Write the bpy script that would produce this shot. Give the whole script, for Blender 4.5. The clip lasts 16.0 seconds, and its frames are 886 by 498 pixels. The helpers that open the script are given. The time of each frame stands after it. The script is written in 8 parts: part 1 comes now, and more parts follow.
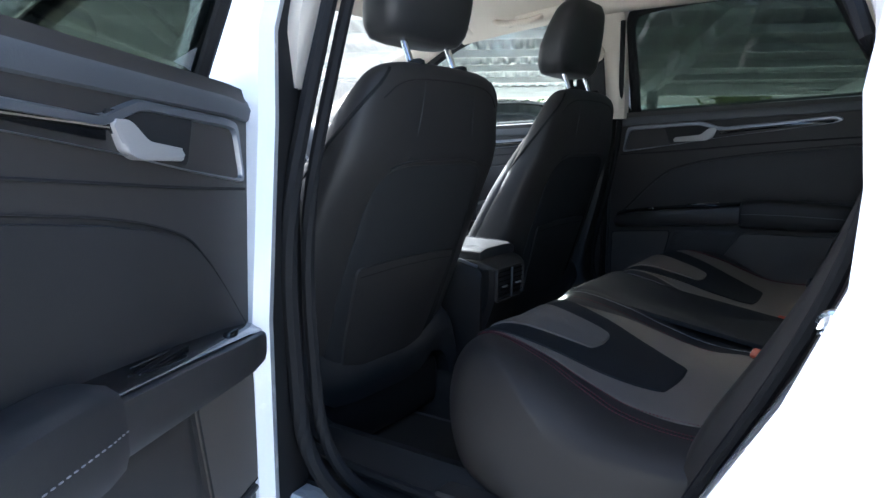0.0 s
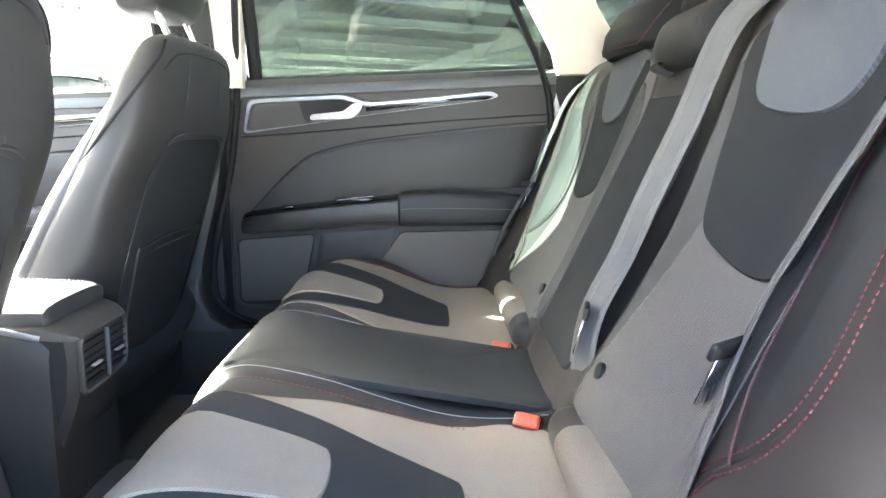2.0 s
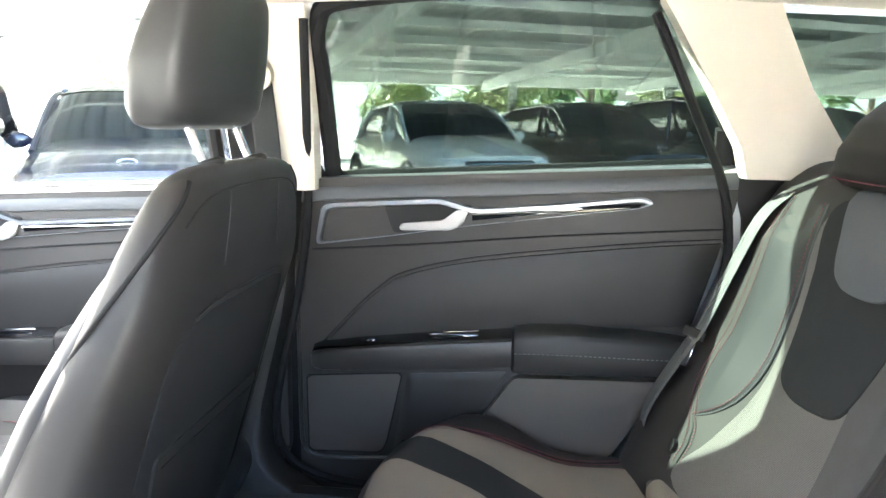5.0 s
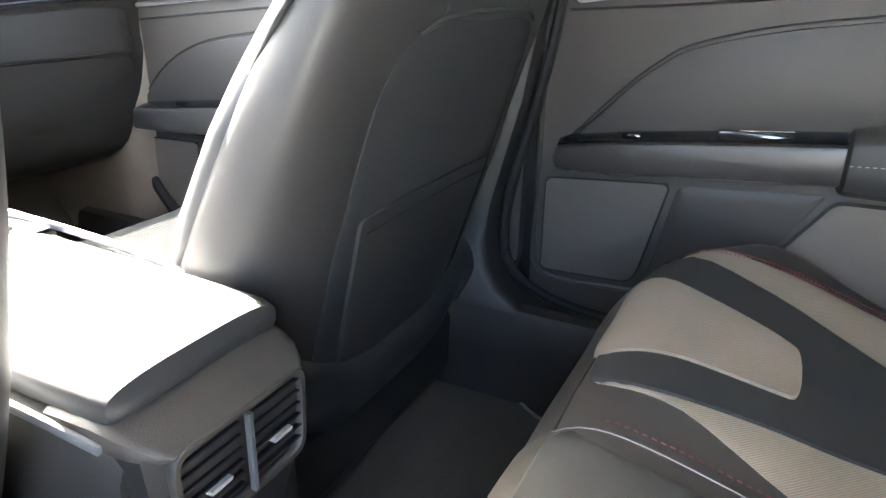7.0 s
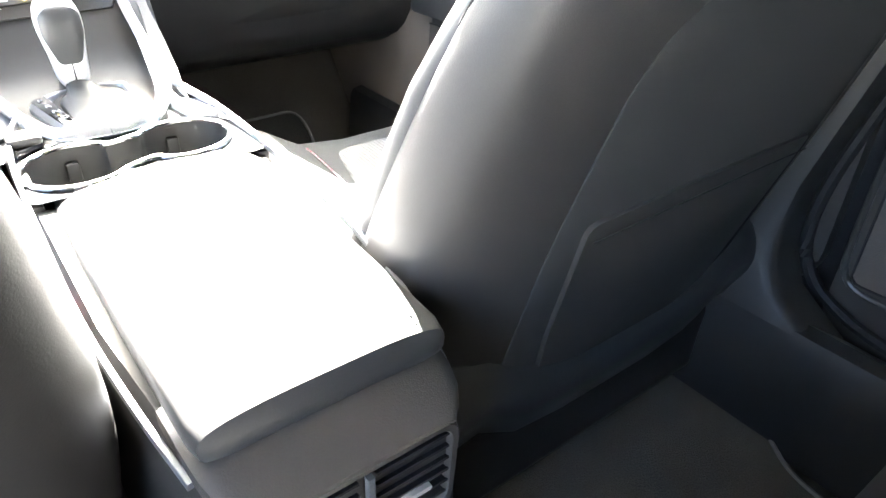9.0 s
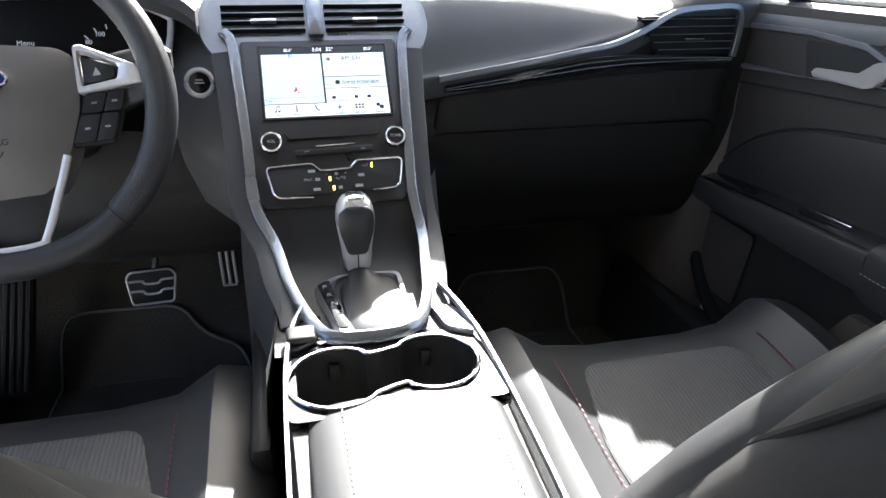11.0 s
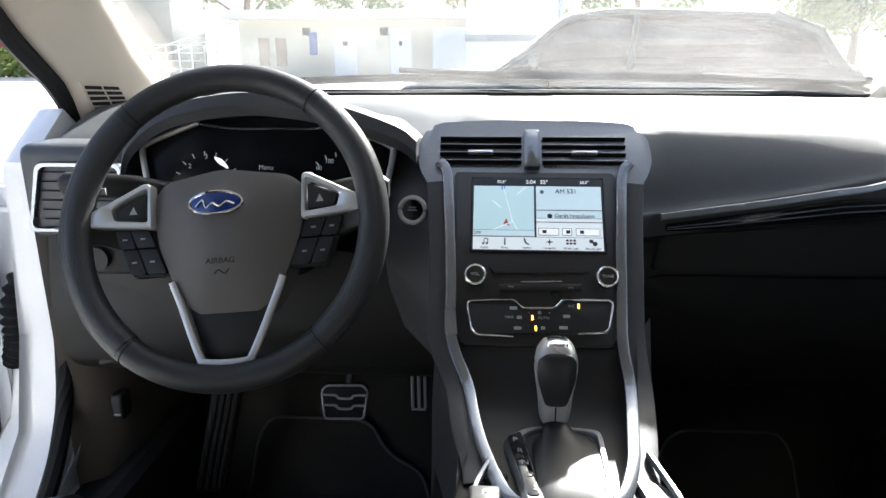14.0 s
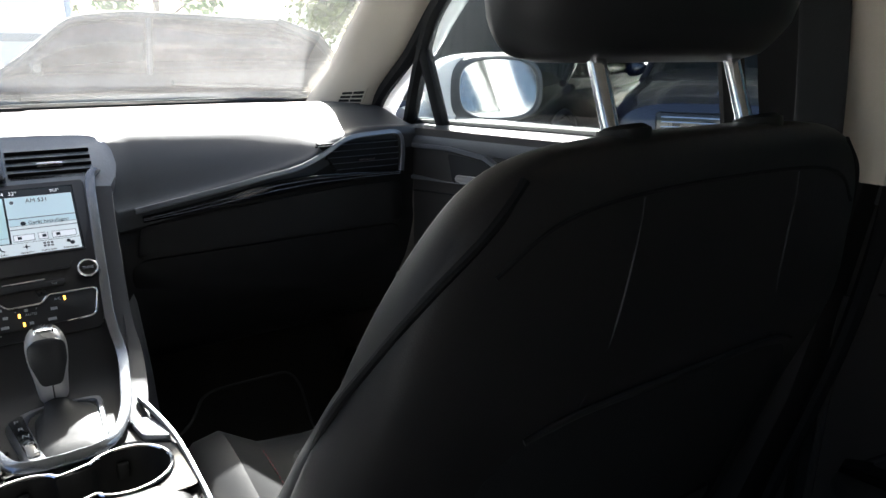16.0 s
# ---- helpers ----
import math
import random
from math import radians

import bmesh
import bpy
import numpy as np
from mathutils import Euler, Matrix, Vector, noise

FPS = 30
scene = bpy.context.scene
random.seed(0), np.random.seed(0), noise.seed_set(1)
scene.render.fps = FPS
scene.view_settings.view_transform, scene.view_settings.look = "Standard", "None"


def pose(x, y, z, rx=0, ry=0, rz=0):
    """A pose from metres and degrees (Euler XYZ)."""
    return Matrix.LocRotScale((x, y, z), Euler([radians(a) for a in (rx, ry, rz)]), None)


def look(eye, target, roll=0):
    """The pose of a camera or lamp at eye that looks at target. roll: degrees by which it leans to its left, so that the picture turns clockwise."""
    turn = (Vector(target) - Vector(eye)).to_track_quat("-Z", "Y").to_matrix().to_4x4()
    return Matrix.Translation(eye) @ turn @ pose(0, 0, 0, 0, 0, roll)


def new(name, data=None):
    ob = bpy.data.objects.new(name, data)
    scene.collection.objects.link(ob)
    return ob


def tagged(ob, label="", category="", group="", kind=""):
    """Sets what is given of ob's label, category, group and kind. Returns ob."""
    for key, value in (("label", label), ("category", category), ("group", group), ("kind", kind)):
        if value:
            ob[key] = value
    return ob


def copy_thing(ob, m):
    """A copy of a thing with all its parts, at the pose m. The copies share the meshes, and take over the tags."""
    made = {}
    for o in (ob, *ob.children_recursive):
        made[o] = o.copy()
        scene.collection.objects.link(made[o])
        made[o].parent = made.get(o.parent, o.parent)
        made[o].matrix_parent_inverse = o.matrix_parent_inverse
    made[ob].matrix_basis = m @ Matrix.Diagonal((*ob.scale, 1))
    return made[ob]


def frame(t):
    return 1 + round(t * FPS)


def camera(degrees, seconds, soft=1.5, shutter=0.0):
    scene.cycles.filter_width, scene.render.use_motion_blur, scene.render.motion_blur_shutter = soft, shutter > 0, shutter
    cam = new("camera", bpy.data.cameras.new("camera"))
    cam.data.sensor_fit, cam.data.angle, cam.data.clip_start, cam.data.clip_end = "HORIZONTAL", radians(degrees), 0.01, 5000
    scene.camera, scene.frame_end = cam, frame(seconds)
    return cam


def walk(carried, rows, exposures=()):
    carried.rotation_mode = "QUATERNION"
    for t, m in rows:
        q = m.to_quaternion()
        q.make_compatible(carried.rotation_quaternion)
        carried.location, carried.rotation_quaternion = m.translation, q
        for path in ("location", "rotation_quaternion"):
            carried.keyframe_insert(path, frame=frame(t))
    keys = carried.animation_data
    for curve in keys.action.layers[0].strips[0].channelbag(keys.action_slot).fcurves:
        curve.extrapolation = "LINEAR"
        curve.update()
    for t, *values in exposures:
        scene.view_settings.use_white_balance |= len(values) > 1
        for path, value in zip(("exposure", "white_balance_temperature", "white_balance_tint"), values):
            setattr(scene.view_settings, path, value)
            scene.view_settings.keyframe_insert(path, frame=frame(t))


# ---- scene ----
cam = camera(66.8, 16.0)
PATH = [
    (0, (-1.404, -0.858, 0.935), (0.226, 0.261, 0.635), -0.2),
    (0.5, (-1.318, -0.75, 0.936), (0.476, 0.066, 0.597), -0.4),
    (1, (-1.182, -0.65, 0.924), (0.702, -0.08, 0.569), -0.6),
    (1.5, (-1.055, -0.587, 0.903), (0.891, -0.289, 0.546), -0.3),
    (2, (-0.922, -0.555, 0.924), (1.047, -0.586, 0.577), 0.0),
    (2.5, (-0.812, -0.573, 0.995), (1.143, -0.809, 0.646), -0.2),
    (3, (-0.733, -0.574, 1.059), (1.206, -0.922, 0.715), 0.4),
    (3.2, (-0.706, -0.563, 1.075), (1.23, -0.932, 0.734), 0.7),
    (5.3, (-0.453, -0.487, 1.134), (1.475, -0.103, 0.784), 0.0),
    (5.5, (-0.428, -0.474, 1.114), (1.487, -0.008, 0.773), -0.1),
    (6, (-0.379, -0.426, 1.059), (1.464, 0.257, 0.689), 0.2),
    (6.5, (-0.348, -0.396, 0.986), (1.417, 0.369, 0.441), 1.2),
    (7, (-0.289, -0.401, 0.943), (1.37, 0.437, 0.205), 0.7),
    (7.5, (-0.239, -0.407, 0.937), (1.313, 0.482, 0.041), 0.7),
    (8, (-0.18, -0.377, 0.932), (1.195, 0.641, -0.103), 1.0),
    (8.5, (-0.133, -0.355, 0.949), (1.071, 0.838, -0.113), 1.0),
    (9, (-0.107, -0.316, 0.971), (0.917, 1.02, -0.108), 1.2),
    (9.5, (-0.087, -0.277, 0.996), (0.786, 1.163, -0.084), 1.2),
    (10, (-0.068, -0.249, 1.054), (0.627, 1.276, -0.037), 1.3),
    (12.3, (-0.074, -0.172, 1.108), (0.079, 1.741, 0.545), 0.9),
    (12.5, (-0.076, -0.162, 1.108), (0.026, 1.755, 0.546), 0.7),
    (13, (-0.084, -0.137, 1.106), (-0.095, 1.781, 0.539), 0.5),
    (13.5, (-0.087, -0.122, 1.105), (-0.184, 1.795, 0.542), 0.2),
    (14, (-0.07, -0.14, 1.105), (-0.195, 1.776, 0.543), -0.1),
    (14.5, (-0.039, -0.186, 1.111), (-0.166, 1.729, 0.549), -0.4),
    (15, (-0.016, -0.248, 1.105), (0.081, 1.672, 0.552), -0.5),
    (15.5, (-0.005, -0.302, 1.113), (0.558, 1.538, 0.567), -0.3),
    (15.9, (-0.002, -0.36, 1.133), (0.948, 1.306, 0.564), -0.2),
    (16, (0.001, -0.384, 1.134), (1.055, 1.22, 0.574), -0.0),
]
EXPOSURES = [(0.0, 3.35, 5450, 7), (0.5, 4.5, 5700, 7), (1.0, 5.25, 6150, 7), (1.5, 6.0, 6300, 6), (3.0, 6.85, 6350, 6), (5.5, 6.15, 6350, 8), (6.0, 6.2, 6450, 8), (7.0, 6.7, 6650, 8),
             (8.0, 7.05, 6600, 8), (9.0, 6.8, 6450, 8), (9.6, 5.2, 6300, 9), (10.2, 4.3, 6150, 10), (12.3, 2.8, 6100, 10), (13.5, 2.65, 6100, 9), (16.0, 2.5, 6100, 8)]
walk(cam, [(t, look(e, g, r)) for t, e, g, r in PATH], EXPOSURES)

# ---- light ----
SUN = Vector((0.42, 1.0, 0.84)).normalized()
world = bpy.data.worlds.new("sky")
scene.world = world
world.use_nodes = True
wn = world.node_tree
sky = wn.nodes.new("ShaderNodeTexSky")
sky.sky_type, sky.sun_disc = "NISHITA", False
sky.sun_elevation = math.asin(SUN.z)
sky.sun_rotation = math.atan2(SUN.x, SUN.y)
sky.air_density, sky.dust_density, sky.ozone_density = 0.7, 5.0, 0.6
wn.links.new(sky.outputs[0], wn.nodes["Background"].inputs[0])
wn.nodes["Background"].inputs[1].default_value = 0.08
sun = new("sun", bpy.data.lights.new("sun", "SUN"))
sun.data.energy, sun.data.angle, sun.data.color = 5.0, radians(0.6), (1.0, 0.95, 0.88)
sun.matrix_world = look(SUN * 30, (0, 0, 0))


# ---- materials ----
def material(name, color, rough=0.5, metal=0.0, grain=400.0, bump=0.1, vary=0.12, stain=6.0, coat=0.0, rib=0.0,
             rib_axis="X", rib_scale=160.0, emit=0.0, spec=0.5, dist=0.001, perf=0.0):
    m = bpy.data.materials.new(name)
    m.use_nodes = True
    nt = m.node_tree
    n, l = nt.nodes, nt.links
    b = n["Principled BSDF"]
    b.inputs["Roughness"].default_value = rough
    b.inputs["Metallic"].default_value = metal
    b.inputs["Coat Weight"].default_value = coat
    b.inputs["Coat Roughness"].default_value = 0.06
    b.inputs["Specular IOR Level"].default_value = spec
    co = n.new("ShaderNodeTexCoord")
    big = n.new("ShaderNodeTexNoise")
    big.inputs["Scale"].default_value, big.inputs["Detail"].default_value = stain, 5
    small = n.new("ShaderNodeTexNoise")
    small.inputs["Scale"].default_value, small.inputs["Detail"].default_value = grain, 3
    l.new(co.outputs["Object"], big.inputs["Vector"])
    l.new(co.outputs["Object"], small.inputs["Vector"])
    mix = n.new("ShaderNodeMath")
    mix.operation = "MULTIPLY_ADD"
    mix.inputs[1].default_value = 0.5
    half = n.new("ShaderNodeMath")
    half.operation = "MULTIPLY"
    half.inputs[1].default_value = 0.5
    l.new(small.outputs[0], half.inputs[0])
    l.new(big.outputs[0], mix.inputs[0])
    l.new(half.outputs[0], mix.inputs[2])
    ramp = n.new("ShaderNodeMapRange")
    ramp.inputs[1].default_value, ramp.inputs[2].default_value = 0.3, 0.7
    ramp.inputs[3].default_value, ramp.inputs[4].default_value = 1 - vary, 1 + vary
    l.new(mix.outputs[0], ramp.inputs[0])
    tint = n.new("ShaderNodeVectorMath")
    tint.operation = "SCALE"
    tint.inputs[0].default_value = color
    l.new(ramp.outputs[0], tint.inputs["Scale"])
    height = small.outputs[0]
    if rib or perf:
        if rib:
            w = n.new("ShaderNodeTexWave")
            w.wave_type, w.bands_direction = "BANDS", rib_axis
            w.inputs["Scale"].default_value, w.inputs["Distortion"].default_value = rib_scale, 0.25
            out = w.outputs["Fac"]
        else:
            w = n.new("ShaderNodeTexVoronoi")
            w.inputs["Scale"].default_value = perf
            w.inputs["Randomness"].default_value = 0.15
            st = n.new("ShaderNodeMapRange")
            st.inputs[1].default_value, st.inputs[2].default_value = 0.18, 0.3
            l.new(w.outputs["Distance"], st.inputs[0])
            out = st.outputs[0]
        l.new(co.outputs["Object"], w.inputs["Vector"])
        add = n.new("ShaderNodeMath")
        add.operation = "MULTIPLY_ADD"
        add.inputs[1].default_value = rib or 1.0
        l.new(out, add.inputs[0])
        l.new(height, add.inputs[2])
        height = add.outputs[0]
        dark = n.new("ShaderNodeMapRange")
        dark.inputs[3].default_value, dark.inputs[4].default_value = 0.78, 1.10
        l.new(out, dark.inputs[0])
        t2 = n.new("ShaderNodeVectorMath")
        t2.operation = "SCALE"
        l.new(tint.outputs[0], t2.inputs[0])
        l.new(dark.outputs[0], t2.inputs["Scale"])
        tint = t2
    l.new(tint.outputs[0], b.inputs["Base Color"])
    rr = n.new("ShaderNodeMapRange")
    rr.inputs[3].default_value, rr.inputs[4].default_value = max(rough - 0.1, 0.02), min(rough + 0.1, 1)
    l.new(big.outputs[0], rr.inputs[0])
    l.new(rr.outputs[0], b.inputs["Roughness"])
    if bump:
        bp = n.new("ShaderNodeBump")
        bp.inputs["Strength"].default_value, bp.inputs["Distance"].default_value = bump, dist
        l.new(height, bp.inputs["Height"])
        l.new(bp.outputs[0], b.inputs["Normal"])
    if emit:
        b.inputs["Emission Color"].default_value = (*color, 1)
        b.inputs["Emission Strength"].default_value = emit
    return m


def glass_material(name, tint, gloss=1.0, dust=0.0):
    m = bpy.data.materials.new(name)
    m.use_nodes = True
    nt = m.node_tree
    n, l = nt.nodes, nt.links
    n.remove(n["Principled BSDF"])
    tr, gl, fr, mx = (n.new("ShaderNodeBsdfTransparent"), n.new("ShaderNodeBsdfGlossy"), n.new("ShaderNodeLayerWeight"),
                      n.new("ShaderNodeMixShader"))
    tr.inputs[0].default_value = (*tint, 1)
    gl.inputs["Roughness"].default_value = 0.02
    gl.inputs[0].default_value = (gloss, gloss, gloss, 1)
    fr.inputs[0].default_value = 0.5
    pw, ad = n.new("ShaderNodeMath"), n.new("ShaderNodeMath")
    pw.operation, ad.operation = "POWER", "MULTIPLY_ADD"
    pw.inputs[1].default_value = 5.0
    ad.inputs[1].default_value, ad.inputs[2].default_value = 0.7, 0.06
    l.new(fr.outputs["Facing"], pw.inputs[0])
    l.new(pw.outputs[0], ad.inputs[0])
    l.new(ad.outputs[0], mx.inputs[0])
    l.new(tr.outputs[0], mx.inputs[1])
    l.new(gl.outputs[0], mx.inputs[2])
    out = mx.outputs[0]
    if dust:
        # a thin film of dust that scatters the daylight through
        df, co, no, mp, m2 = (n.new("ShaderNodeBsdfTranslucent"), n.new("ShaderNodeTexCoord"), n.new("ShaderNodeTexNoise"),
                              n.new("ShaderNodeMapRange"), n.new("ShaderNodeMixShader"))
        df.inputs[0].default_value = (0.8, 0.79, 0.76, 1)
        no.inputs["Scale"].default_value, no.inputs["Detail"].default_value = 9.0, 6
        mp.inputs[1].default_value, mp.inputs[2].default_value = 0.3, 0.7
        mp.inputs[3].default_value, mp.inputs[4].default_value = dust * 0.6, dust * 1.4
        l.new(co.outputs["Object"], no.inputs["Vector"])
        l.new(no.outputs[0], mp.inputs[0])
        l.new(mp.outputs[0], m2.inputs[0])
        l.new(out, m2.inputs[1])
        l.new(df.outputs[0], m2.inputs[2])
        out = m2.outputs[0]
    l.new(out, n["Material Output"].inputs[0])
    return m


LEATHER = material("black_leather", (0.026, 0.0265, 0.027), 0.42, spec=0.35, grain=900, bump=0.10, vary=0.12)
LEATHER_SOFT = material("soft_leather", (0.027, 0.026, 0.025), 0.48, spec=0.3, grain=900, bump=0.12)
PERF = material("perforated_leather", (0.026, 0.027, 0.029), 0.5, grain=500, bump=0.35, perf=330.0)
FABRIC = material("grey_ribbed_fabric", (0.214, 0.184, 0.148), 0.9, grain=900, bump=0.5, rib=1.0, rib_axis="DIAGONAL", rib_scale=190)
FABRIC_PLAIN = material("grey_woven_fabric", (0.062, 0.063, 0.064), 0.9, grain=1400, bump=0.5, vary=0.2)
# the cushion's ribbed cloth again, darkened for the shade on the backrest
SHADED_CLOTH = material("grey_ribbed_cloth_shaded", (0.125, 0.116, 0.106), 0.9, grain=900, bump=0.5, rib=1.0, rib_axis="DIAGONAL", rib_scale=190)
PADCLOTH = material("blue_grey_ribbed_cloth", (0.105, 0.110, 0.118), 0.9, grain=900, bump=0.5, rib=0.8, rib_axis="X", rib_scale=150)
FABRIC_MID = material("plain_grey_cloth", (0.062, 0.061, 0.058), 0.9, grain=1400, bump=0.4, vary=0.15)
FABRIC_DARK = material("black_woven_fabric", (0.024, 0.025, 0.0255), 0.85, spec=0.2, grain=1200, bump=0.4, vary=0.2)
PLASTIC = material("black_grained_plastic", (0.015, 0.0146, 0.0142), 0.5, spec=0.3, grain=900, bump=0.25)
PLASTIC_SOFT = material("soft_black_trim", (0.034, 0.031, 0.028), 0.5, spec=0.35, grain=800, bump=0.3)
HEADREST = material("matt_headrest_leather", (0.022, 0.0215, 0.021), 0.58, spec=0.22, grain=900, bump=0.15)
BENCH = material("bench_leather", (0.031, 0.028, 0.026), 0.55, spec=0.25, grain=900, bump=0.12)
LOWER = material("lower_door_plastic", (0.102, 0.088, 0.073), 0.55, spec=0.35, grain=900, bump=0.25)
FLANK = material("charcoal_side_skin", (0.042, 0.044, 0.047), 0.48, spec=0.4, grain=700, bump=0.3)
STEELGREY = material("satin_steel_grey", (0.24, 0.258, 0.285), 0.25, 0.85, grain=500, bump=0.03, vary=0.05)
DASHMAT = material("grey_black_dash_skin", (0.062, 0.066, 0.070), 0.45, spec=0.5, grain=700, bump=0.35)
PIANO = material("piano_black", (0.008, 0.008, 0.009), 0.08, grain=60, bump=0.0, vary=0.1, coat=0.6)
SILVER = material("satin_silver_trim", (0.25, 0.26, 0.28), 0.36, 0.75, grain=500, bump=0.03, vary=0.05)
CHROME = material("chrome", (0.82, 0.83, 0.85), 0.12, 1.0, grain=200, bump=0.0, vary=0.03)
BEIGE = material("beige_cloth_lining", (0.62, 0.56, 0.47), 0.85, grain=1200, bump=0.3, vary=0.06)
CARPET = material("black_carpet", (0.040, 0.036, 0.029), 0.95, grain=500, bump=0.9, vary=0.45, dist=0.003)
PAINT = material("white_car_paint", (0.78, 0.79, 0.80), 0.25, grain=300, bump=0.0, vary=0.02, coat=0.8)
RUBBER = material("black_rubber", (0.012, 0.012, 0.0125), 0.7, spec=0.18, grain=300, bump=0.1)
BELT = material("grey_belt_webbing", (0.118, 0.117, 0.115), 0.7, grain=1500, bump=0.5, rib=0.6, rib_axis="DIAGONAL", rib_scale=260)
ORANGE = material("red_orange_plastic", (0.42, 0.065, 0.03), 0.4, bump=0.05)
THREAD = material("red_thread", (0.125, 0.020, 0.030), 0.7, bump=0.1)
THREAD_GREY = material("grey_thread", (0.25, 0.25, 0.26), 0.7, bump=0.1)
BLACK = material("black_gap", (0.006, 0.006, 0.006), 0.8, bump=0.0)
GLASS = glass_material("clear_glass", (0.93, 0.96, 0.94))
SCREENGLASS = glass_material("dusty_windscreen_glass", (0.76, 0.80, 0.77), 1.0, 0.05)
TINTED = glass_material("tinted_glass", (0.24, 0.275, 0.255))
DARKGLASS = glass_material("dark_glass", (0.16, 0.18, 0.18))
MIRROR = material("mirror_silver", (0.9, 0.9, 0.9), 0.02, 1.0, bump=0.0, vary=0.0)
MIRROR.node_tree.nodes["Principled BSDF"].inputs["Roughness"].default_value = 0.01


# ---- geometry helpers ----
def part(name, bm, mat, parent=None, label="", sharp=38, kind=""):
    me = bpy.data.meshes.new(name)
    bmesh.ops.recalc_face_normals(bm, faces=bm.faces)
    bm.to_mesh(me)
    bm.free()
    me.materials.append(mat)
    me.polygons.foreach_set("use_smooth", [True] * len(me.polygons))
    me.set_sharp_from_angle(angle=radians(sharp))
    ob = new(name, me)
    if parent is not None:
        ob.parent = parent
    return tagged(ob, label=label, kind=kind)


def thing(name, label, category, group="", kind="", at=(0, 0, 0)):
    ob = new(name)
    ob.location = at
    return tagged(ob, label, category, group, kind)


def rbox(a, b, r=0.008, seg=2, m=None):
    bm = bmesh.new()
    bmesh.ops.create_cube(bm, size=1)
    for v in bm.verts:
        v.co = Vector([a[i] + (v.co[i] + 0.5) * (b[i] - a[i]) for i in range(3)])
    r = min(r, 0.49 * min(abs(b[i] - a[i]) for i in range(3)))
    if r > 0:
        bmesh.ops.bevel(bm, geom=list(bm.edges), offset=r, segments=seg, profile=0.5, affect="EDGES")
    if m is not None:
        bmesh.ops.transform(bm, matrix=m, verts=bm.verts)
    return bm


def spline(pts, n=40, closed=False):
    pts = [Vector(p) for p in pts]
    k = len(pts)
    out = []
    segs = k if closed else k - 1
    per = max(2, round(n / segs))
    for i in range(segs):
        p0 = pts[(i - 1) % k] if closed or i > 0 else pts[0] * 2 - pts[1]
        p1, p2 = pts[i], pts[(i + 1) % k]
        p3 = pts[(i + 2) % k] if closed or i + 2 < k else p2 * 2 - p1
        for j in range(per):
            t = j / per
            out.append(0.5 * (2 * p1 + (p2 - p0) * t + (2 * p0 - 5 * p1 + 4 * p2 - p3) * t * t + (3 * p1 - p0 - 3 * p2 + p3) * t ** 3))
    if not closed:
        out.append(pts[-1].copy())
    return out


def loft(rings, closed=True, caps=True):
    bm = bmesh.new()
    vs = [[bm.verts.new(p) for p in r] for r in rings]
    n = len(rings[0])
    for a, b in zip(vs, vs[1:]):
        for i in range(n if closed else n - 1):
            j = (i + 1) % n
            bm.faces.new((a[i], a[j], b[j], b[i]))
    if caps and closed:
        bm.faces.new(vs[0][::-1])
        bm.faces.new(vs[-1])
    return bm


def oval(c, u, v, a, b, n=28, p=2.6):
    c, u, v = Vector(c), Vector(u), Vector(v)
    out = []
    for i in range(n):
        t = 2 * math.pi * i / n
        x, y = math.cos(t), math.sin(t)
        out.append(c + u * a * math.copysign(abs(x) ** (2 / p), x) + v * b * math.copysign(abs(y) ** (2 / p), y))
    return out


def sweep(path, radius=0.004, n=8, closed=False, flat=None, up=None):
    """A tube along the path, or a flat strap when flat=(width, thickness) with its width along up x tangent."""
    path = [Vector(p) for p in path]
    rings, k = [], len(path)
    ref = Vector(up) if up else Vector((0.13, 0.29, 0.95))
    for i, p in enumerate(path):
        a, b = path[(i - 1) % k if closed or i else 0], path[(i + 1) % k if closed or i < k - 1 else k - 1]
        t = (b - a).normalized()
        s = t.cross(ref)
        s = s.normalized() if s.length > 1e-6 else Vector((1, 0, 0))
        w = s.cross(t)
        if flat:
            rings.append(oval(p, s, w, flat[0] / 2, flat[1] / 2, 12, 5))
        else:
            r = radius(i / (k - 1)) if callable(radius) else radius
            rings.append([p + s * r * math.cos(2 * math.pi * j / n) + w * r * math.sin(2 * math.pi * j / n) for j in range(n)])
    if closed:
        rings.append(rings[0])
        bm = loft(rings, True, False)
        bmesh.ops.remove_doubles(bm, verts=bm.verts, dist=1e-6)
        return bm
    return loft(rings)


def plate(outline, to3, depth, bevel=0.004, seg=2):
    """A plate: outline in two coordinates, to3(u, v, d) gives the place at depth d; the front is d = 0."""
    bm = bmesh.new()
    f = [bm.verts.new(to3(u, v, 0.0)) for u, v in outline]
    b = [bm.verts.new(to3(u, v, depth)) for u, v in outline]
    front = bm.faces.new(f)
    bm.faces.new(b[::-1])
    n = len(f)
    for i in range(n):
        bm.faces.new((f[i], b[i], b[(i + 1) % n], f[(i + 1) % n]))
    if bevel:
        bmesh.ops.bevel(bm, geom=list(front.edges), offset=bevel, segments=seg, profile=0.5, affect="EDGES")
    return bm


def frame_plate(outer, inner, to3, depth, lift=0.0):
    """A flat ring between two outlines with the same number of points, with a rounded face."""
    rings = []
    for k, h in ((0.0, depth), (0.0, 0.0), (0.2, -lift), (0.8, -lift), (1.0, 0.0), (1.0, depth)):
        rings.append([to3(a[0] + (b[0] - a[0]) * k, a[1] + (b[1] - a[1]) * k, h) for a, b in zip(outer, inner)])
    bm = loft(rings, True, False)
    return bm


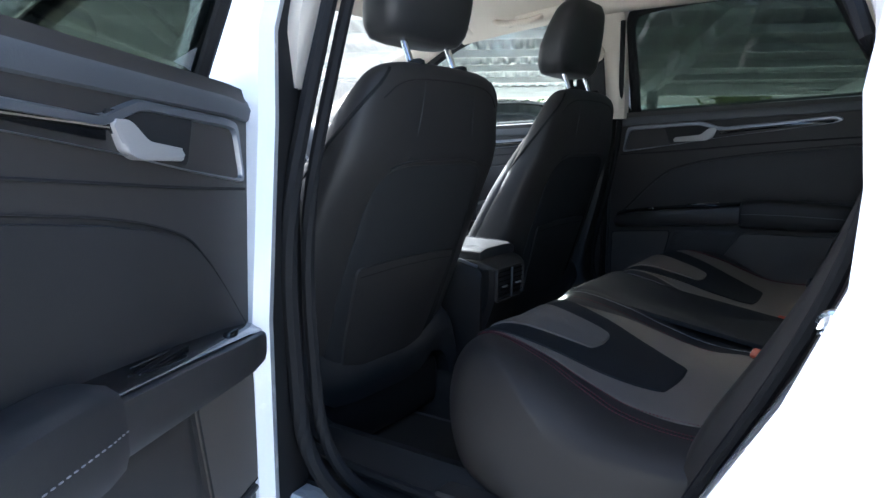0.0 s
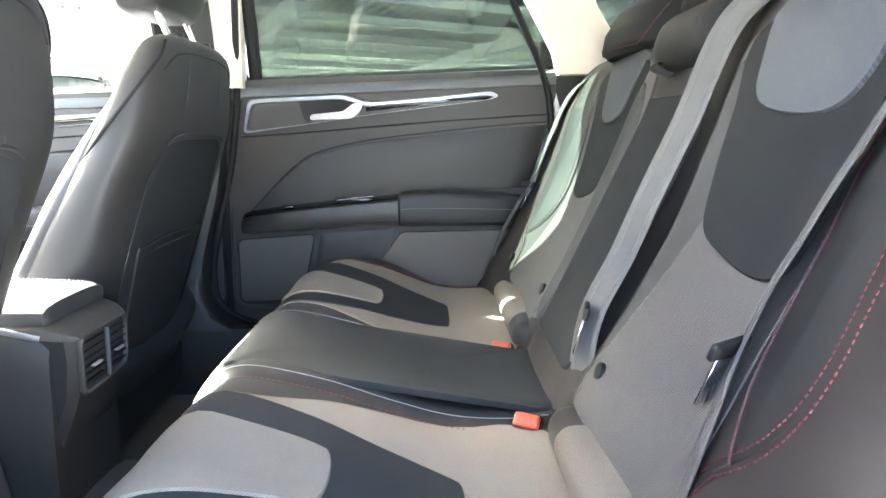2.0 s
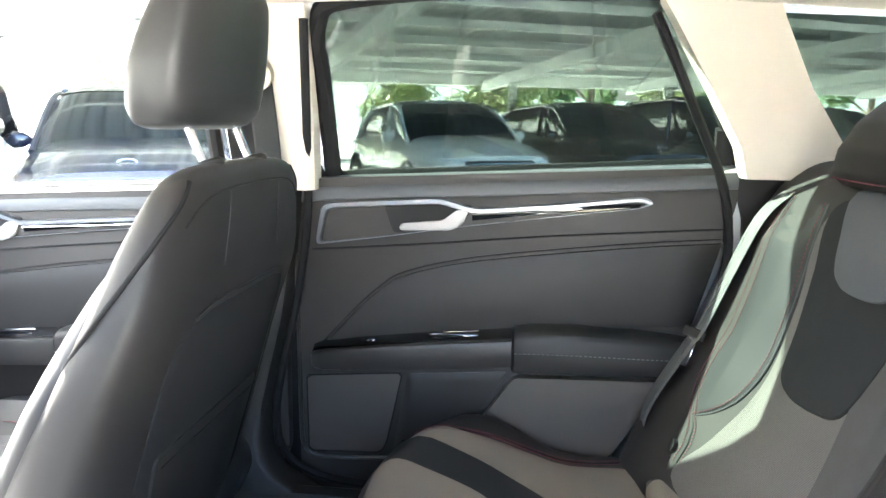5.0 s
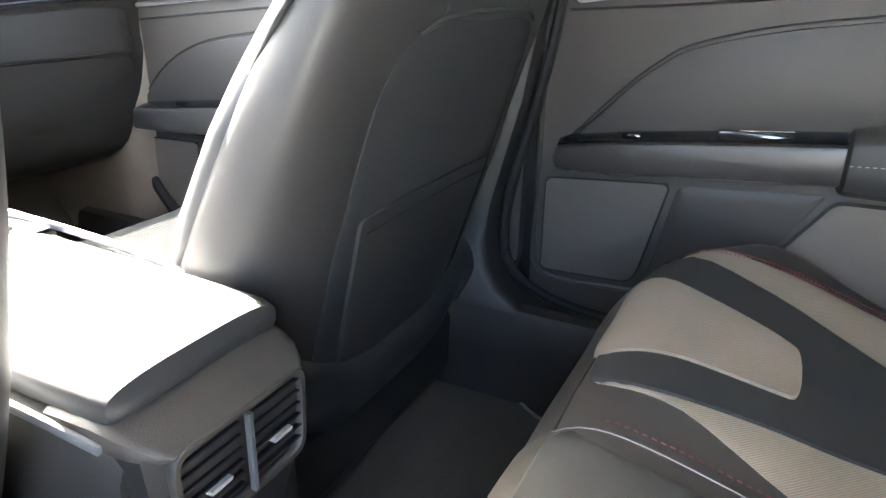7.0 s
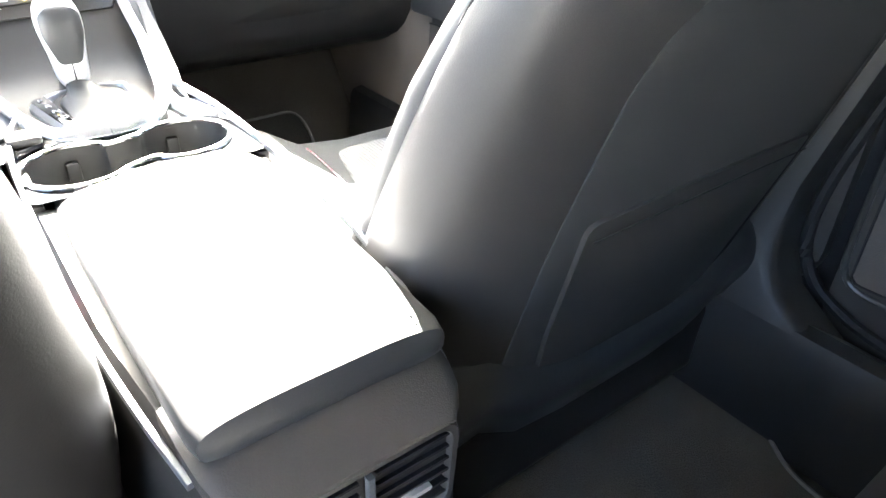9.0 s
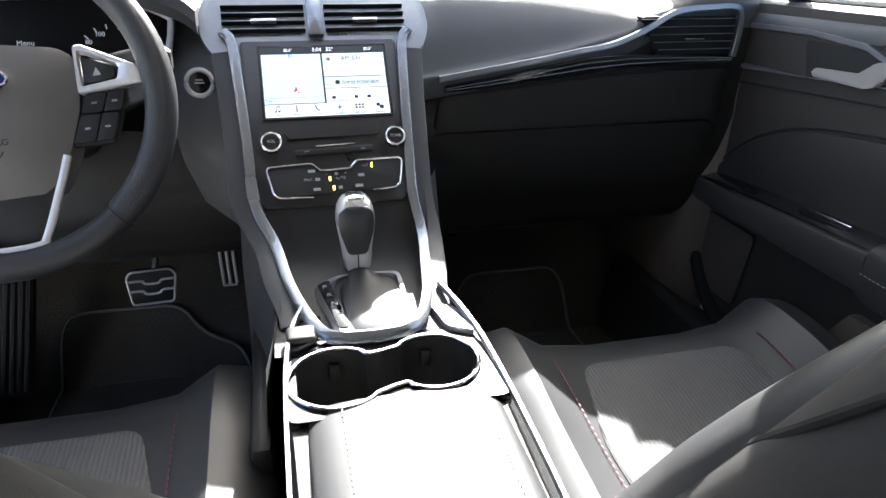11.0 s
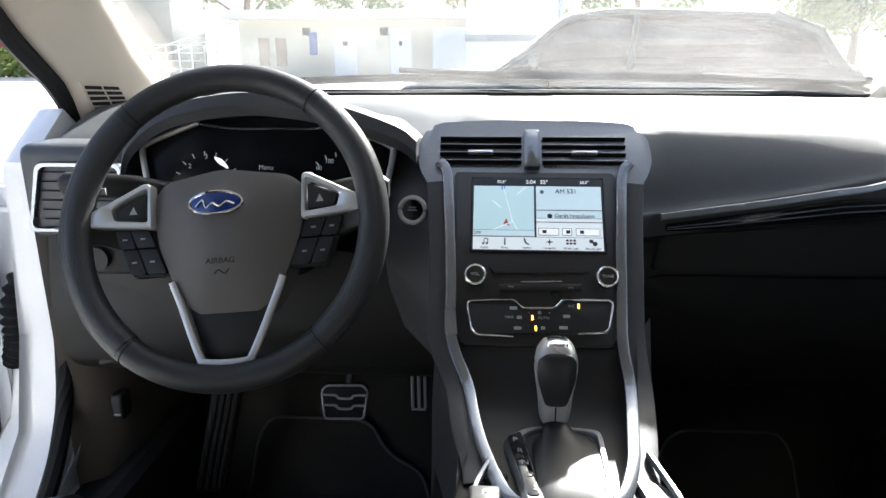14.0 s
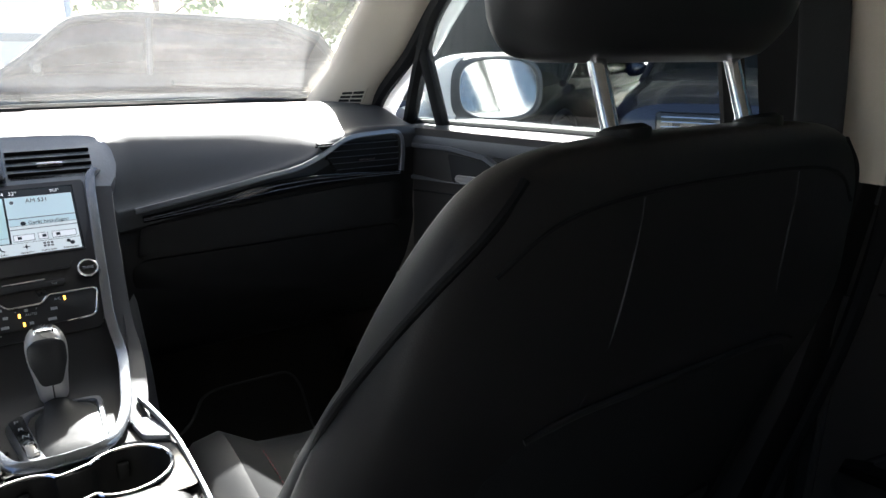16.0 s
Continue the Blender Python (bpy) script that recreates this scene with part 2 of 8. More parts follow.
def patch(outline, surf, lift=0.003, rings=7, pillow=0.0, edge=0.004):
    """A panel that follows surf(u, v, d), with its rim tucked in."""
    cu = sum(p[0] for p in outline) / len(outline)
    cv = sum(p[1] for p in outline) / len(outline)
    bm = bmesh.new()
    loops = []
    ks = [1.0, 1.0, 0.985] + [0.985 * (1 - i / rings) for i in range(1, rings)]
    for i, k in enumerate(ks):
        d = -edge if i == 0 else (lift * 0.4 if i == 1 else lift + pillow * (1 - k * k))
        loops.append([bm.verts.new(surf(cu + (p[0] - cu) * k, cv + (p[1] - cv) * k, d)) for p in outline])
    c = bm.verts.new(surf(cu, cv, lift + pillow))
    n = len(outline)
    for a, b in zip(loops, loops[1:]):
        for i in range(n):
            bm.faces.new((a[i], a[(i + 1) % n], b[(i + 1) % n], b[i]))
    for i in range(n):
        bm.faces.new((loops[-1][i], loops[-1][(i + 1) % n], c))
    return bm


def stitches(path, length=0.006, gap=0.003, r=0.0011, dash=True):
    path = [Vector(p) for p in path]
    bm = bmesh.new()
    if not dash:
        bm.free()
        return sweep(path, r, 6)
    d = [0.0]
    for a, b in zip(path, path[1:]):
        d.append(d[-1] + (b - a).length)
    xs = np.array([tuple(p) for p in path])

    def at(s):
        return Vector([float(np.interp(s, d, xs[:, i])) for i in range(3)])
    s = 0.0
    while s + length < d[-1]:
        a, b = at(s), at(s + length)
        t = (b - a).normalized()
        u = t.orthogonal().normalized()
        w = t.cross(u)
        prev = None
        for p, k in ((a, 0.5), (a + (b - a) * 0.25, 1), (a + (b - a) * 0.75, 1), (b, 0.5)):
            ring = [bm.verts.new(p + (u * math.cos(q) + w * math.sin(q)) * r * k) for q in (0, 1.57, 3.14, 4.71)]
            if prev:
                for i in range(4):
                    bm.faces.new((prev[i], prev[(i + 1) % 4], ring[(i + 1) % 4], ring[i]))
            prev = ring
        s += length + gap
    return bm


def joined(*bms):
    out = bmesh.new()
    for b in bms:
        me = bpy.data.meshes.new("tmp")
        b.to_mesh(me)
        out.from_mesh(me)
        bpy.data.meshes.remove(me)
        b.free()
    return out


def rounded(outline, r=0.01, seg=4):
    """The outline with its corners rounded."""
    out = []
    k = len(outline)
    for i in range(k):
        p0, p1, p2 = Vector(outline[i - 1]), Vector(outline[i]), Vector(outline[(i + 1) % k])
        a, b = p0 - p1, p2 - p1
        ra = min(r, a.length * 0.45)
        rb = min(r, b.length * 0.45)
        q0, q2 = p1 + a.normalized() * ra, p1 + b.normalized() * rb
        for j in range(seg + 1):
            t = j / seg
            out.append(tuple(q0 * (1 - t) ** 2 + p1 * 2 * t * (1 - t) + q2 * t * t))
    return out


def text(name, body, size, m, mat, parent, depth=0.0002):
    cu = bpy.data.curves.new(name, "FONT")
    cu.body, cu.size, cu.extrude, cu.align_x, cu.align_y = body, size, depth, "CENTER", "CENTER"
    tmp = new("tmp_text", cu)
    me = bpy.data.meshes.new_from_object(tmp.evaluated_get(bpy.context.evaluated_depsgraph_get()))
    bpy.data.objects.remove(tmp)
    me.materials.clear()
    me.materials.append(mat)
    ob = new(name, me)
    ob.matrix_world = m
    ob.parent = parent
    return ob


# ---- setting: ground and car shell ----
STEEL = material("dull_steel", (0.30, 0.30, 0.31), 0.4, 0.9, bump=0.05)
CONCRETE = material("pale_concrete", (0.42, 0.41, 0.39), 0.9, grain=60, bump=0.4, vary=0.15, stain=0.4, dist=0.004)
bm = bmesh.new()
bmesh.ops.create_grid(bm, x_segments=8, y_segments=8, size=900)
tagged(part("ground", bm, CONCRETE), "pale dusty concrete yard", "ground", kind="structure")

fl = thing("car_floor", "black carpeted car floor with side sills", "floor", kind="structure")
part("carpet", rbox((-0.70, -0.95, 0.25), (0.70, 1.20, 0.30), 0.01), CARPET, fl)
part("toe_board", loft([[Vector((x, 0.93, 0.29)), Vector((x, 1.10, 0.55)), Vector((x, 1.14, 0.95)), Vector((x, 1.18, 0.95)),
                         Vector((x, 1.16, 0.29))] for x in (-0.70, 0.70)]), CARPET, fl)
part("tunnel", loft([oval((0.01, y, 0.30), (1, 0, 0), (0, 0, 1), 0.16, 0.10, 20, 3) for y in (-0.5, 0.2, 1.1)]), CARPET, fl)
for s in (-1, 1):
    part("bench_step", loft([[Vector((s * x, y, z)) for x, z in ((0.49, 0.33), (0.492, zt - 0.012), (0.500, zt - 0.002), (0.515, zt), (0.68, zt - 0.006), (0.70, zt - 0.03), (0.70, 0.33))]
                             for y, zt in ((-0.325, 0.425), (-0.335, 0.452), (-0.350, 0.462), (-0.50, 0.464), (-0.60, 0.47))]), PLASTIC_SOFT, fl, "grey plastic step trim")
    part("sill_cover", loft([[Vector((s * x, y, z)) for x, z in ((0.585, 0.29), (0.590, 0.40), (0.597, 0.452), (0.604, 0.466), (0.625, 0.470), (0.66, 0.450), (0.69, 0.430), (0.72, 0.428), (0.725, 0.29))]
                             for y in (-0.75, -0.4, -0.06, 0.0, 0.4, 0.95)]), PLASTIC, fl)
    part("kick_panel", loft([[Vector((s * x - (0.02 if s < 0 else 0), y, z)) for x, y in ((0.705, 0.765), (0.662, 0.79), (0.635, 0.85), (0.62, 1.1), (0.70, 1.1))]
                             for z, y in ((0.36, 0), (0.60, 0), (0.90, 0))]), LOWER, fl)


MAT_EDGE = material("mat_binding", (0.12, 0.115, 0.11), 0.8)


def mat_z(y):
    """Height of a mat: flat on the carpet, then up the sloping toe board."""
    return 0.312 + 1.5 * max(0.0, y - 0.925)


def mats(label, corners):
    o = [tuple(p)[:2] for p in rounded(corners, 0.04, 6)]
    t = thing("floor_mat", label, "floor mat", "floor mats")
    cu, cv = sum(p[0] for p in o) / len(o), sum(p[1] for p in o) / len(o)
    dense = []
    for a, b in zip(o, o[1:] + o[:1]):
        n = max(1, int((Vector(a) - Vector(b)).length / 0.02))
        dense += [tuple(Vector(a).lerp(Vector(b), k / n)) for k in range(n)]
    part("mat_pad", patch(dense, lambda u, v, d: Vector((u, v, mat_z(v) + d)), 0.0, 14, 0.0, 0.009), CARPET, t)
    part("binding", sweep([(u, v, mat_z(v) + 0.001) for u, v in dense], 0.0032, 6, True), MAT_EDGE, t, "grey sewn binding")


mats("black carpet mat in the driver footwell", [(-0.50, 1.0), (-0.285, 1.0), (-0.25, 0.965), (-0.165, 0.945), (-0.15, 0.30), (-0.52, 0.30)])
mats("black carpet mat in the passenger footwell", [(0.50, 1.0), (0.285, 1.0), (0.25, 0.965), (0.165, 0.945), (0.15, 0.30), (0.52, 0.30)])
for side in (1, -1):
    mats("black carpet mat before the rear bench", [(side * x, y) for x, y in ((0.19, 0.16), (0.50, 0.16), (0.625, 0.085), (0.640, -0.045), (0.590, -0.098), (0.555, -0.150), (0.55, -0.27), (0.19, -0.27))])

RAIL = [(0.705, 1.02, 0.98), (0.692, 0.92, 1.062), (0.682, 0.79, 1.138), (0.662, 0.66, 1.222), (0.61, 0.44, 1.310), (0.575, 0.2, 1.345), (0.565, -0.1, 1.355),
        (0.565, -0.45, 1.355), (0.57, -0.8, 1.345), (0.58, -1.2, 1.31), (0.60, -1.7, 1.25)]
# door edge and windscreen edge of the front pillar cover, bottom to top
PILLAR = [((0.685, 1.01, 0.97), (0.645, 1.25, 0.99)), ((0.676, 0.92, 1.062), (0.635, 1.16, 1.040)), ((0.666, 0.79, 1.138), (0.630, 1.03, 1.108)),
          ((0.652, 0.66, 1.222), (0.588, 0.78, 1.226)), ((0.602, 0.44, 1.310), (0.545, 0.50, 1.345)), ((0.572, 0.20, 1.345), (0.54, 0.26, 1.365))]


def side_shift(s):
    return Vector((-0.042, -0.045, 0)) if s < 0 else Vector((0, 0, 0))


def pillar_at(s, k, f, lift=0.0):
    """On the pillar cover: k runs up the pillar (0 to 5), f from the door edge to the windscreen edge."""
    i = min(int(k), 4)
    a = [Vector(PILLAR[i][q]).lerp(Vector(PILLAR[i + 1][q]), k - i) for q in (0, 1)]
    p = a[0].lerp(a[1], f)
    p.x -= 0.030 * math.sin(math.pi * min(1, max(0, f))) + lift
    return Vector((s * p.x, p.y, p.z)) + side_shift(s) * max(0.0, 1 - k / 4)


hl = thing("headliner", "beige cloth roof lining", "ceiling", kind="structure")
rows = []
for y in np.linspace(0.44, -1.75, 14):
    zc = 1.40 - 0.05 * ((y + 0.3) / 1.2) ** 2 if y < -0.3 else 1.40 - 0.06 * ((y + 0.3) / 0.8) ** 2
    rows.append([Vector((0.62 * k, y, zc + 0.02 - (0.085 * abs(k) ** 3.2))) for k in np.linspace(-1, 1, 17)])
part("lining", loft(rows, False, False), BEIGE, hl)
ro = thing("car_roof", "white painted car roof panel", "car roof", kind="structure")
part("roof_skin", loft([[p + Vector((p.x * 0.12, 0, 0.035)) for p in r] for r in rows], False, False), PAINT, ro)
part("header", loft([oval((x, 0.44 - 0.03 * (x / 0.6) ** 2, 1.372 - 0.05 * (x / 0.6) ** 2), (0, 1, 0), (0, 0, 1), 0.045, 0.022, 16, 3)
                     for x in np.linspace(-0.6, 0.6, 9)]), BEIGE, ro)


def shell(s):
    side = thing("car_side", "white car body side with beige pillars and black seals", "car body", kind="structure")
    rail = [(s * x, y, z) for x, y, z in RAIL]
    off = side_shift(s)
    part("a_pillar", loft([[pillar_at(s, k, f) for f in np.linspace(0, 1, 9)] + [pillar_at(s, k, 1.0, -0.03), pillar_at(s, k, 0.0, -0.03)] for k in np.linspace(0, 5, 21)]), BEIGE, side, "beige pillar cover", sharp=50)
    part("roof_rail", sweep(spline(rail[5:], 24), 0.035, 12), BEIGE, side)
    # outer roof frame, painted
    part("roof_frame", sweep(spline([(p[0] + s * 0.06, p[1] + 0.02, p[2] + 0.015) for p in rail], 40), 0.03, 10), PAINT, side)
    part("frame_seal", sweep(spline([Vector((p[0] + s * 0.012, p[1], p[2] - 0.008)) + side_shift(s) * max(0.0, 1 - i / 4) for i, p in enumerate(rail[:9])], 48), 0.015, 8), RUBBER, side)
    # B pillar: cloth above, plastic below
    part("b_pillar_upper", loft([rect for rect in (
        [Vector((s * (x0 + q[0]), q[1] + yo, z)) for q in ((0.0, -0.045), (0.0, -0.105), (0.012, -0.12), (0.05, -0.12), (0.05, -0.035), (0.012, -0.035))]
        for x0, yo, z in ((0.655, 0.0, 1.02), (0.645, -0.004, 1.12), (0.615, -0.012, 1.24), (0.575, -0.016, 1.35)))]), BEIGE, side, "beige pillar cover")
    part("b_pillar_lower", loft([[Vector((s * x, y, z)) for x, y in ((x0 + 0.05, yf), (x0 + 0.012, yf), (x0, yf - 0.014), (x0, yr + 0.018), (x0 + 0.006, yr + 0.005), (x0 + 0.016, yr), (x0 + 0.06, yr))]
                                 for x0, yf, yr, z in ((0.600, 0.09, -0.130, 0.440), (0.602, 0.08, -0.085, 0.468), (0.607, 0.07, -0.046, 0.490), (0.615, 0.06, -0.022, 0.520), (0.624, 0.055, -0.014, 0.560),
                                                       (0.634, 0.05, -0.018, 0.620), (0.643, 0.045, -0.036, 0.700), (0.649, 0.04, -0.056, 0.780), (0.654, 0.04, -0.072, 0.880), (0.657, 0.035, -0.090, 1.02))]),
         PLASTIC, side, "black pillar cover")
    part("b_pillar_skin", loft([[Vector((s * (x0 + q[0]), q[1] + (0.05 if z > 1.0 and q[1] < -0.05 else 0.0), z)) for q in
                                 ((0.0, -0.15), (0.02, -0.165), (0.04, -0.155), (0.055, -0.10), (0.055, 0.0), (0.045, 0.06), (0.0, 0.06))]
                                for x0, z in ((0.792, 0.36), (0.790, 0.7), (0.765, 0.97), (0.715, 1.10), (0.63, 1.36))]), PAINT, side, "white painted pillar")
    part("pillar_jamb", loft([[Vector((s * x, b, z)) for x, b in ((x0, -0.13 + (0.03 if z > 1.0 else 0)), (x1, -0.15 + (0.05 if z > 1.0 else 0)), (x1, 0.04), (x0, 0.04))] for x0, x1, z in ((0.716, 0.796, 0.36), (0.716, 0.794, 0.7), (0.712, 0.770, 0.97), (0.675, 0.72, 1.10), (0.61, 0.64, 1.36))]), RUBBER, side)
    for xo, ro in ((0.715, 0.010), (0.752, 0.012)) if s < 0 else ():
        part("pillar_seal", sweep(spline([(s * (xo - max(0, z - 0.9) * 0.36), y, z) for y, z in ((-0.158, 1.30), (-0.154, 1.1), (-0.152, 0.85), (-0.150, 0.62), (-0.17, 0.50), (-0.24, 0.44), (-0.36, 0.425))], 50), ro, 8), RUBBER, side)
    sillp = [(0.70, 0.40), (0.715, 0.42), (0.76, 0.425), (0.79, 0.40), (0.81, 0.33), (0.80, 0.22), (0.70, 0.22)]
    part("sill", loft([[Vector((s * x, y, z)) for x, z in sillp] for y in (-0.80, -0.4, 0.0, 0.5, 0.95)]), PAINT, side, "white painted sill")
    # rear quarter with the edge of the door opening
    q = [(-0.66, 0.40), (-0.67, 0.50), (-0.715, 0.587), (-0.787, 0.72), (-0.828, 0.824), (-0.852, 0.90), (-0.845, 0.98), (-0.82, 1.06),
         (-0.95, 1.09), (-1.6, 1.06), (-1.95, 1.02), (-2.05, 0.8), (-2.0, 0.45), (-1.75, 0.40), (-1.62, 0.62), (-1.38, 0.70), (-1.14, 0.62), (-1.02, 0.40)]
    part("quarter_panel", plate(q, lambda u, v, d: Vector((s * (0.775 - d + 0.03 * math.sin(max(0, min(1, (v - 0.4) / 0.7)) * 3.1)), u, v)), 0.09, 0.02, 4),
         PAINT, side, "white painted quarter panel")
    part("inner_quarter", plate([(a - 0.012, b) for a, b in q[:9]] + [(-1.2, 1.08), (-1.2, 0.4)], lambda u, v, d: Vector((s * (0.722 - d), u, v)), 0.03, 0.01),
         PLASTIC, side)
    part("wheel_arch_lining", sweep(spline([(s * 0.72, -1.38 + 0.36 * math.cos(a), 0.34 + 0.36 * math.sin(a)) for a in np.linspace(0, 3.14, 12)], 30), 0.03, 8), RUBBER, side)
    seal = [(-0.135, 1.30), (-0.112, 1.1), (-0.100, 0.98), (-0.084, 0.86), (-0.064, 0.77), (-0.046, 0.70), (-0.028, 0.62), (-0.024, 0.555), (-0.036, 0.51), (-0.075, 0.475), (-0.16, 0.452), (-0.35, 0.444), (-0.58, 0.444),
            (-0.66, 0.50), (-0.715, 0.60), (-0.775, 0.72), (-0.818, 0.83), (-0.835, 0.92), (-0.82, 1.03), (-0.76, 1.15), (-0.68, 1.30)]
    part("door_seal", sweep(spline([(s * (0.682 - max(0, z - 1.02) * 0.33), y, z) for y, z in seal], 90), 0.008, 8), RUBBER, side)
    fseal = [(0.05, 1.28), (0.055, 0.95), (0.05, 0.55), (0.09, 0.45), (0.2, 0.41), (0.55, 0.41), (0.70, 0.45), (0.795, 0.55), (0.83, 0.68), (0.845, 0.9), (0.85, 0.94)]
    part("front_door_seal", sweep(spline([Vector((s * (0.682 - max(0, z - 1.02) * 0.33), y, z)) + off * min(1, max(0, y / 0.8)) for y, z in fseal], 80), 0.013, 8), RUBBER, side)
    jamb = [(0.60, 0.40), (0.71, 0.435), (0.80, 0.53), (0.842, 0.68), (0.85, 0.95), (0.95, 1.02), (1.25, 1.0), (1.25, 0.40)]
    part("front_jamb", plate(jamb, lambda u, v, d: Vector((s * (0.75 - d), u, v)) + off, 0.05, 0.015, 3), PAINT, side, "white painted door jamb")
    part("hinge_pillar", loft([[Vector((s * (xi + a), y, z)) for a, y in ((0.0, 0.80 + dy), (0.012, 0.83 + dy), (0.04, 0.865 + dy), (0.10, 0.885 + dy), (0.17, 0.875 + dy), (0.19, 0.90 + dy), (0.19, 1.0), (0.0, 1.0))]
                               for z, xi, dy in ((0.36, 0.765, -0.18), (0.42, 0.735, -0.10), (0.50, 0.715, -0.03), (0.60, 0.712, 0.0), (0.72, 0.725, 0.01), (0.85, 0.735, 0.015), (0.93, 0.735, 0.03), (0.945, 0.735, 0.06))]), PAINT, side, "white painted hinge pillar")
    for z in (0.535, 0.868):
        hg = part("door_hinge", joined(rbox((min(s * 0.775, s * 0.85), 0.845, z - 0.004), (max(s * 0.775, s * 0.85), 0.872, z + 0.004), 0.002), rbox((min(s * 0.80, s * 0.85), 0.862, z - 0.005), (max(s * 0.80, s * 0.85), 0.874, z + 0.035), 0.004)), PAINT, side, "white painted door hinge")
        part("hinge_bolt", sweep([(s * 0.80, 0.858, z + 0.004), (s * 0.80, 0.858, z + 0.012)], 0.009, 6), STEEL, hg)
        part("hinge_pin", sweep([(s * 0.85, 0.848, z - 0.018), (s * 0.85, 0.848, z + 0.022)], 0.008, 10), PAINT, hg)
    bp_ = spline([(s * 0.785, 0.862, 0.79), (s * 0.815, 0.835, 0.755), (s * 0.828, 0.825, 0.70), (s * 0.832, 0.828, 0.655), (s * 0.85, 0.835, 0.61)], 80)
    part("cable_boot", sweep(bp_, lambda t: 0.017 + 0.0035 * math.sin(t * 82), 12), RUBBER, side, "corrugated rubber cable boot")
    part("check_strap", joined(rbox((min(s * 0.77, s * 0.87), 0.833, 0.698), (max(s * 0.77, s * 0.87), 0.838, 0.706), 0.001), rbox((min(s * 0.76, s * 0.785), 0.84, 0.688), (max(s * 0.76, s * 0.785), 0.87, 0.712), 0.004)), PLASTIC, side, "black door check strap")
    part("sill_plate", rbox((min(s * 0.80, s * 0.845), 0.72, 0.352), (max(s * 0.80, s * 0.845), 0.73, 0.357), 0.001), PLASTIC, side)
    # C pillar cover
    part("c_pillar", loft([[Vector((s * x, y, z)) for x, y in ((xi, ya), (xi - 0.012, (ya + yb) / 2), (xi, yb), (xi + 0.05, yb), (xi + 0.05, ya))]
                           for xi, ya, yb, z in ((0.645, -0.845, -1.01, 1.05), (0.635, -0.83, -0.985, 1.10), (0.615, -0.775, -0.92, 1.19), (0.59, -0.71, -0.865, 1.29),
                                                 (0.565, -0.66, -0.83, 1.36))]), BEIGE, side, "beige pillar cover")
    part("shelf_side", rbox((min(s * 0.60, s * 0.70), -1.7, 0.55), (max(s * 0.60, s * 0.70), -0.93, 1.055), 0.02, 3), PLASTIC, side)
    part("d_pillar", sweep([(s * 0.66, -1.95, 1.02), (s * 0.62, -1.72, 1.28)], 0.05, 10), BEIGE, side)
    part("quarter_glass", plate([(-0.97, 1.075), (-0.86, 1.30), (-1.62, 1.26), (-1.75, 1.08)],
                                lambda u, v, d: Vector((s * (0.69 - (v - 1.05) * 0.33 + d), u, v)), 0.004, 0), TINTED, side).visible_shadow = False


shell(1)
shell(-1)
rs = thing("luggage_cover", "black luggage cover behind the rear bench", "luggage cover", kind="structure")
part("cover", rbox((-0.60, -1.75, 0.99), (0.60, -1.06, 1.005), 0.004), PLASTIC, rs)
part("boot_floor", rbox((-0.62, -1.95, 0.40), (0.62, -1.0, 0.45), 0.01), CARPET, rs)
hatch = thing("tailgate", "closed tailgate with tinted rear window", "tailgate", kind="structure")
part("tailgate_panel", rbox((-0.70, -2.02, 0.45), (0.70, -1.95, 1.03), 0.03, 3), PAINT, hatch)
part("rear_window", plate([(-0.62, 1.03), (0.62, 1.03), (0.55, 1.33), (-0.55, 1.33)],
                          lambda u, v, d: Vector((u, -1.95 + (v - 1.03) * 0.75 + d, v)), 0.004, 0), DARKGLASS, hatch).visible_shadow = False
ws = thing("windscreen", "large clear raked windscreen", "windscreen", kind="structure")
g = [[Vector((x * (1 - 0.16 * k), (1.27 - 0.10 * x * x) * (1 - k) + (0.47 - 0.06 * x * x) * k, 1.02 * (1 - k) + 1.375 * k - 0.05 * k * x * x + 0.02 * math.sin(3.14 * k)))
      for x in np.linspace(-0.70, 0.70, 15)] for k in (0, 0.15, 0.3, 0.45, 0.6, 0.72, 0.82, 0.91, 1.0)]
part("pane", loft(g, False, False), SCREENGLASS, ws).visible_shadow = False
part("lower_edge", sweep([p + Vector((0, 0.0, 0.004)) for p in g[0]], 0.009, 8), RUBBER, ws)
for s in (-1, 1):
    wiper = thing("wiper", "black flat windscreen wiper", "wiper", "windscreen wipers")
    x0 = -0.55 if s < 0 else 0.05
    part("blade", sweep(spline([(x0, 1.245, 1.045), (x0 + 0.3, 1.255, 1.055), (x0 + 0.62, 1.25, 1.05)], 12), 0.008, 6), RUBBER, wiper)
    part("wiper_arm", sweep(spline([(x0 + 0.65, 1.31, 1.03), (x0 + 0.5, 1.28, 1.06), (x0 + 0.3, 1.26, 1.07)], 12), 0.006, 6), PLASTIC, wiper)
# unseen strip added under the header; it keeps high sun off the seats
part("top_lining", loft([[p + Vector((0, -0.004, -0.014)) for p in r] for r in g[7:]] + [[p + Vector((0, -0.01, -0.026)) for p in r] for r in g[7:][::-1]], False, False), BEIGE, ws, "beige strip added along the top edge to block sun")
bonnet = thing("bonnet", "white painted bonnet before the windscreen", "bonnet", kind="structure")
part("bonnet_skin", loft([[Vector((x, y, 1.0 - 0.18 * ((y - 1.32) / 0.9) ** 2 - 0.06 * (x / 0.8) ** 2)) for x in np.linspace(-0.8, 0.8, 13)]
                          for y in np.linspace(1.32, 2.25, 7)], False, False), PAINT, bonnet)
part("nose", rbox((-0.82, 2.2, 0.2), (0.82, 2.4, 0.83), 0.08, 4), PAINT, bonnet)
part("cowl", rbox((-0.72, 1.22, 0.93), (0.72, 1.34, 1.0), 0.015), PLASTIC, bonnet)


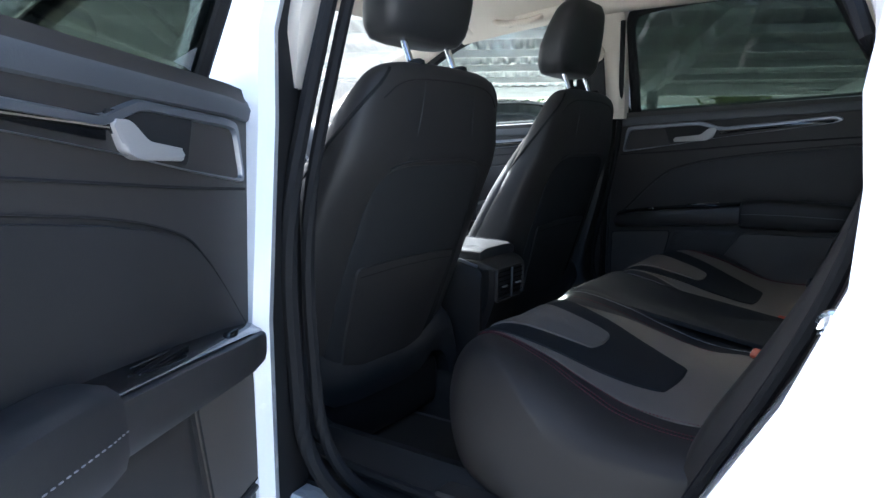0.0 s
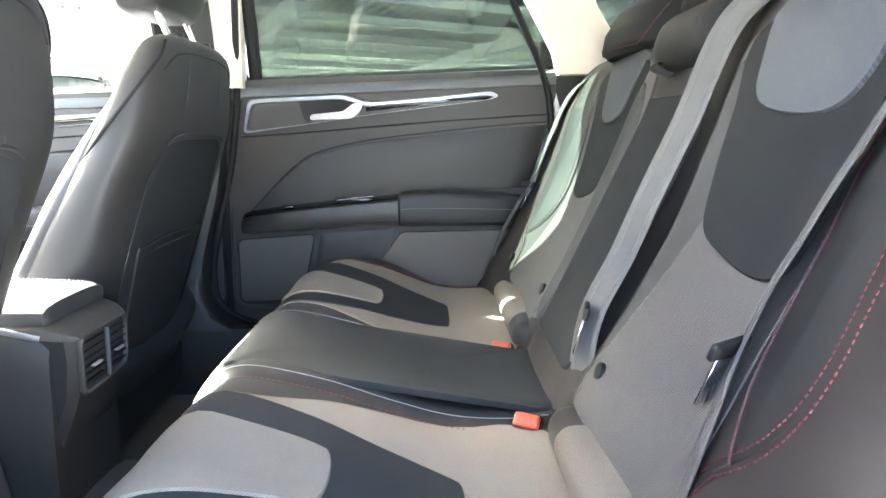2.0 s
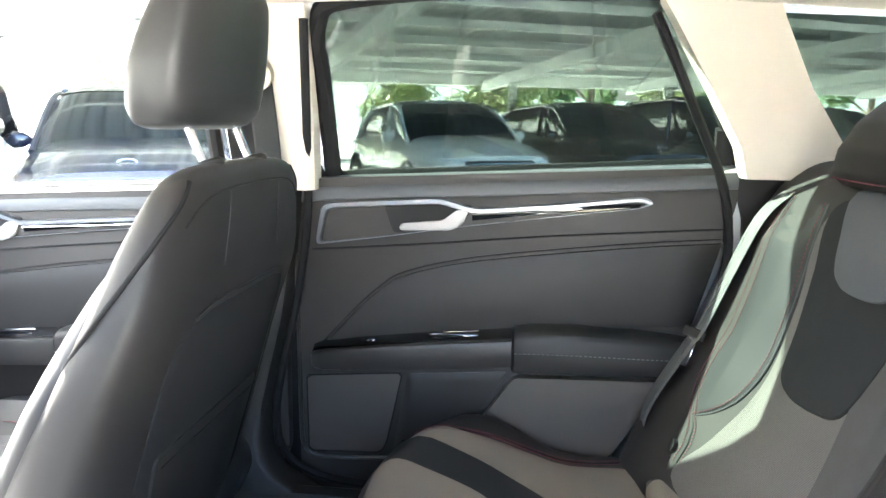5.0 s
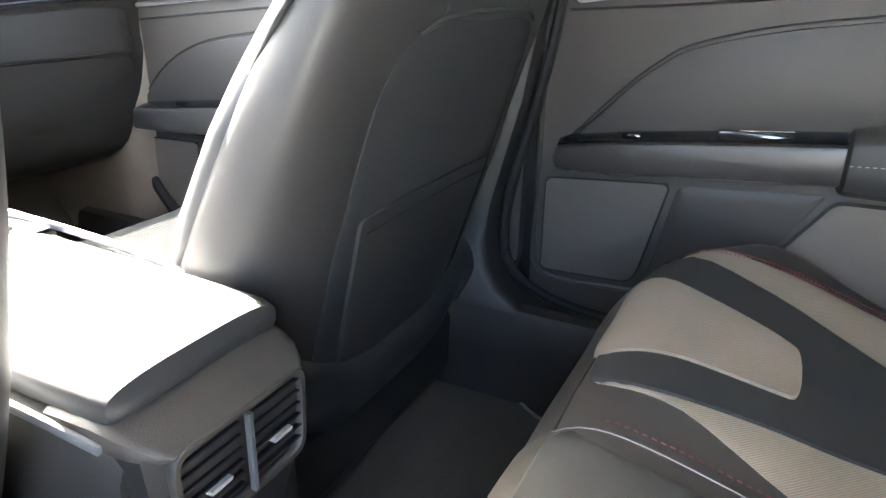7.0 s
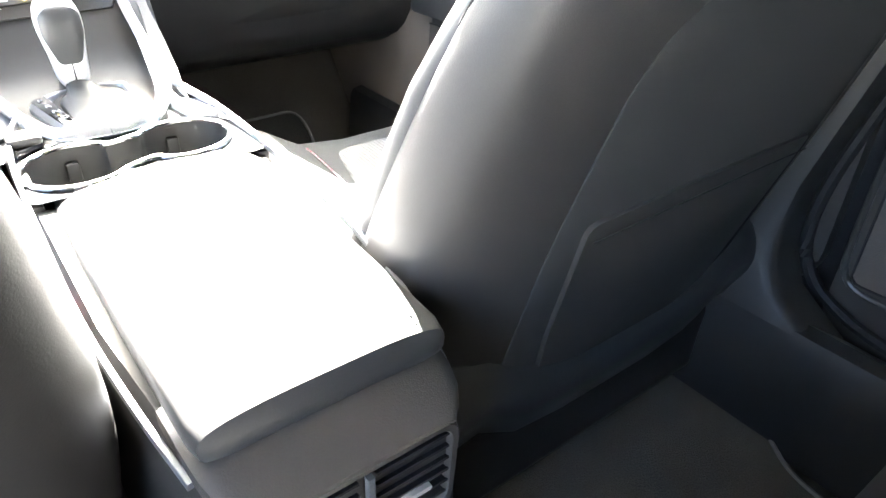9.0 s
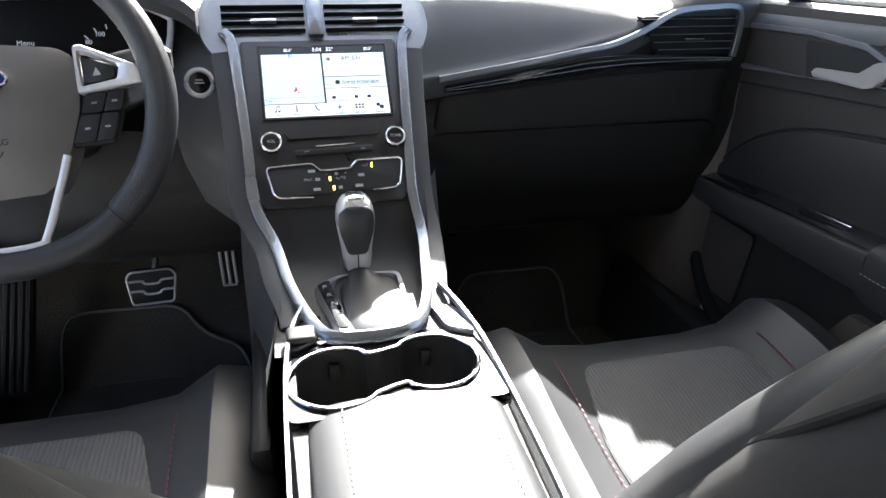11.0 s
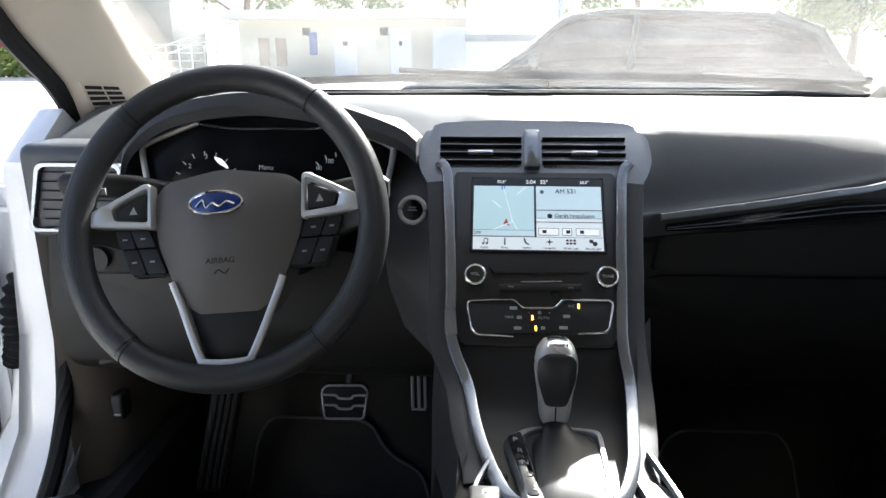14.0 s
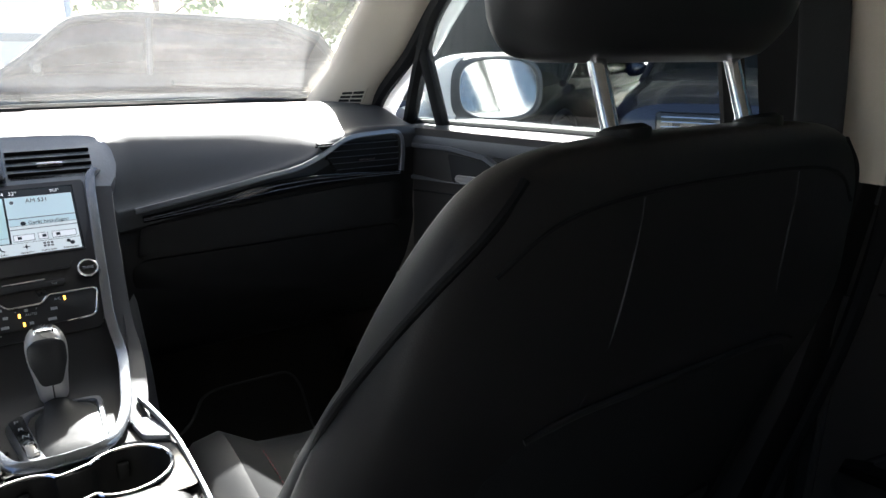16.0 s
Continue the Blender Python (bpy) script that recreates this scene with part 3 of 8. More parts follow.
# ---- doors ----
ARMFACE = material("satin_black_fascia", (0.036, 0.034, 0.032), 0.38, spec=0.45, grain=900, bump=0.15)
HANDLE = material("satin_pale_silver", (0.41, 0.40, 0.388), 0.38, 0.35, grain=500, bump=0.02, vary=0.04)
BRIGHT = material("bright_satin_metal", (0.62, 0.615, 0.60), 0.30, 0.5, grain=500, bump=0.02, vary=0.04)


def door(name, label, s, y0, spec, m=None):
    """Panel coordinates: a runs backwards from the front edge of the door, z up; d goes outwards."""
    X = 0.69
    to3 = lambda a, z, d: Vector((s * (X + d), y0 - a, z))
    to3w = lambda a, z, d: Vector((s * (0.735 - max(0, z - 1.03) * 0.40 + d), y0 - a, z))
    t = thing(name, label, "car door", "car doors")
    pan = part("trim_panel", plate(rounded(spec["outline"], 0.03), to3, 0.07, 0.012, 3), PLASTIC_SOFT, t, "black moulded trim panel")
    sk = spec["skin"]
    if spec.get("shell"):
        part("inner_shell", plate(rounded(spec["shell"], 0.03), lambda a, z, d: Vector((s * (0.712 + d), y0 - a, z)), 0.05, 0.006, 2), RUBBER, t, "black inner door shell")
        part("trim_lip", sweep(spline([to3(a, z, -0.001) for a, z in spec["lip"]], 60), 0.0045, 8), ARMFACE, pan, "satin raised panel edge")
    part("door_skin", plate(rounded(sk, 0.03), lambda a, z, d: Vector((s * (0.815 - d + 0.025 * math.sin(max(0.0, min(1.0, (z - 0.3) / 0.75)) * 3.1)), y0 - a, z)), 0.07, 0.015, 3),
         PAINT, t, "white painted outer skin")
    # padded top edge
    bt = spec["belt"]
    part("belt_pad", loft([[to3(a, z + dz, dd) for dz, dd in ((-0.047, 0.012), (-0.038, -0.004), (-0.024, -0.005), (-0.012, 0.002), (-0.004, 0.013), (0.001, 0.03), (0.003, 0.055), (-0.01, 0.10), (-0.05, 0.10))]
                           for a, z in bt]), DASHMAT, pan, "padded black upper edge")
    o, i_ = spec["trim"], spec["trim_in"]
    part("trim_frame", frame_plate(rounded(o, 0.012, 3), rounded(i_, 0.010, 3), to3, 0.004, 0.006), SILVER, pan, "satin silver trim frame")
    part("trim_inset", plate(rounded(i_, 0.010, 3), lambda a, z, d: to3(a, z, d - 0.001), 0.003, 0), PLASTIC_SOFT, pan)
    a0, a1, z0, z1 = spec["handle"]
    part("recess", plate(rounded([(a0 - 0.03, z0 + 0.042), (a1 + 0.01, z1 + 0.012), (a1, z1 - 0.01), (a0 - 0.012, z0 - 0.012)], 0.01), lambda a, z, d: to3(a, z, d - 0.003), 0.002, 0), BLACK, pan)
    hp = [(a1 + 0.003, z1 + 0.004), (a1 - 0.020, z1 + 0.003), (a1 - 0.044, z0 + 0.014), (a0, z0 + 0.007), (a0 - 0.002, z0 - 0.006), (a1 - 0.030, z0 - 0.003), (a1 - 0.010, z0 + 0.006)]
    part("door_handle", plate(rounded(hp, 0.007, 4), lambda a, z, d: to3(a, z, d - 0.014 + 0.007 * abs((a - a0 - 0.06) / 0.06) ** 2), 0.012, 0.004, 3), HANDLE, pan, "satin silver inner handle")
    pb = spec["piano"]
    part("gloss_strip", plate(pb, lambda a, z, d: to3(a, z, d - 0.004), 0.003, 0.001), PIANO, pan, "gloss black strip")
    part("strip_line", sweep([to3(a, z, -0.006) for a, z in ((pb[0][0], (pb[0][1] + pb[-1][1]) / 2), ((pb[0][0] + pb[1][0]) / 2, (pb[0][1] + pb[-1][1]) / 2 + 0.008), (pb[1][0] - 0.02, pb[1][1] - 0.008))], 0.0018, 6), CHROME, pan)
    cr = spec["crease"]
    part("door_insert", patch([tuple(p)[:2] for p in spline([(a, z, 0) for a, z in cr], 24)] + spec["insert_low"], lambda a, z, d: to3(a, z, -d), 0.006, 8, 0.006), LEATHER_SOFT, pan, "padded leather insert")
    part("seam", sweep(spline([to3(a, z + 0.006, -0.001) for a, z in cr], 40), 0.0016, 6), BLACK, pan)
    if spec.get("shoulder"):
        part("shoulder_seam", sweep(spline([to3(a, z, -0.001) for a, z in spec["shoulder"]], 20), 0.002, 6), BLACK, pan)
    # armrest
    f = spec["arm"]
    arm = part("armrest", loft([[to3(a, zz, dd) for zz, dd in ((zl + 0.004, 0.02), (zl + 0.001, -pr * 0.55), (zl + 0.006, -pr * 0.92), (zl + 0.016, -pr), (zh - 0.008, -pr * 1.02), (zh - 0.002, -pr * 0.97), (zh, -pr * 0.88), (zh, 0.02))]
                                for a, zl, zh, pr in f["front"]]), ARMFACE, pan, "satin black armrest with pull")
    part("armrest_pad", loft([[to3(a, zz, dd) for zz, dd in ((zl, 0.02), (zl, -pr * 0.72), (zl + 0.008, -pr * 0.93), (zl + 0.022, -pr), (zl + 0.5 * (zh - zl), -pr), (zh - 0.016, -pr * 0.97), (zh - 0.007, -pr * 0.90), (zh - 0.001, -pr * 0.70), (zh, -pr * 0.3), (zh - 0.002, 0.02))]
                              for a, zl, zh, pr in f["rear"]]), LEATHER_SOFT, arm, "padded leather armrest")
    part("armrest_stitching", stitches([to3(a, zl + (zh - zl) * 0.52, -pr - 0.0006) for a, zl, zh, pr in f["rear"][1:-1]], 0.005, 0.003, 0.0007), THREAD_GREY, arm, "grey stitching")
    sw = f["front"]
    part("switch_panel", loft([[to3(a, zh + 0.0015 + zz, dd) for zz, dd in ((0, -pr * 0.84), (0.002, -pr * 0.78), (0.010, -0.006), (0.010, 0.0))] for a, zl, zh, pr in sw[1:]]), PIANO, arm, "gloss black switch panel")
    a1s, ps = sw[-1][0], sw[-1][3]
    top_at = lambda a: float(np.interp(a, [w[0] for w in sw], [w[2] for w in sw]))
    for da, ln, wd in ((0.262, 0.026, 0.010), (0.105, 0.090, 0.014)):
        part("window_switch", rbox((-ln / 2, -wd / 2, 0), (ln / 2, wd / 2, 0.009), 0.003, 2,
                                   Matrix.Translation(to3(a1s - da, top_at(a1s - da) + 0.003, -ps * 0.45)) @ Matrix.Rotation(radians(90), 4, "Z")), PIANO, arm)
    part("switch_edge", sweep([to3(a1s - 0.125, top_at(a1s - 0.125) + 0.013, -ps * 0.40), to3(a1s - 0.06, top_at(a1s - 0.06) + 0.012, -ps * 0.40)], 0.0010, 6), CHROME, arm)
    if spec.get("pocket"):
        part("speaker_cover", patch(rounded(spec["pocket"], 0.015), lambda a, z, d: to3(a, z, -d), 0.004, 5, 0.002), material("speaker_grille", (0.070, 0.061, 0.052), 0.6, grain=600, bump=0.35), pan)
        part("pocket_rim", sweep(spline([to3(a, z, -0.004) for a, z in rounded(spec["pocket"], 0.015)], 60, True), 0.0014, 6, True), BLACK, pan)
    if spec.get("bin"):
        part("door_bin", patch(rounded(spec["bin"], 0.012), lambda a, z, d: to3(a, z, -d), 0.0015, 5, 0.0), PLASTIC_SOFT, pan, "black recessed door bin")
    if spec.get("lower"):
        part("lower_panel", patch(rounded(spec["lower"], 0.012), lambda a, z, d: to3(a, z, -d), 0.014, 6, 0.004), LOWER, pan)
    # window
    w = spec["window"]
    part("window_frame", sweep(spline([to3w(a, z, 0.005) for a, z in w], 60), 0.016, 8), RUBBER, t, "black window frame")
    pane = part("window_pane", plate(w, to3w, 0.004, 0), TINTED if spec.get("tint") else GLASS, t)
    pane.visible_shadow = bool(spec.get("tint"))
    part("window_seal", sweep([to3(a, z + 0.004, 0.052) for a, z in bt], 0.007, 8), RUBBER, t)
    if spec.get("divider"):
        part("window_divider", sweep([to3w(a, z, 0.003) for a, z in spec["divider"]], 0, 6, flat=(0.03, 0.02), up=(1, 0, 0)), RUBBER, t)
    if spec.get("edge_seal"):
        part("edge_seal", sweep(spline([to3(a, z, 0.045) for a, z in spec["edge_seal"]], 40), 0.013, 8), RUBBER, t)
        part("door_edge", plate(rounded([(-0.02, 0.36), (-0.03, 0.98), (0.03, 0.99), (0.05, 0.40)], 0.03), lambda a, z, d: to3(a, z, 0.052 + d), 0.02, 0.004), PAINT, t)
    if m is not None:
        t.matrix_world = m
    return t


REAR = dict(
    outline=[(-0.022, 0.44), (-0.022, 1.033), (0.04, 1.04), (0.745, 1.066), (0.76, 1.02), (0.70, 0.80), (0.655, 0.68), (0.58, 0.56), (0.50, 0.42), (0.0, 0.42)],
    shell=[(-0.052, 0.47), (-0.055, 0.62), (-0.03, 0.80), (-0.02, 1.03), (0.74, 1.06), (0.76, 1.02), (0.70, 0.79), (0.59, 0.55), (0.50, 0.41), (0.0, 0.41)],
    lip=[(-0.016, 0.90), (-0.017, 0.72), (-0.018, 0.56), (-0.014, 0.520), (0.006, 0.501), (0.05, 0.498), (0.16, 0.503), (0.30, 0.510)],
    skin=[(-0.03, 0.36), (-0.05, 1.03), (0.80, 1.06), (0.78, 0.95), (0.70, 0.72), (0.56, 0.45), (0.50, 0.34), (0.0, 0.34)],
    belt=[(-0.022, 1.033), (0.05, 1.040), (0.35, 1.052), (0.70, 1.068), (0.755, 1.070)],
    trim=[(0.020, 0.917), (0.034, 0.994), (0.06, 0.998), (0.255, 1.008), (0.285, 1.000), (0.315, 0.990), (0.45, 1.000), (0.605, 1.015), (0.624, 1.004), (0.600, 0.9955), (0.45, 0.977), (0.30, 0.958), (0.16, 0.9365)],
    trim_in=[(0.030, 0.923), (0.046, 0.983), (0.066, 0.986), (0.250, 0.996), (0.278, 0.988), (0.315, 0.979), (0.45, 0.989), (0.592, 1.006), (0.612, 1.003), (0.597, 0.996), (0.45, 0.9775), (0.30, 0.9585), (0.16, 0.938)],
    handle=(0.180, 0.302, 0.954, 0.984),
    piano=[(0.31, 0.990), (0.600, 1.003), (0.597, 0.996), (0.45, 0.984), (0.31, 0.968)],
    crease=[(0.030, 0.726), (0.062, 0.760), (0.100, 0.800), (0.140, 0.836), (0.190, 0.866), (0.320, 0.896), (0.580, 0.926), (0.735, 0.938)],
    insert_low=[(0.715, 0.86), (0.695, 0.79), (0.50, 0.775), (0.35, 0.765), (0.20, 0.745)],
    shoulder=[(0.015, 0.909), (0.2, 0.922), (0.45, 0.943), (0.745, 0.962)],
    arm=dict(front=[(0.006, 0.684, 0.706, 0.008), (0.014, 0.680, 0.716, 0.018), (0.035, 0.680, 0.724, 0.030), (0.10, 0.685, 0.735, 0.042), (0.22, 0.696, 0.749, 0.047), (0.385, 0.708, 0.764, 0.048)],
             rear=[(0.384, 0.704, 0.770, 0.046), (0.390, 0.702, 0.780, 0.054), (0.42, 0.702, 0.786, 0.060), (0.50, 0.703, 0.787, 0.062), (0.60, 0.704, 0.781, 0.058), (0.67, 0.706, 0.774, 0.050), (0.705, 0.710, 0.768, 0.03)]),
    pocket=[(-0.004, 0.664), (0.182, 0.678), (0.150, 0.535), (0.138, 0.515), (-0.004, 0.510)],
    lower=[(0.388, 0.684), (0.665, 0.690), (0.57, 0.545), (0.545, 0.525), (0.275, 0.53), (0.305, 0.561)],
    bin=[(0.192, 0.676), (0.380, 0.690), (0.300, 0.565), (0.255, 0.52), (0.160, 0.515)],
    window=[(0.045, 1.03), (0.05, 1.20), (0.055, 1.30), (0.12, 1.335), (0.42, 1.345), (0.625, 1.325), (0.70, 1.20), (0.76, 1.085), (0.755, 1.055)], tint=True,
    divider=[(0.735, 1.06), (0.73, 1.13)],
)
FRONT = dict(
    outline=[(0.03, 0.45), (0.03, 0.98), (0.06, 0.99), (0.93, 1.022), (0.95, 0.98), (0.945, 0.50), (0.91, 0.46)],
    skin=[(-0.02, 0.34), (-0.04, 1.0), (0.97, 1.03), (0.98, 0.5), (0.93, 0.34)],
    belt=[(0.03, 0.985), (0.08, 0.992), (0.5, 1.010), (0.90, 1.022), (0.945, 1.024)],
    trim=[(0.105, 0.888), (0.055, 0.955), (0.075, 0.962), (0.26, 0.972), (0.37, 0.968), (0.42, 0.950), (0.60, 0.960), (0.80, 0.972), (0.82, 0.962), (0.80, 0.951), (0.60, 0.935), (0.42, 0.918), (0.25, 0.901)],
    trim_in=[(0.112, 0.899), (0.072, 0.944), (0.085, 0.951), (0.26, 0.961), (0.363, 0.957), (0.42, 0.939), (0.60, 0.949), (0.785, 0.962), (0.808, 0.961), (0.793, 0.952), (0.60, 0.936), (0.42, 0.919), (0.25, 0.903)],
    handle=(0.285, 0.415, 0.914, 0.945),
    piano=[(0.425, 0.946), (0.79, 0.964), (0.785, 0.956), (0.6, 0.944), (0.425, 0.928)],
    crease=[(0.10, 0.70), (0.16, 0.76), (0.22, 0.80), (0.30, 0.83), (0.42, 0.85), (0.6, 0.872), (0.92, 0.90)],
    insert_low=[(0.92, 0.80), (0.88, 0.75), (0.6, 0.735), (0.45, 0.725), (0.25, 0.71)],
    shoulder=[(0.06, 0.86), (0.3, 0.885), (0.6, 0.91), (0.93, 0.935)],
    arm=dict(front=[(0.055, 0.652, 0.676, 0.010), (0.065, 0.648, 0.684, 0.020), (0.09, 0.648, 0.692, 0.032), (0.18, 0.652, 0.702, 0.042), (0.32, 0.660, 0.716, 0.048), (0.50, 0.668, 0.73, 0.050)],
             rear=[(0.499, 0.664, 0.736, 0.048), (0.505, 0.662, 0.745, 0.056), (0.54, 0.662, 0.751, 0.062), (0.62, 0.663, 0.752, 0.064), (0.76, 0.664, 0.748, 0.060), (0.88, 0.666, 0.740, 0.052), (0.92, 0.67, 0.733, 0.03)]),
    pocket=[(0.05, 0.63), (0.25, 0.635), (0.23, 0.49), (0.06, 0.48)],
    lower=[(0.47, 0.62), (0.90, 0.63), (0.88, 0.50), (0.40, 0.50)],
    window=[(0.03, 0.99), (0.14, 1.12), (0.26, 1.215), (0.45, 1.295), (0.62, 1.325), (0.90, 1.335), (0.90, 1.02)],
    divider=[(0.162, 0.995), (0.168, 1.150)], edge_seal=[(0.10, 0.385), (0.035, 0.42), (0.012, 0.50), (0.006, 0.65), (0.004, 0.85), (0.0, 0.985)],
)
door("rear_door", "closed white rear door with black inner trim", 1, -0.09, REAR)
door("front_door", "closed white front door with black inner trim", 1, 0.90, FRONT)


def hinge(x, y, a):
    return Matrix.Translation((x, y, 0)) @ Matrix.Rotation(radians(a), 4, "Z") @ Matrix.Translation((-x, -y, 0))


door("rear_door", "open white rear door with black inner trim", -1, -0.09, REAR, Matrix.Translation((-0.062, -0.026, -0.027)) @ hinge(-0.74, -0.05, -61.8))
door("front_door", "open white front door with black inner trim", -1, 0.90, FRONT, Matrix.Translation((-0.10, -0.02, 0)) @ hinge(-0.80, 0.93, -66))


# ---- front seats ----
BACK = [(0.40, 0.147, 0.225, 0.098), (0.47, 0.132, 0.248, 0.104), (0.58, 0.096, 0.265, 0.100), (0.70, 0.043, 0.270, 0.083), (0.82, -0.011, 0.263, 0.065),
        (0.92, -0.058, 0.246, 0.056), (0.99, -0.080, 0.226, 0.044), (1.04, -0.095, 0.202, 0.035), (1.068, -0.101, 0.176, 0.028), (1.082, -0.104, 0.138, 0.018), (1.087, -0.105, 0.08, 0.010)]


def back_row(z):
    zs = [b[0] for b in BACK]
    return [float(np.interp(z, zs, [b[i] for b in BACK])) for i in (1, 2, 3)]


def back_point(x, z, d, rear=True):
    """On the rear (or front) face of a seat back, d out of the face."""
    yc, w, h = back_row(z)
    k = max(0.0, 1 - abs(x / w) ** 3.4) ** (1 / 3.4)
    return Vector((x, yc - (h * k + d) if rear else yc + (h * k + d), z))


def side_point(side, y, z):
    """On the flank of a seat back at a given depth y."""
    yc, w, h = back_row(z)
    k = max(0.0, 1 - min(1.0, abs((y - yc) / h)) ** 3.4) ** (1 / 3.4)
    return Vector((side * (w * k + 0.0008), y, z))


# seam and piping a little paler than the leather beside them
SEAM_GREY = material("paler_grey_seam", (0.040, 0.041, 0.043), 0.6, bump=0.1)


def front_seat(x, label, y=0.0, z=0.0, deep=1.0, hy=0.0):
    t = thing("bucket_seat", label, "car seat", "front seats", at=(x, y, z))
    prof = spline([Vector((b[1], b[2], b[3])).to_4d().to_3d() for b in BACK], 50)
    zs = [p[0] for p in spline([(b[0], 0, 0) for b in BACK], 50)]
    bk = part("backrest", loft([oval((0, p[0], z), (1, 0, 0), (0, 1, 0.0), p[1], p[2], 44, 3.4) for z, p in zip(zs, prof)]), LEATHER_SOFT, t)
    bk.location.y, bk.scale.y = 0.03 * (1 - deep), deep
    o = rounded([(-0.172, 0.50), (-0.182, 0.70), (-0.172, 0.86), (-0.150, 0.898), (-0.10, 0.908), (0.10, 0.908), (0.150, 0.898), (0.172, 0.86), (0.182, 0.70), (0.172, 0.50)], 0.03)
    part("rear_panel", patch(o, lambda u, v, d: back_point(u, v, d), 0.0012, 9, 0.001, 0.004), FABRIC_DARK, bk, "black cloth rear panel")
    o = rounded([(-0.156, 0.724), (-0.06, 0.730), (0.06, 0.730), (0.156, 0.724), (0.140, 0.58), (0.112, 0.44), (-0.112, 0.44), (-0.140, 0.58)], 0.012)
    part("map_pocket", patch(o, lambda u, v, d: back_point(u, v, d), 0.0045, 8, 0.005, 0.004), LEATHER_SOFT, bk, "black map pocket")
    part("pocket_hem", sweep([back_point(u, v, 0.010) for u, v in ((-0.150, 0.708), (-0.06, 0.714), (0.06, 0.714), (0.150, 0.708))], 0.0007, 6), BLACK, bk)
    for side in (-1, 1):
        # piping between rear shell and side bolster
        part("piping", sweep(spline([side_point(side, y, z) for y, z in ((0.190, 0.52), (0.148, 0.62), (0.104, 0.70), (0.034, 0.82), (-0.038, 0.914), (-0.082, 0.974), (-0.104, 1.01), (-0.118, 1.045), (-0.118, 1.070))], 60), 0.003, 8), RUBBER, bk)
        part("bolster", loft([oval((side * (w - 0.055), yc + h * 0.55, z), (1, 0, 0), (0, 1, 0), bw, bh, 16, 2.2) for z, yc, w, h, bw, bh in
                              [(zz, *back_row(zz), 0.05 * k, 0.036 * k) for zz, k in zip(np.linspace(0.50, 1.0, 12), (0.35, 0.75, 0.95, 1, 1, 1, 1, 1, 0.95, 0.85, 0.65, 0.3))]]), LEATHER, bk)
        part("red_stitching", stitches(spline([Vector((side * (back_row(z)[1] - 0.105), back_row(z)[0] + back_row(z)[2] * 0.98 + 0.004, z)) for z in np.linspace(0.55, 0.98, 9)], 30)), THREAD, bk)
    part("front_panel", patch(rounded([(-0.13, 0.50), (0.13, 0.50), (0.15, 0.8), (0.12, 0.98), (-0.12, 0.98), (-0.15, 0.8)], 0.04), lambda u, v, d: back_point(u, v, d, False), 0.004, 7, 0.004), FABRIC_PLAIN, bk)
    # stitched leather yoke over the cloth panel
    for side in (-1, 1):
        part("yoke_seam", sweep(spline([back_point(side * u, v, 0.0006) for u, v in ((0.080, 1.054), (0.083, 1.01), (0.090, 0.96), (0.106, 0.915))], 24), 0.0009, 6), SEAM_GREY, bk, "grey yoke seam")
    part("yoke_edge", sweep(spline([back_point(u, v, 0.002) for u, v in ((-0.145, 0.903), (-0.105, 0.914), (0.0, 0.917), (0.105, 0.914), (0.145, 0.903))], 24), 0.0024, 8), LEATHER_SOFT, bk)
    part("top_seam", sweep(spline([back_point(u, v, 0.001) for u, v in ((-0.180, 1.02), (-0.14, 1.047), (-0.07, 1.057), (0.07, 1.057), (0.14, 1.047), (0.180, 1.02))], 30), 0.0014, 6), BLACK, bk)
    # headrest
    rings = [(1.128, -0.045, 0.085, 0.030), (1.134, -0.048, 0.108, 0.046), (1.155, -0.053, 0.124, 0.056), (1.20, -0.062, 0.132, 0.056), (1.25, -0.076, 0.126, 0.050), (1.295, -0.090, 0.110, 0.042),
             (1.318, -0.098, 0.086, 0.030), (1.326, -0.100, 0.05, 0.012)]
    part("headrest", loft([oval((0, p[1] + hy, p[0]), (1, 0, 0), (0, 1, 0), p[2], p[3], 36, 3.0) for p in spline([(a, b, c) for a, b, c, d in rings], 28)
                                for p in [(p[0], p[1], p[2], float(np.interp(p[0], [q[0] for q in rings], [q[3] for q in rings])))]]), LEATHER, t, "padded black headrest")
    for side in (-1, 1):
        part("headrest_post", sweep([(side * 0.069, -0.10 + hy, 1.06), (side * 0.069, -0.066 + hy, 1.15)], 0.006, 12), CHROME, t, "chrome headrest post")
        part("post_collar", sweep([(side * 0.069, y_ + hy, z_) for y_, z_ in ((-0.102, 1.076), (-0.100, 1.0895), (-0.0995, 1.0915))], lambda t: 0.0165 if t < 0.9 else 0.012, 20), PLASTIC, t)
    # cushion
    cp = [(0.02, 0.44), (0.0, 0.50), (0.03, 0.558), (0.12, 0.570), (0.28, 0.582), (0.41, 0.598), (0.485, 0.590), (0.52, 0.552), (0.525, 0.49), (0.49, 0.42)]
    pr = spline([(0, y, z) for y, z in cp], 40)
    cols = []
    for x_, drop in ((-0.262, 0.13), (-0.262, 0.045), (-0.25, 0.0), (-0.225, -0.024), (-0.19, -0.030), (-0.14, 0.0), (-0.07, 0.008), (0, 0.008), (0.07, 0.008), (0.14, 0.0),
                     (0.19, -0.030), (0.225, -0.024), (0.25, 0.0), (0.262, 0.045), (0.262, 0.13)):
        cols.append([Vector((x_, p.y - 0.3 * drop * (p.y > 0.4), p.z - drop)) for p in pr])
    cu = part("seat_cushion", loft(cols, False, False), LEATHER, t)
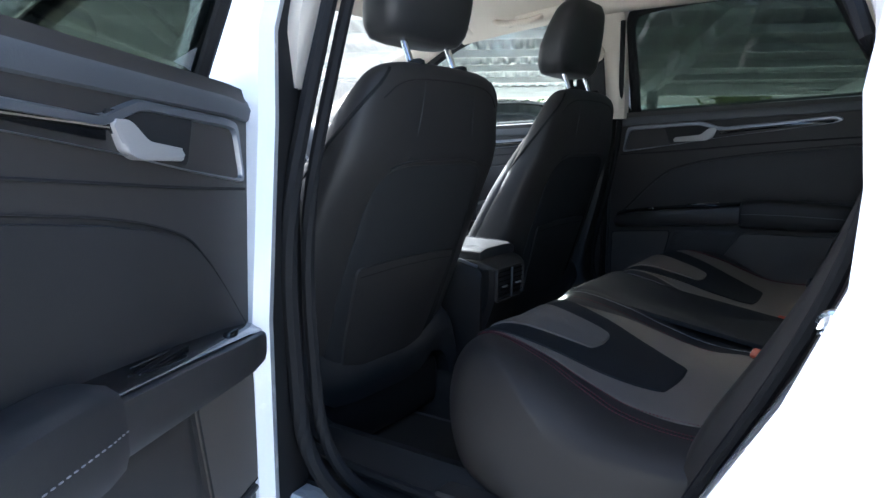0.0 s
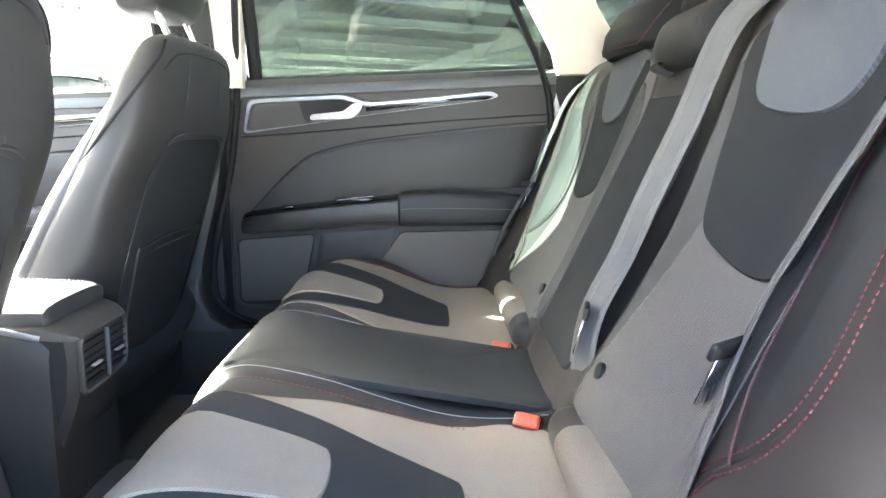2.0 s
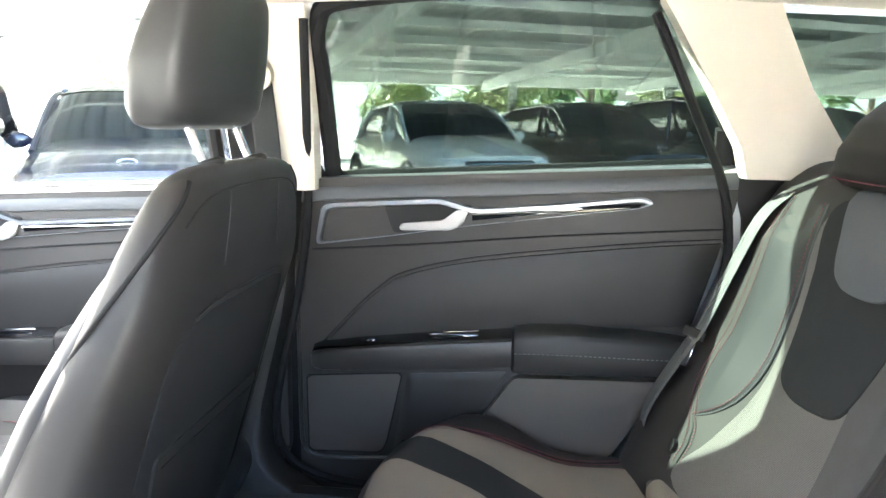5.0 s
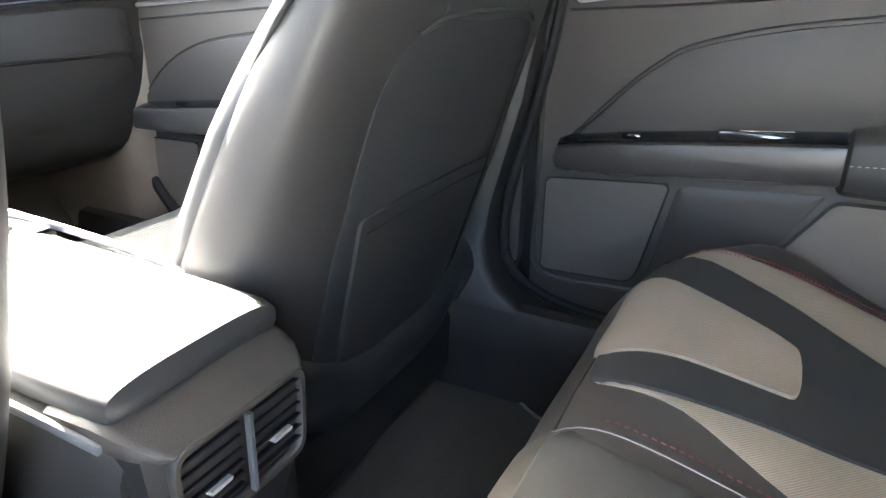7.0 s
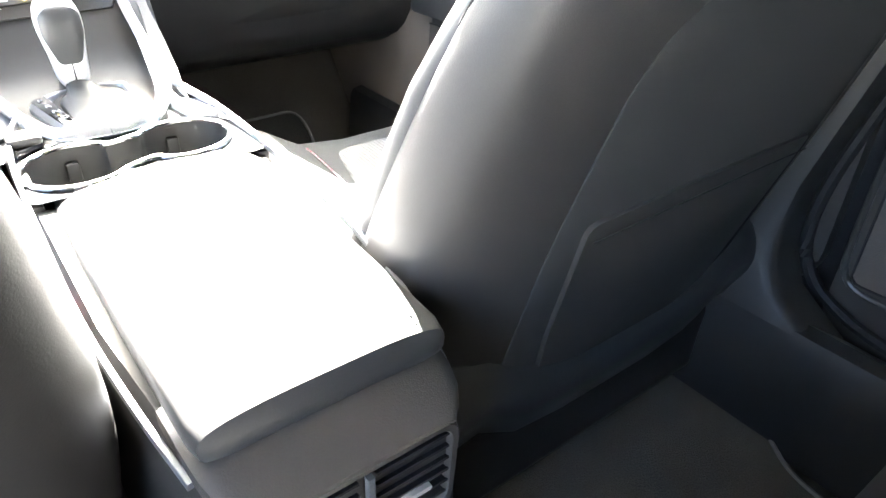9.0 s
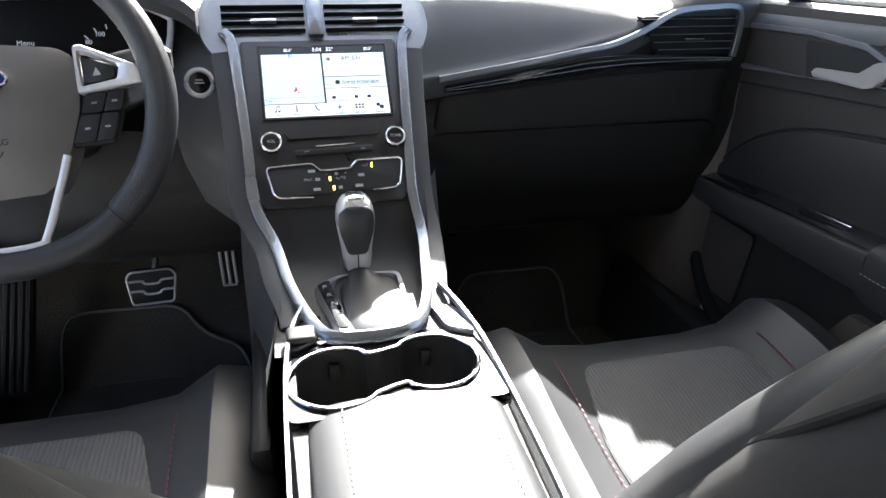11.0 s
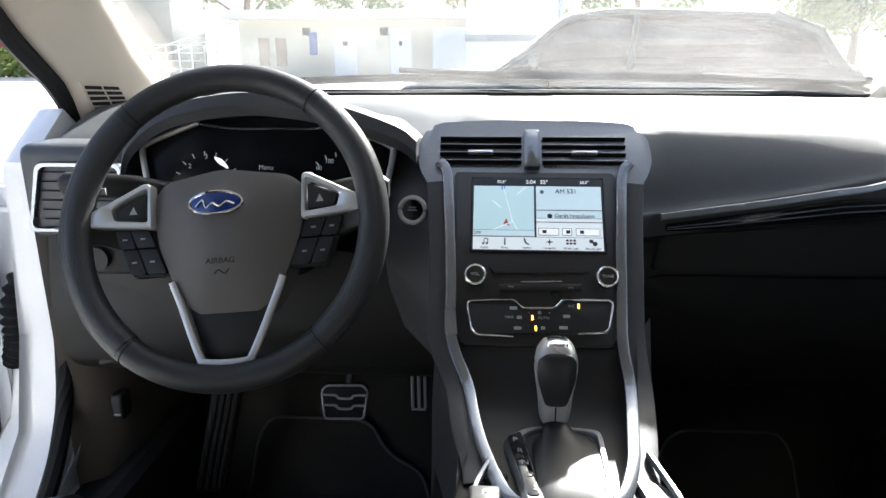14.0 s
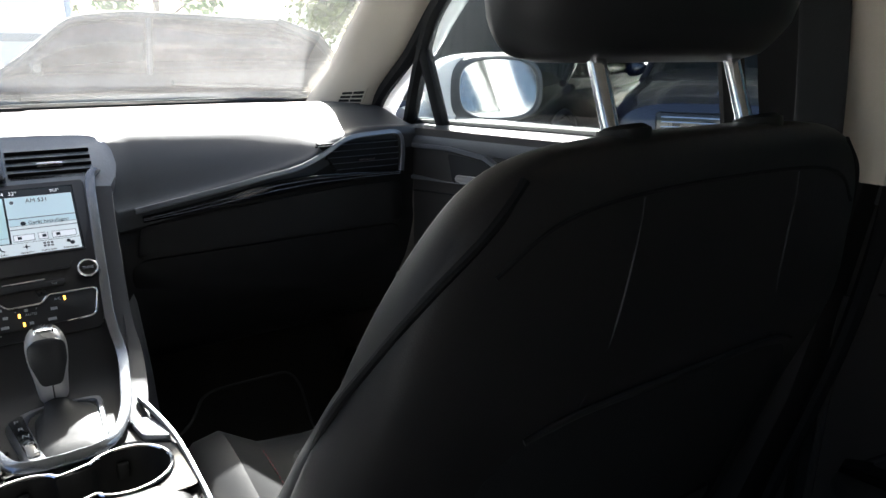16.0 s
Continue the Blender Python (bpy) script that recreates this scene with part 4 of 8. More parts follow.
    zc = lambda x_, y: float(np.interp(y, [p.y for p in pr[8:30]], [p.z for p in pr[8:30]])) - float(np.interp(abs(x_), [0, 0.07, 0.14, 0.19, 0.225], [0.008, 0.008, 0.0, -0.030, -0.024]))
    part("cushion_insert", patch(rounded([(-0.13, 0.06), (0.13, 0.06), (0.14, 0.3), (0.11, 0.43), (-0.11, 0.43), (-0.14, 0.3)], 0.03), lambda u, v, d: Vector((u, v, zc(u, v) + d)), 0.003, 7, 0.004),
         material("ribbed_black_cloth", (0.07, 0.07, 0.07), 0.85, bump=0.6, rib=1.0, rib_axis="X", rib_scale=60), cu, "ribbed cloth centre panel")
    for side in (-1, 1):
        part("cushion_stitching", stitches([Vector((side * 0.148, y, zc(0.148, y) + 0.003)) for y in np.linspace(0.06, 0.44, 20)]), THREAD, cu, "red stitching")
    part("seat_base", rbox((-0.235, 0.03, 0.33), (0.235, 0.46, 0.45), 0.02, 3), PLASTIC, t)
    part("side_cover", rbox((-0.275, -0.02, 0.38), (-0.245, 0.36, 0.50), 0.012, 3), PLASTIC, t)
    for side in (-1, 1):
        part("seat_rail", rbox((side * 0.19 - 0.02, 0.08, 0.30), (side * 0.19 + 0.02, 0.5, 0.335), 0.004), PLASTIC, t)
    part("recliner_cover", plate([(0.10 + 0.075 * math.cos(a), 0.46 + 0.085 * math.sin(a)) for a in np.linspace(0, 6.28, 25)[:-1]], lambda u, v, d: Vector((-0.275 + d, u, v)), 0.03, 0.008, 3), PLASTIC, t)
    return t


front_seat(-0.358, "black leather driver seat with steel headrest posts", 0.002, -0.006, 1.20, -0.032)
front_seat(0.388, "black leather front passenger seat with steel headrest posts")

# ---- rear bench ----
CUSH = [(-0.40, 0.432), (-0.315, 0.436), (-0.266, 0.462), (-0.247, 0.52), (-0.252, 0.575), (-0.278, 0.614), (-0.325, 0.634), (-0.42, 0.615), (-0.50, 0.588), (-0.58, 0.566), (-0.66, 0.562), (-0.74, 0.572), (-0.80, 0.58)]
CUSH_P = spline([(0, y, z) for y, z in CUSH], 72)
TOPY = [p.y for p in CUSH_P[30:]][::-1]
TOPZ = [p.z for p in CUSH_P[30:]][::-1]


def cush_dx(x):
    edge = [0.004, 0.017, 0.020] if x < 0 else [0.003, 0.008, 0.002]
    return float(np.interp(abs(x), [0, 0.09, 0.125, 0.14, 0.20, 0.34, 0.46, 0.54, 0.60], [0.010, 0.010, 0.006, -0.004, 0.0, -0.004] + edge))


def corner(x, y):
    return -0.125 * max(0, (abs(x) - 0.40) / 0.265) ** 2 * min(1, max(0, (y + 0.56) / 0.25))


def cush(x, y, d):
    y0 = y - corner(x, y)
    return Vector((x, y0 + corner(x, y0), float(np.interp(y0, TOPY, TOPZ)) + cush_dx(x) + d))


bench = thing("rear_bench_seat", "black leather rear bench with grey ribbed cloth panels", "rear seat")
cols = []
W = 0.665
xs = sorted(set([round(v, 3) for v in np.linspace(-0.60, 0.60, 49)] + [-0.14, 0.14, -0.13, 0.13]))
rolls = [(W - 0.062 + 0.062 * math.sin(radians(a)), 0.062 * (1 - math.cos(radians(a)))) for a in (12, 26, 40, 52, 64, 74, 84)]
for x in [(-u, d) for u, d in rolls[::-1]] + [(x, 0) for x in xs] + rolls:
    col = []
    for i, p in enumerate(CUSH_P):
        fade = min(1, i / 30)
        back_off = corner(x[0], p.y)
        fy = min(1.0, max(0.0, (p.y + 0.44) / 0.19))
        fz = min(1.0, max(-0.7, (p.z - 0.53) / 0.07))
        col.append(Vector((x[0], p.y + back_off - x[1] * fy, p.z - x[1] * fz + cush_dx(x[0]) * fade)))
    cols.append(col)
part("bench_base", rbox((-0.585, -0.95, 0.29), (0.585, -0.44, 0.43), 0.03, 3), PLASTIC, bench)
mid = Vector((0, -0.56, 0.50))
for f in (0.75, 0.5, 0.25, 0.02):
    cols.insert(0, [p.lerp(Vector((p.x, mid.y, mid.z)), 0.25 / (f + 0.25) if f > 0.1 else 0.92) for p in cols[0]])
    cols.append([p.lerp(Vector((p.x, mid.y, mid.z)), 0.25 / (f + 0.25) if f > 0.1 else 0.92) for p in cols[-1]])
bm = loft(cols, False, False)
bmesh.ops.remove_doubles(bm, verts=bm.verts, dist=1e-5)
cu = part("bench_cushion", bm, BENCH, bench)
for s in (-1, 1):
    wd = 0.0 if s < 0 else 0.035
    whole = spline([(s * x, y, 0) for x, y in ((0.205, -0.30), (0.20, -0.37), (0.165, -0.45), (0.150, -0.54), (0.150, -0.69), (0.36, -0.705), (0.538 + wd, -0.69), (0.534 + wd, -0.55), (0.516 + wd, -0.42), (0.505 + wd, -0.335), (0.44, -0.288), (0.35, -0.284), (0.26, -0.287))], 65, True)
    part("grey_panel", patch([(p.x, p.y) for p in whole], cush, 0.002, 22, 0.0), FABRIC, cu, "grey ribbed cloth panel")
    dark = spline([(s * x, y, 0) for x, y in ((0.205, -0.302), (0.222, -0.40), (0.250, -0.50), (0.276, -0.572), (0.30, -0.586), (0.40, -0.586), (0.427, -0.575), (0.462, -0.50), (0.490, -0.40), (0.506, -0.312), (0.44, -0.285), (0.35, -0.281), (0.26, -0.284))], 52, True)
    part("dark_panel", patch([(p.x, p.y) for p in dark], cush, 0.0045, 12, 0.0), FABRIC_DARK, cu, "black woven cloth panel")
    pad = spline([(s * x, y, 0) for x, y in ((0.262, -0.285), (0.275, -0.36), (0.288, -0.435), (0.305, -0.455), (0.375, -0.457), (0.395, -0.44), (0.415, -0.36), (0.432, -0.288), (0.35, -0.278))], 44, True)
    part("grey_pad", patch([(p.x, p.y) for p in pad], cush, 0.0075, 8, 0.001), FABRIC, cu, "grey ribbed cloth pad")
    part("seam", stitches([cush(s * 0.128, y, 0.002) for y in np.linspace(-0.285, -0.70, 40)], r=0.0006, dash=False), THREAD_GREY, cu, "grey seam")
    part("red_stitching", stitches([cush(s * 0.150, y, 0.003) for y in np.linspace(-0.32, -0.60, 60)], 0.004, 0.003, 0.0007), THREAD, cu, "red stitching")
    inner = lambda y: float(np.interp(y, [-0.70, -0.55, -0.42, -0.33], [0.548, 0.543, 0.525, 0.510])) + wd
    outer = lambda y: float(np.interp(y, [-0.70, -0.57, -0.42, -0.30], [0.602, 0.578, 0.545, 0.512])) + 0.4 * wd
    part("edge_seam", sweep([cush(s * outer(y), y, 0.0004) for y in np.linspace(-0.30, -0.70, 40)], 0.0016, 6), BLACK, cu)
    part("edge_stitching", stitches([cush(s * inner(y), y, 0.002) for y in np.linspace(-0.33, -0.70, 60)], 0.0032, 0.0020, 0.0009), THREAD, cu, "red stitching")
    for off in (-0.006, 0.006):
        part("edge_stitching", stitches([cush(s * (outer(y) + off), y, 0.0018) for y in np.linspace(-0.32, -0.70, 60)], 0.0032, 0.0020, 0.0009), THREAD, cu, "red stitching")
    part("front_seam", sweep([Vector((s * x, -0.282 + corner(x, -0.28), 0.617 + cush_dx(x) * 0.95)) for x in np.linspace(0.14, 0.50, 20)], 0.0012, 6), BLACK, cu)
    # roll at the rear of the cushion
    part("side_roll", rbox((min(s * 0.16, s * 0.58), -0.765, 0.55), (max(s * 0.16, s * 0.58), -0.69, 0.606), 0.026, 5), LEATHER_SOFT, cu)
    part("roll_cloth", rbox((min(s * 0.22, s * 0.50), -0.752, 0.56), (max(s * 0.22, s * 0.50), -0.686, 0.609), 0.024, 5), FABRIC, cu)
part("centre_panel", patch(rounded([(-0.118, -0.285), (0.118, -0.285), (0.118, -0.71), (-0.118, -0.71)], 0.015), cush, 0.004, 6, 0.004), FABRIC_DARK, cu, "black centre panel")

RB = [(-0.70, 0.54), (-0.715, 0.58), (-0.738, 0.63), (-0.790, 0.72), (-0.836, 0.81), (-0.866, 0.89), (-0.888, 0.955), (-0.905, 1.01), (-0.918, 1.045), (-0.94, 1.072), (-0.975, 1.082), (-1.02, 1.075), (-1.05, 1.04)]
RB_P = spline([(0, y, z) for y, z in RB], 72)
RBZ = [p.z for p in RB_P[:56]]
RBY = [p.y for p in RB_P[:56]]


def rb_dx(x):
    return float(np.interp(abs(x), [0, 0.10, 0.128, 0.140, 0.17, 0.37, 0.42, 0.46, 0.50, 0.54, 0.56, 0.62, 0.655], [0.012, 0.010, 0.0, -0.006, 0.008, -0.004, -0.002, 0.012, 0.026, 0.034, 0.038, 0.045, 0.035]))


def back(x, z, d):
    y = float(np.interp(z, RBZ, RBY))
    t = min(1.0, max(0.0, (1.09 - z) / 0.12))
    return Vector((x, y + (rb_dx(x) * t + d) * 0.9, z + 0.35 * d))


rb = bench
cols = []
for x, inset in [(-0.685, 0.12), (-0.682, 0.06), (-0.672, 0.02)] + [(x, 0) for x in np.linspace(-0.655, 0.655, 61)] + [(0.672, 0.02), (0.682, 0.06), (0.685, 0.12)]:
    cols.append([Vector((x, p.y + (rb_dx(x) * min(1, max(0, (1.09 - p.z) / 0.12)) if i < 60 else 0) - inset, p.z - inset * 0.15)) for i, p in enumerate(RB_P)])
bk = part("back_cushion", loft(cols, False, False), BENCH, rb)
for s in (-1, 1):
    whole = spline([(s * x, z, 0) for x, z in ((0.150, 0.62), (0.150, 0.75), (0.152, 0.90), (0.160, 1.02), (0.34, 1.045), (0.462, 1.02), (0.444, 0.90), (0.430, 0.78), (0.450, 0.69), (0.470, 0.62), (0.34, 0.605))], 60, True)
    # shade on the backrest is in this cloth's darker colour
    part("grey_panel", patch([(p.x, p.y) for p in whole], back, 0.002, 22), SHADED_CLOTH, bk, "grey ribbed cloth panel")
    strip = spline([(s * x, z, 0) for x, z in ((0.150, 0.63), (0.150, 0.80), (0.153, 0.95), (0.175, 1.0), (0.20, 0.95), (0.215, 0.88), (0.228, 0.84), (0.205, 0.76), (0.18, 0.68), (0.165, 0.63))], 40, True)
    part("plain_strip", patch([(p.x, p.y) for p in strip], back, 0.0035, 9), FABRIC_MID, bk, "plain grey cloth strip")
    shield = spline([(s * x, z, 0) for x, z in ((0.190, 1.03), (0.198, 0.95), (0.212, 0.88), (0.236, 0.825), (0.29, 0.806), (0.36, 0.797), (0.398, 0.806), (0.414, 0.832), (0.427, 0.89), (0.440, 0.95), (0.455, 1.03), (0.36, 1.05))], 56, True)
    part("dark_panel", patch([(p.x, p.y) for p in shield], back, 0.005, 12), FABRIC_DARK, bk, "black woven cloth panel")
    pad = spline([(s * x, z, 0) for x, z in ((0.222, 1.05), (0.228, 0.985), (0.240, 0.958), (0.262, 0.945), (0.30, 0.938), (0.35, 0.936), (0.378, 0.942), (0.396, 0.955), (0.411, 0.985), (0.424, 1.05), (0.33, 1.06))], 40, True)
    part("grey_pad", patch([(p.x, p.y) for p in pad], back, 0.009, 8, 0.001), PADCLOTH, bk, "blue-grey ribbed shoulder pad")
    inner = spline([(0.474, 1.03, 0), (0.455, 0.94, 0), (0.442, 0.86, 0), (0.438, 0.80, 0), (0.448, 0.756, 0), (0.472, 0.725, 0), (0.506, 0.702, 0)], 40)
    outer = spline([(0.506, 0.702, 0), (0.530, 0.724, 0), (0.546, 0.752, 0), (0.550, 0.785, 0), (0.546, 0.84, 0), (0.556, 0.94, 0), (0.572, 1.03, 0)], 40)
    rim = [(s * p.x, p.y) for p in inner[::2]] + [(s * p.x, p.y) for p in outer[2::2]]
    part("bolster_pad", patch(rim, back, 0.002, 10, 0.004), LEATHER, bk, "black leather bolster pad")
    part("pad_piping", sweep([back(s * p.x, p.y, 0.002) for p in inner], 0.0016, 6), SEAM_GREY, bk)
    part("pad_stitching", stitches([back(s * (p.x + 0.007), p.y, 0.0042) for p in inner], 0.004, 0.0025, 0.0008), THREAD, bk, "red stitching")
    tail = [(p.x, p.y) for p in outer[::-1]] + [(0.490, 0.690), (0.478, 0.668), (0.474, 0.640)]
    part("bolster_seam", sweep([back(s * u, v, 0.0015) for u, v in tail], 0.0018, 6), BLACK, bk)
    for off in (-0.007, 0.007):
        part("red_stitching", stitches([back(s * (u + off), v - 0.3 * off, 0.0036) for u, v in tail], 0.0032, 0.0020, 0.0009), THREAD, bk, "red stitching")
    part("split_gap", sweep([back(s * 0.139, z, -0.001) for z in np.linspace(0.58, 1.06, 24)], 0.003, 6), BLACK, bk)
    part("isofix_button", sweep([back(s * 0.20, 0.655, 0.0), back(s * 0.20, 0.655, 0.006)], 0.010, 16), PLASTIC, bk)
    part("isofix_button", sweep([back(s * 0.50, 0.655, 0.0), back(s * 0.50, 0.655, 0.006)], 0.010, 16), PLASTIC, bk)
part("armrest_flap", patch(rounded([(-0.112, 0.62), (0.112, 0.62), (0.116, 0.97), (-0.116, 0.97)], 0.02), back, 0.004, 7, 0.003), FABRIC_DARK, bk, "black folding armrest")
ah = [(-0.104, 0.55), (-0.098, 0.80), (-0.086, 0.94), (-0.06, 1.0), (0.05, 1.0), (0.076, 0.94), (0.088, 0.80), (0.094, 0.55)]
part("armrest_head", loft([oval(back(x, 1.042, 0.002), (0, 0.94, 0.34), (0, -0.34, 0.94), 0.038 * k, 0.040 * k, 28, 2.6) for x, k in ah]), HEADREST, bk, "padded black armrest head")
part("pull_strap", sweep(spline([back(0.052, 1.010, 0.020), back(0.040, 1.002, 0.034), back(0.018, 0.994, 0.034), back(0.0, 0.990, 0.016)], 14), 0, 8, flat=(0.014, 0.002), up=(0, 0.5, 0.86)), FABRIC_DARK, bk, "black fabric pull strap")


def rear_headrest(x, w, z0, z1, y, label):
    t = thing("rear_headrest", label, "headrest", "rear headrests", at=(x, 0, 0))
    rr = [(z0, y + 0.012, w * 0.86, 0.036), (z0 + 0.012, y + 0.012, w * 0.96, 0.050), (z0 + 0.045, y - 0.002, w, 0.058), (z0 + 0.08, y - 0.02, w * 0.97, 0.056), (z1 - 0.02, y - 0.035, w * 0.9, 0.044), (z1 - 0.004, y - 0.042, w * 0.78, 0.028), (z1, y - 0.045, w * 0.5, 0.01)]
    zs = [r[0] for r in rr]
    pad = part("pad", loft([oval((0, float(np.interp(z, zs, [r[1] for r in rr])), z), (1, 0, 0), (0, 1, 0), float(np.interp(z, zs, [r[2] for r in rr])), float(np.interp(z, zs, [r[3] for r in rr])), 48, 2.6)
                            for z in np.linspace(z0, z1, 26)]), HEADREST, t)
    for s in (-1, 1):
        part("post", sweep([(s * 0.06, y - 0.02, z0 - 0.05), (s * 0.06, y - 0.015, z0 + 0.02)], 0.006, 10), CHROME, t)
    if w > 0.13:
        at = lambda z, k: float(np.interp(z, zs, [r[k] for r in rr]))
        line = []
        for a in np.linspace(radians(4), radians(176), 70):
            z = z0 + 0.009 + 0.085 * max(0.0, (abs(math.cos(a)) - 0.80) / 0.2) ** 2
            c, sn = math.cos(a), math.sin(a)
            q = (abs(c) ** 2.6 + abs(sn) ** 2.6) ** (-1 / 2.6)
            line.append(Vector((c * q * (at(z, 2) + 0.0006), at(z, 1) + sn * q * (at(z, 3) + 0.0006), z)))
        part("lower_stitching", stitches(line, 0.0040, 0.0010, 0.0012), THREAD, pad, "red stitching")
    else:
        zl = np.linspace(z0 + 0.012, z1 - 0.02, 16)
        part("front_seam", sweep([(0.010, float(np.interp(z, zs, [r[1] + r[3] for r in rr])) + 0.0004, z) for z in zl], 0.0011, 6), BLACK, pad)
    return t


rear_headrest(-0.347, 0.135, 1.056, 1.185, -0.945, "black leather outer rear headrest with red stitching")
rear_headrest(0.365, 0.135, 1.060, 1.185, -0.945, "black leather outer rear headrest with red stitching")
rear_headrest(-0.03, 0.125, 1.078, 1.19, -0.955, "black leather middle rear headrest on its posts")


def belt(label, pts, tongue, tdir, up=(0.0, 0.85, 0.45), group="rear seat belts"):
    t = thing("seat_belt", label, "seat belt", group)
    path = spline(pts, 40)
    part("webbing", sweep(path, 0, 8, flat=(0.046, 0.0022), up=up), BELT, t)
    for off in (-0.013, 0.013):
        line = []
        for i, p in enumerate(path):
            d = (path[min(i + 1, len(path) - 1)] - path[max(i - 1, 0)]).normalized()
            w = d.cross(Vector(up)).normalized()
            line.append(p + w * off + w.cross(d).normalized() * 0.0008)
        part("woven_rib", sweep(line, 0, 8, flat=(0.006, 0.0016), up=up), BELT, t)
    p, q = Vector(tongue), Vector(tdir)
    m = Matrix.Translation(p) @ q.to_track_quat("-Z", "Y").to_matrix().to_4x4()
    part("tongue", rbox((-0.024, -0.0035, -0.007), (0.024, 0.0035, 0.009), 0.003, 3, m), PLASTIC, t, "black belt tongue")
    part("tongue_blade", rbox((-0.011, -0.0015, -0.055), (0.011, 0.0015, -0.008), 0.001, 1, m), CHROME, t, "steel tongue blade")
    return t


belt("grey centre seat belt across the backrest", [(-0.160, -0.985, 1.092), (-0.156, -0.935, 1.084), back(-0.150, 1.03, 0.030), back(-0.130, 0.925, 0.032), back(-0.120, 0.845, 0.032), back(-0.122, 0.765, 0.030), back(-0.126, 0.690, 0.026), (-0.125, -0.735, 0.60)], back(-0.128, 0.694, 0.036), (0.05, 0.22, -0.9), (-0.38, 0.80, 0.42))
belt("grey outer seat belt beside the open door", [(-0.565, -0.93, 1.06), back(-0.520, 1.0, 0.014), back(-0.450, 0.894, 0.014), back(-0.426, 0.836, 0.016), back(-0.416, 0.795, 0.016), back(-0.420, 0.752, 0.014), back(-0.432, 0.715, 0.010), back(-0.455, 0.680, 0.006), back(-0.490, 0.63, 0.002)], back(-0.421, 0.748, 0.022), (0.30, 0.2, -0.9), (0.42, 0.80, 0.42))
belt("grey outer seat belt beside the closed door", [(0.60, -0.93, 1.06), back(0.60, 1.0, 0.012), back(0.60, 0.90, 0.016), back(0.602, 0.81, 0.018), back(0.61, 0.78, 0.018), back(0.62, 0.66, 0.01), (0.63, -0.70, 0.56)], back(0.603, 0.795, 0.022), (-0.15, 0.3, -0.9))


def buckle(x, y, z, yaw, lean, label):
    t = thing("belt_buckle", label, "belt buckle", "belt buckles", at=(x, y, z))
    t.rotation_euler = (radians(lean), 0, radians(yaw))
    part("housing", rbox((-0.020, -0.013, -0.05), (0.020, 0.013, 0.020), 0.007, 3), PLASTIC, t)
    part("release_button", rbox((-0.0165, -0.0095, 0.012), (0.0165, 0.0095, 0.026), 0.004, 3), ORANGE, t, "red-orange release button")
    part("stalk", rbox((-0.012, -0.004, -0.12), (0.012, 0.004, -0.045), 0.003), PLASTIC, t)


buckle(-0.128, -0.678, 0.556, 62, -48, "black belt buckle with red release button")
buckle(0.172, -0.676, 0.552, 62, -48, "black belt buckle with red release button")
buckle(-0.106, 0.20, 0.628, 0, 10, "black front belt buckle with red release button")

# front belt on the right pillar
t = thing("front_seat_belt", "black front seat belt on the beige pillar", "seat belt")
part("webbing", sweep(spline([(0.618, -0.045, 1.205), (0.63, -0.05, 1.10), (0.645, -0.052, 0.95), (0.662, -0.05, 0.90)], 30), 0, 8, flat=(0.046, 0.0022), up=(1, 0, 0)), FABRIC_DARK, t)
part("upper_anchor", sweep([(0.63, -0.045, 1.22), (0.605, -0.045, 1.215)], 0.026, 16), BEIGE, t, "beige belt anchor cover")
t = thing("front_seat_belt", "black front seat belt on the beige pillar", "seat belt")
part("webbing", sweep(spline([(-0.618, -0.045, 1.205), (-0.63, -0.05, 1.10), (-0.645, -0.052, 0.95), (-0.662, -0.05, 0.90)], 30), 0, 8, flat=(0.046, 0.0022), up=(1, 0, 0)), FABRIC_DARK, t)
part("upper_anchor", sweep([(-0.63, -0.045, 1.22), (-0.605, -0.045, 1.215)], 0.026, 16), BEIGE, t, "beige belt anchor cover")
# striker on the rear quarter
t = thing("door_striker", "steel door striker on the white body", "door striker")
part("striker_plate", rbox((-0.775, -0.862, 0.755), (-0.71, -0.846, 0.805), 0.004), CHROME, t)
part("striker_loop", sweep(spline([(-0.755, -0.85, 0.77), (-0.755, -0.815, 0.772), (-0.755, -0.808, 0.782), (-0.755, -0.815, 0.792), (-0.755, -0.85, 0.795)], 16), 0.005, 8), CHROME, t)
# grab handle over the far front door
t = thing("grab_handle", "beige roof grab handle over the front door", "grab handle")
part("grip", sweep(spline([(0.555, 0.28, 1.342), (0.535, 0.255, 1.325), (0.53, 0.19, 1.318), (0.535, 0.125, 1.325), (0.555, 0.10, 1.342)], 24), 0.010, 10), BEIGE, t)

# ---- dashboard ----
dash = thing("dashboard", "grey-black padded dashboard with silver trims", "dashboard")
STN = [-0.70, -0.62, -0.54, -0.46, -0.36, -0.26, -0.18, -0.14, -0.10, 0.0, 0.10, 0.14, 0.18, 0.26, 0.36, 0.46, 0.52, 0.58, 0.64, 0.70]


def trim_z(x):
    return float(np.interp(x, [0.14, 0.30, 0.44, 0.50, 0.54, 0.60, 0.70], [0.888, 0.912, 0.936, 0.960, 0.982, 0.988, 0.984]))


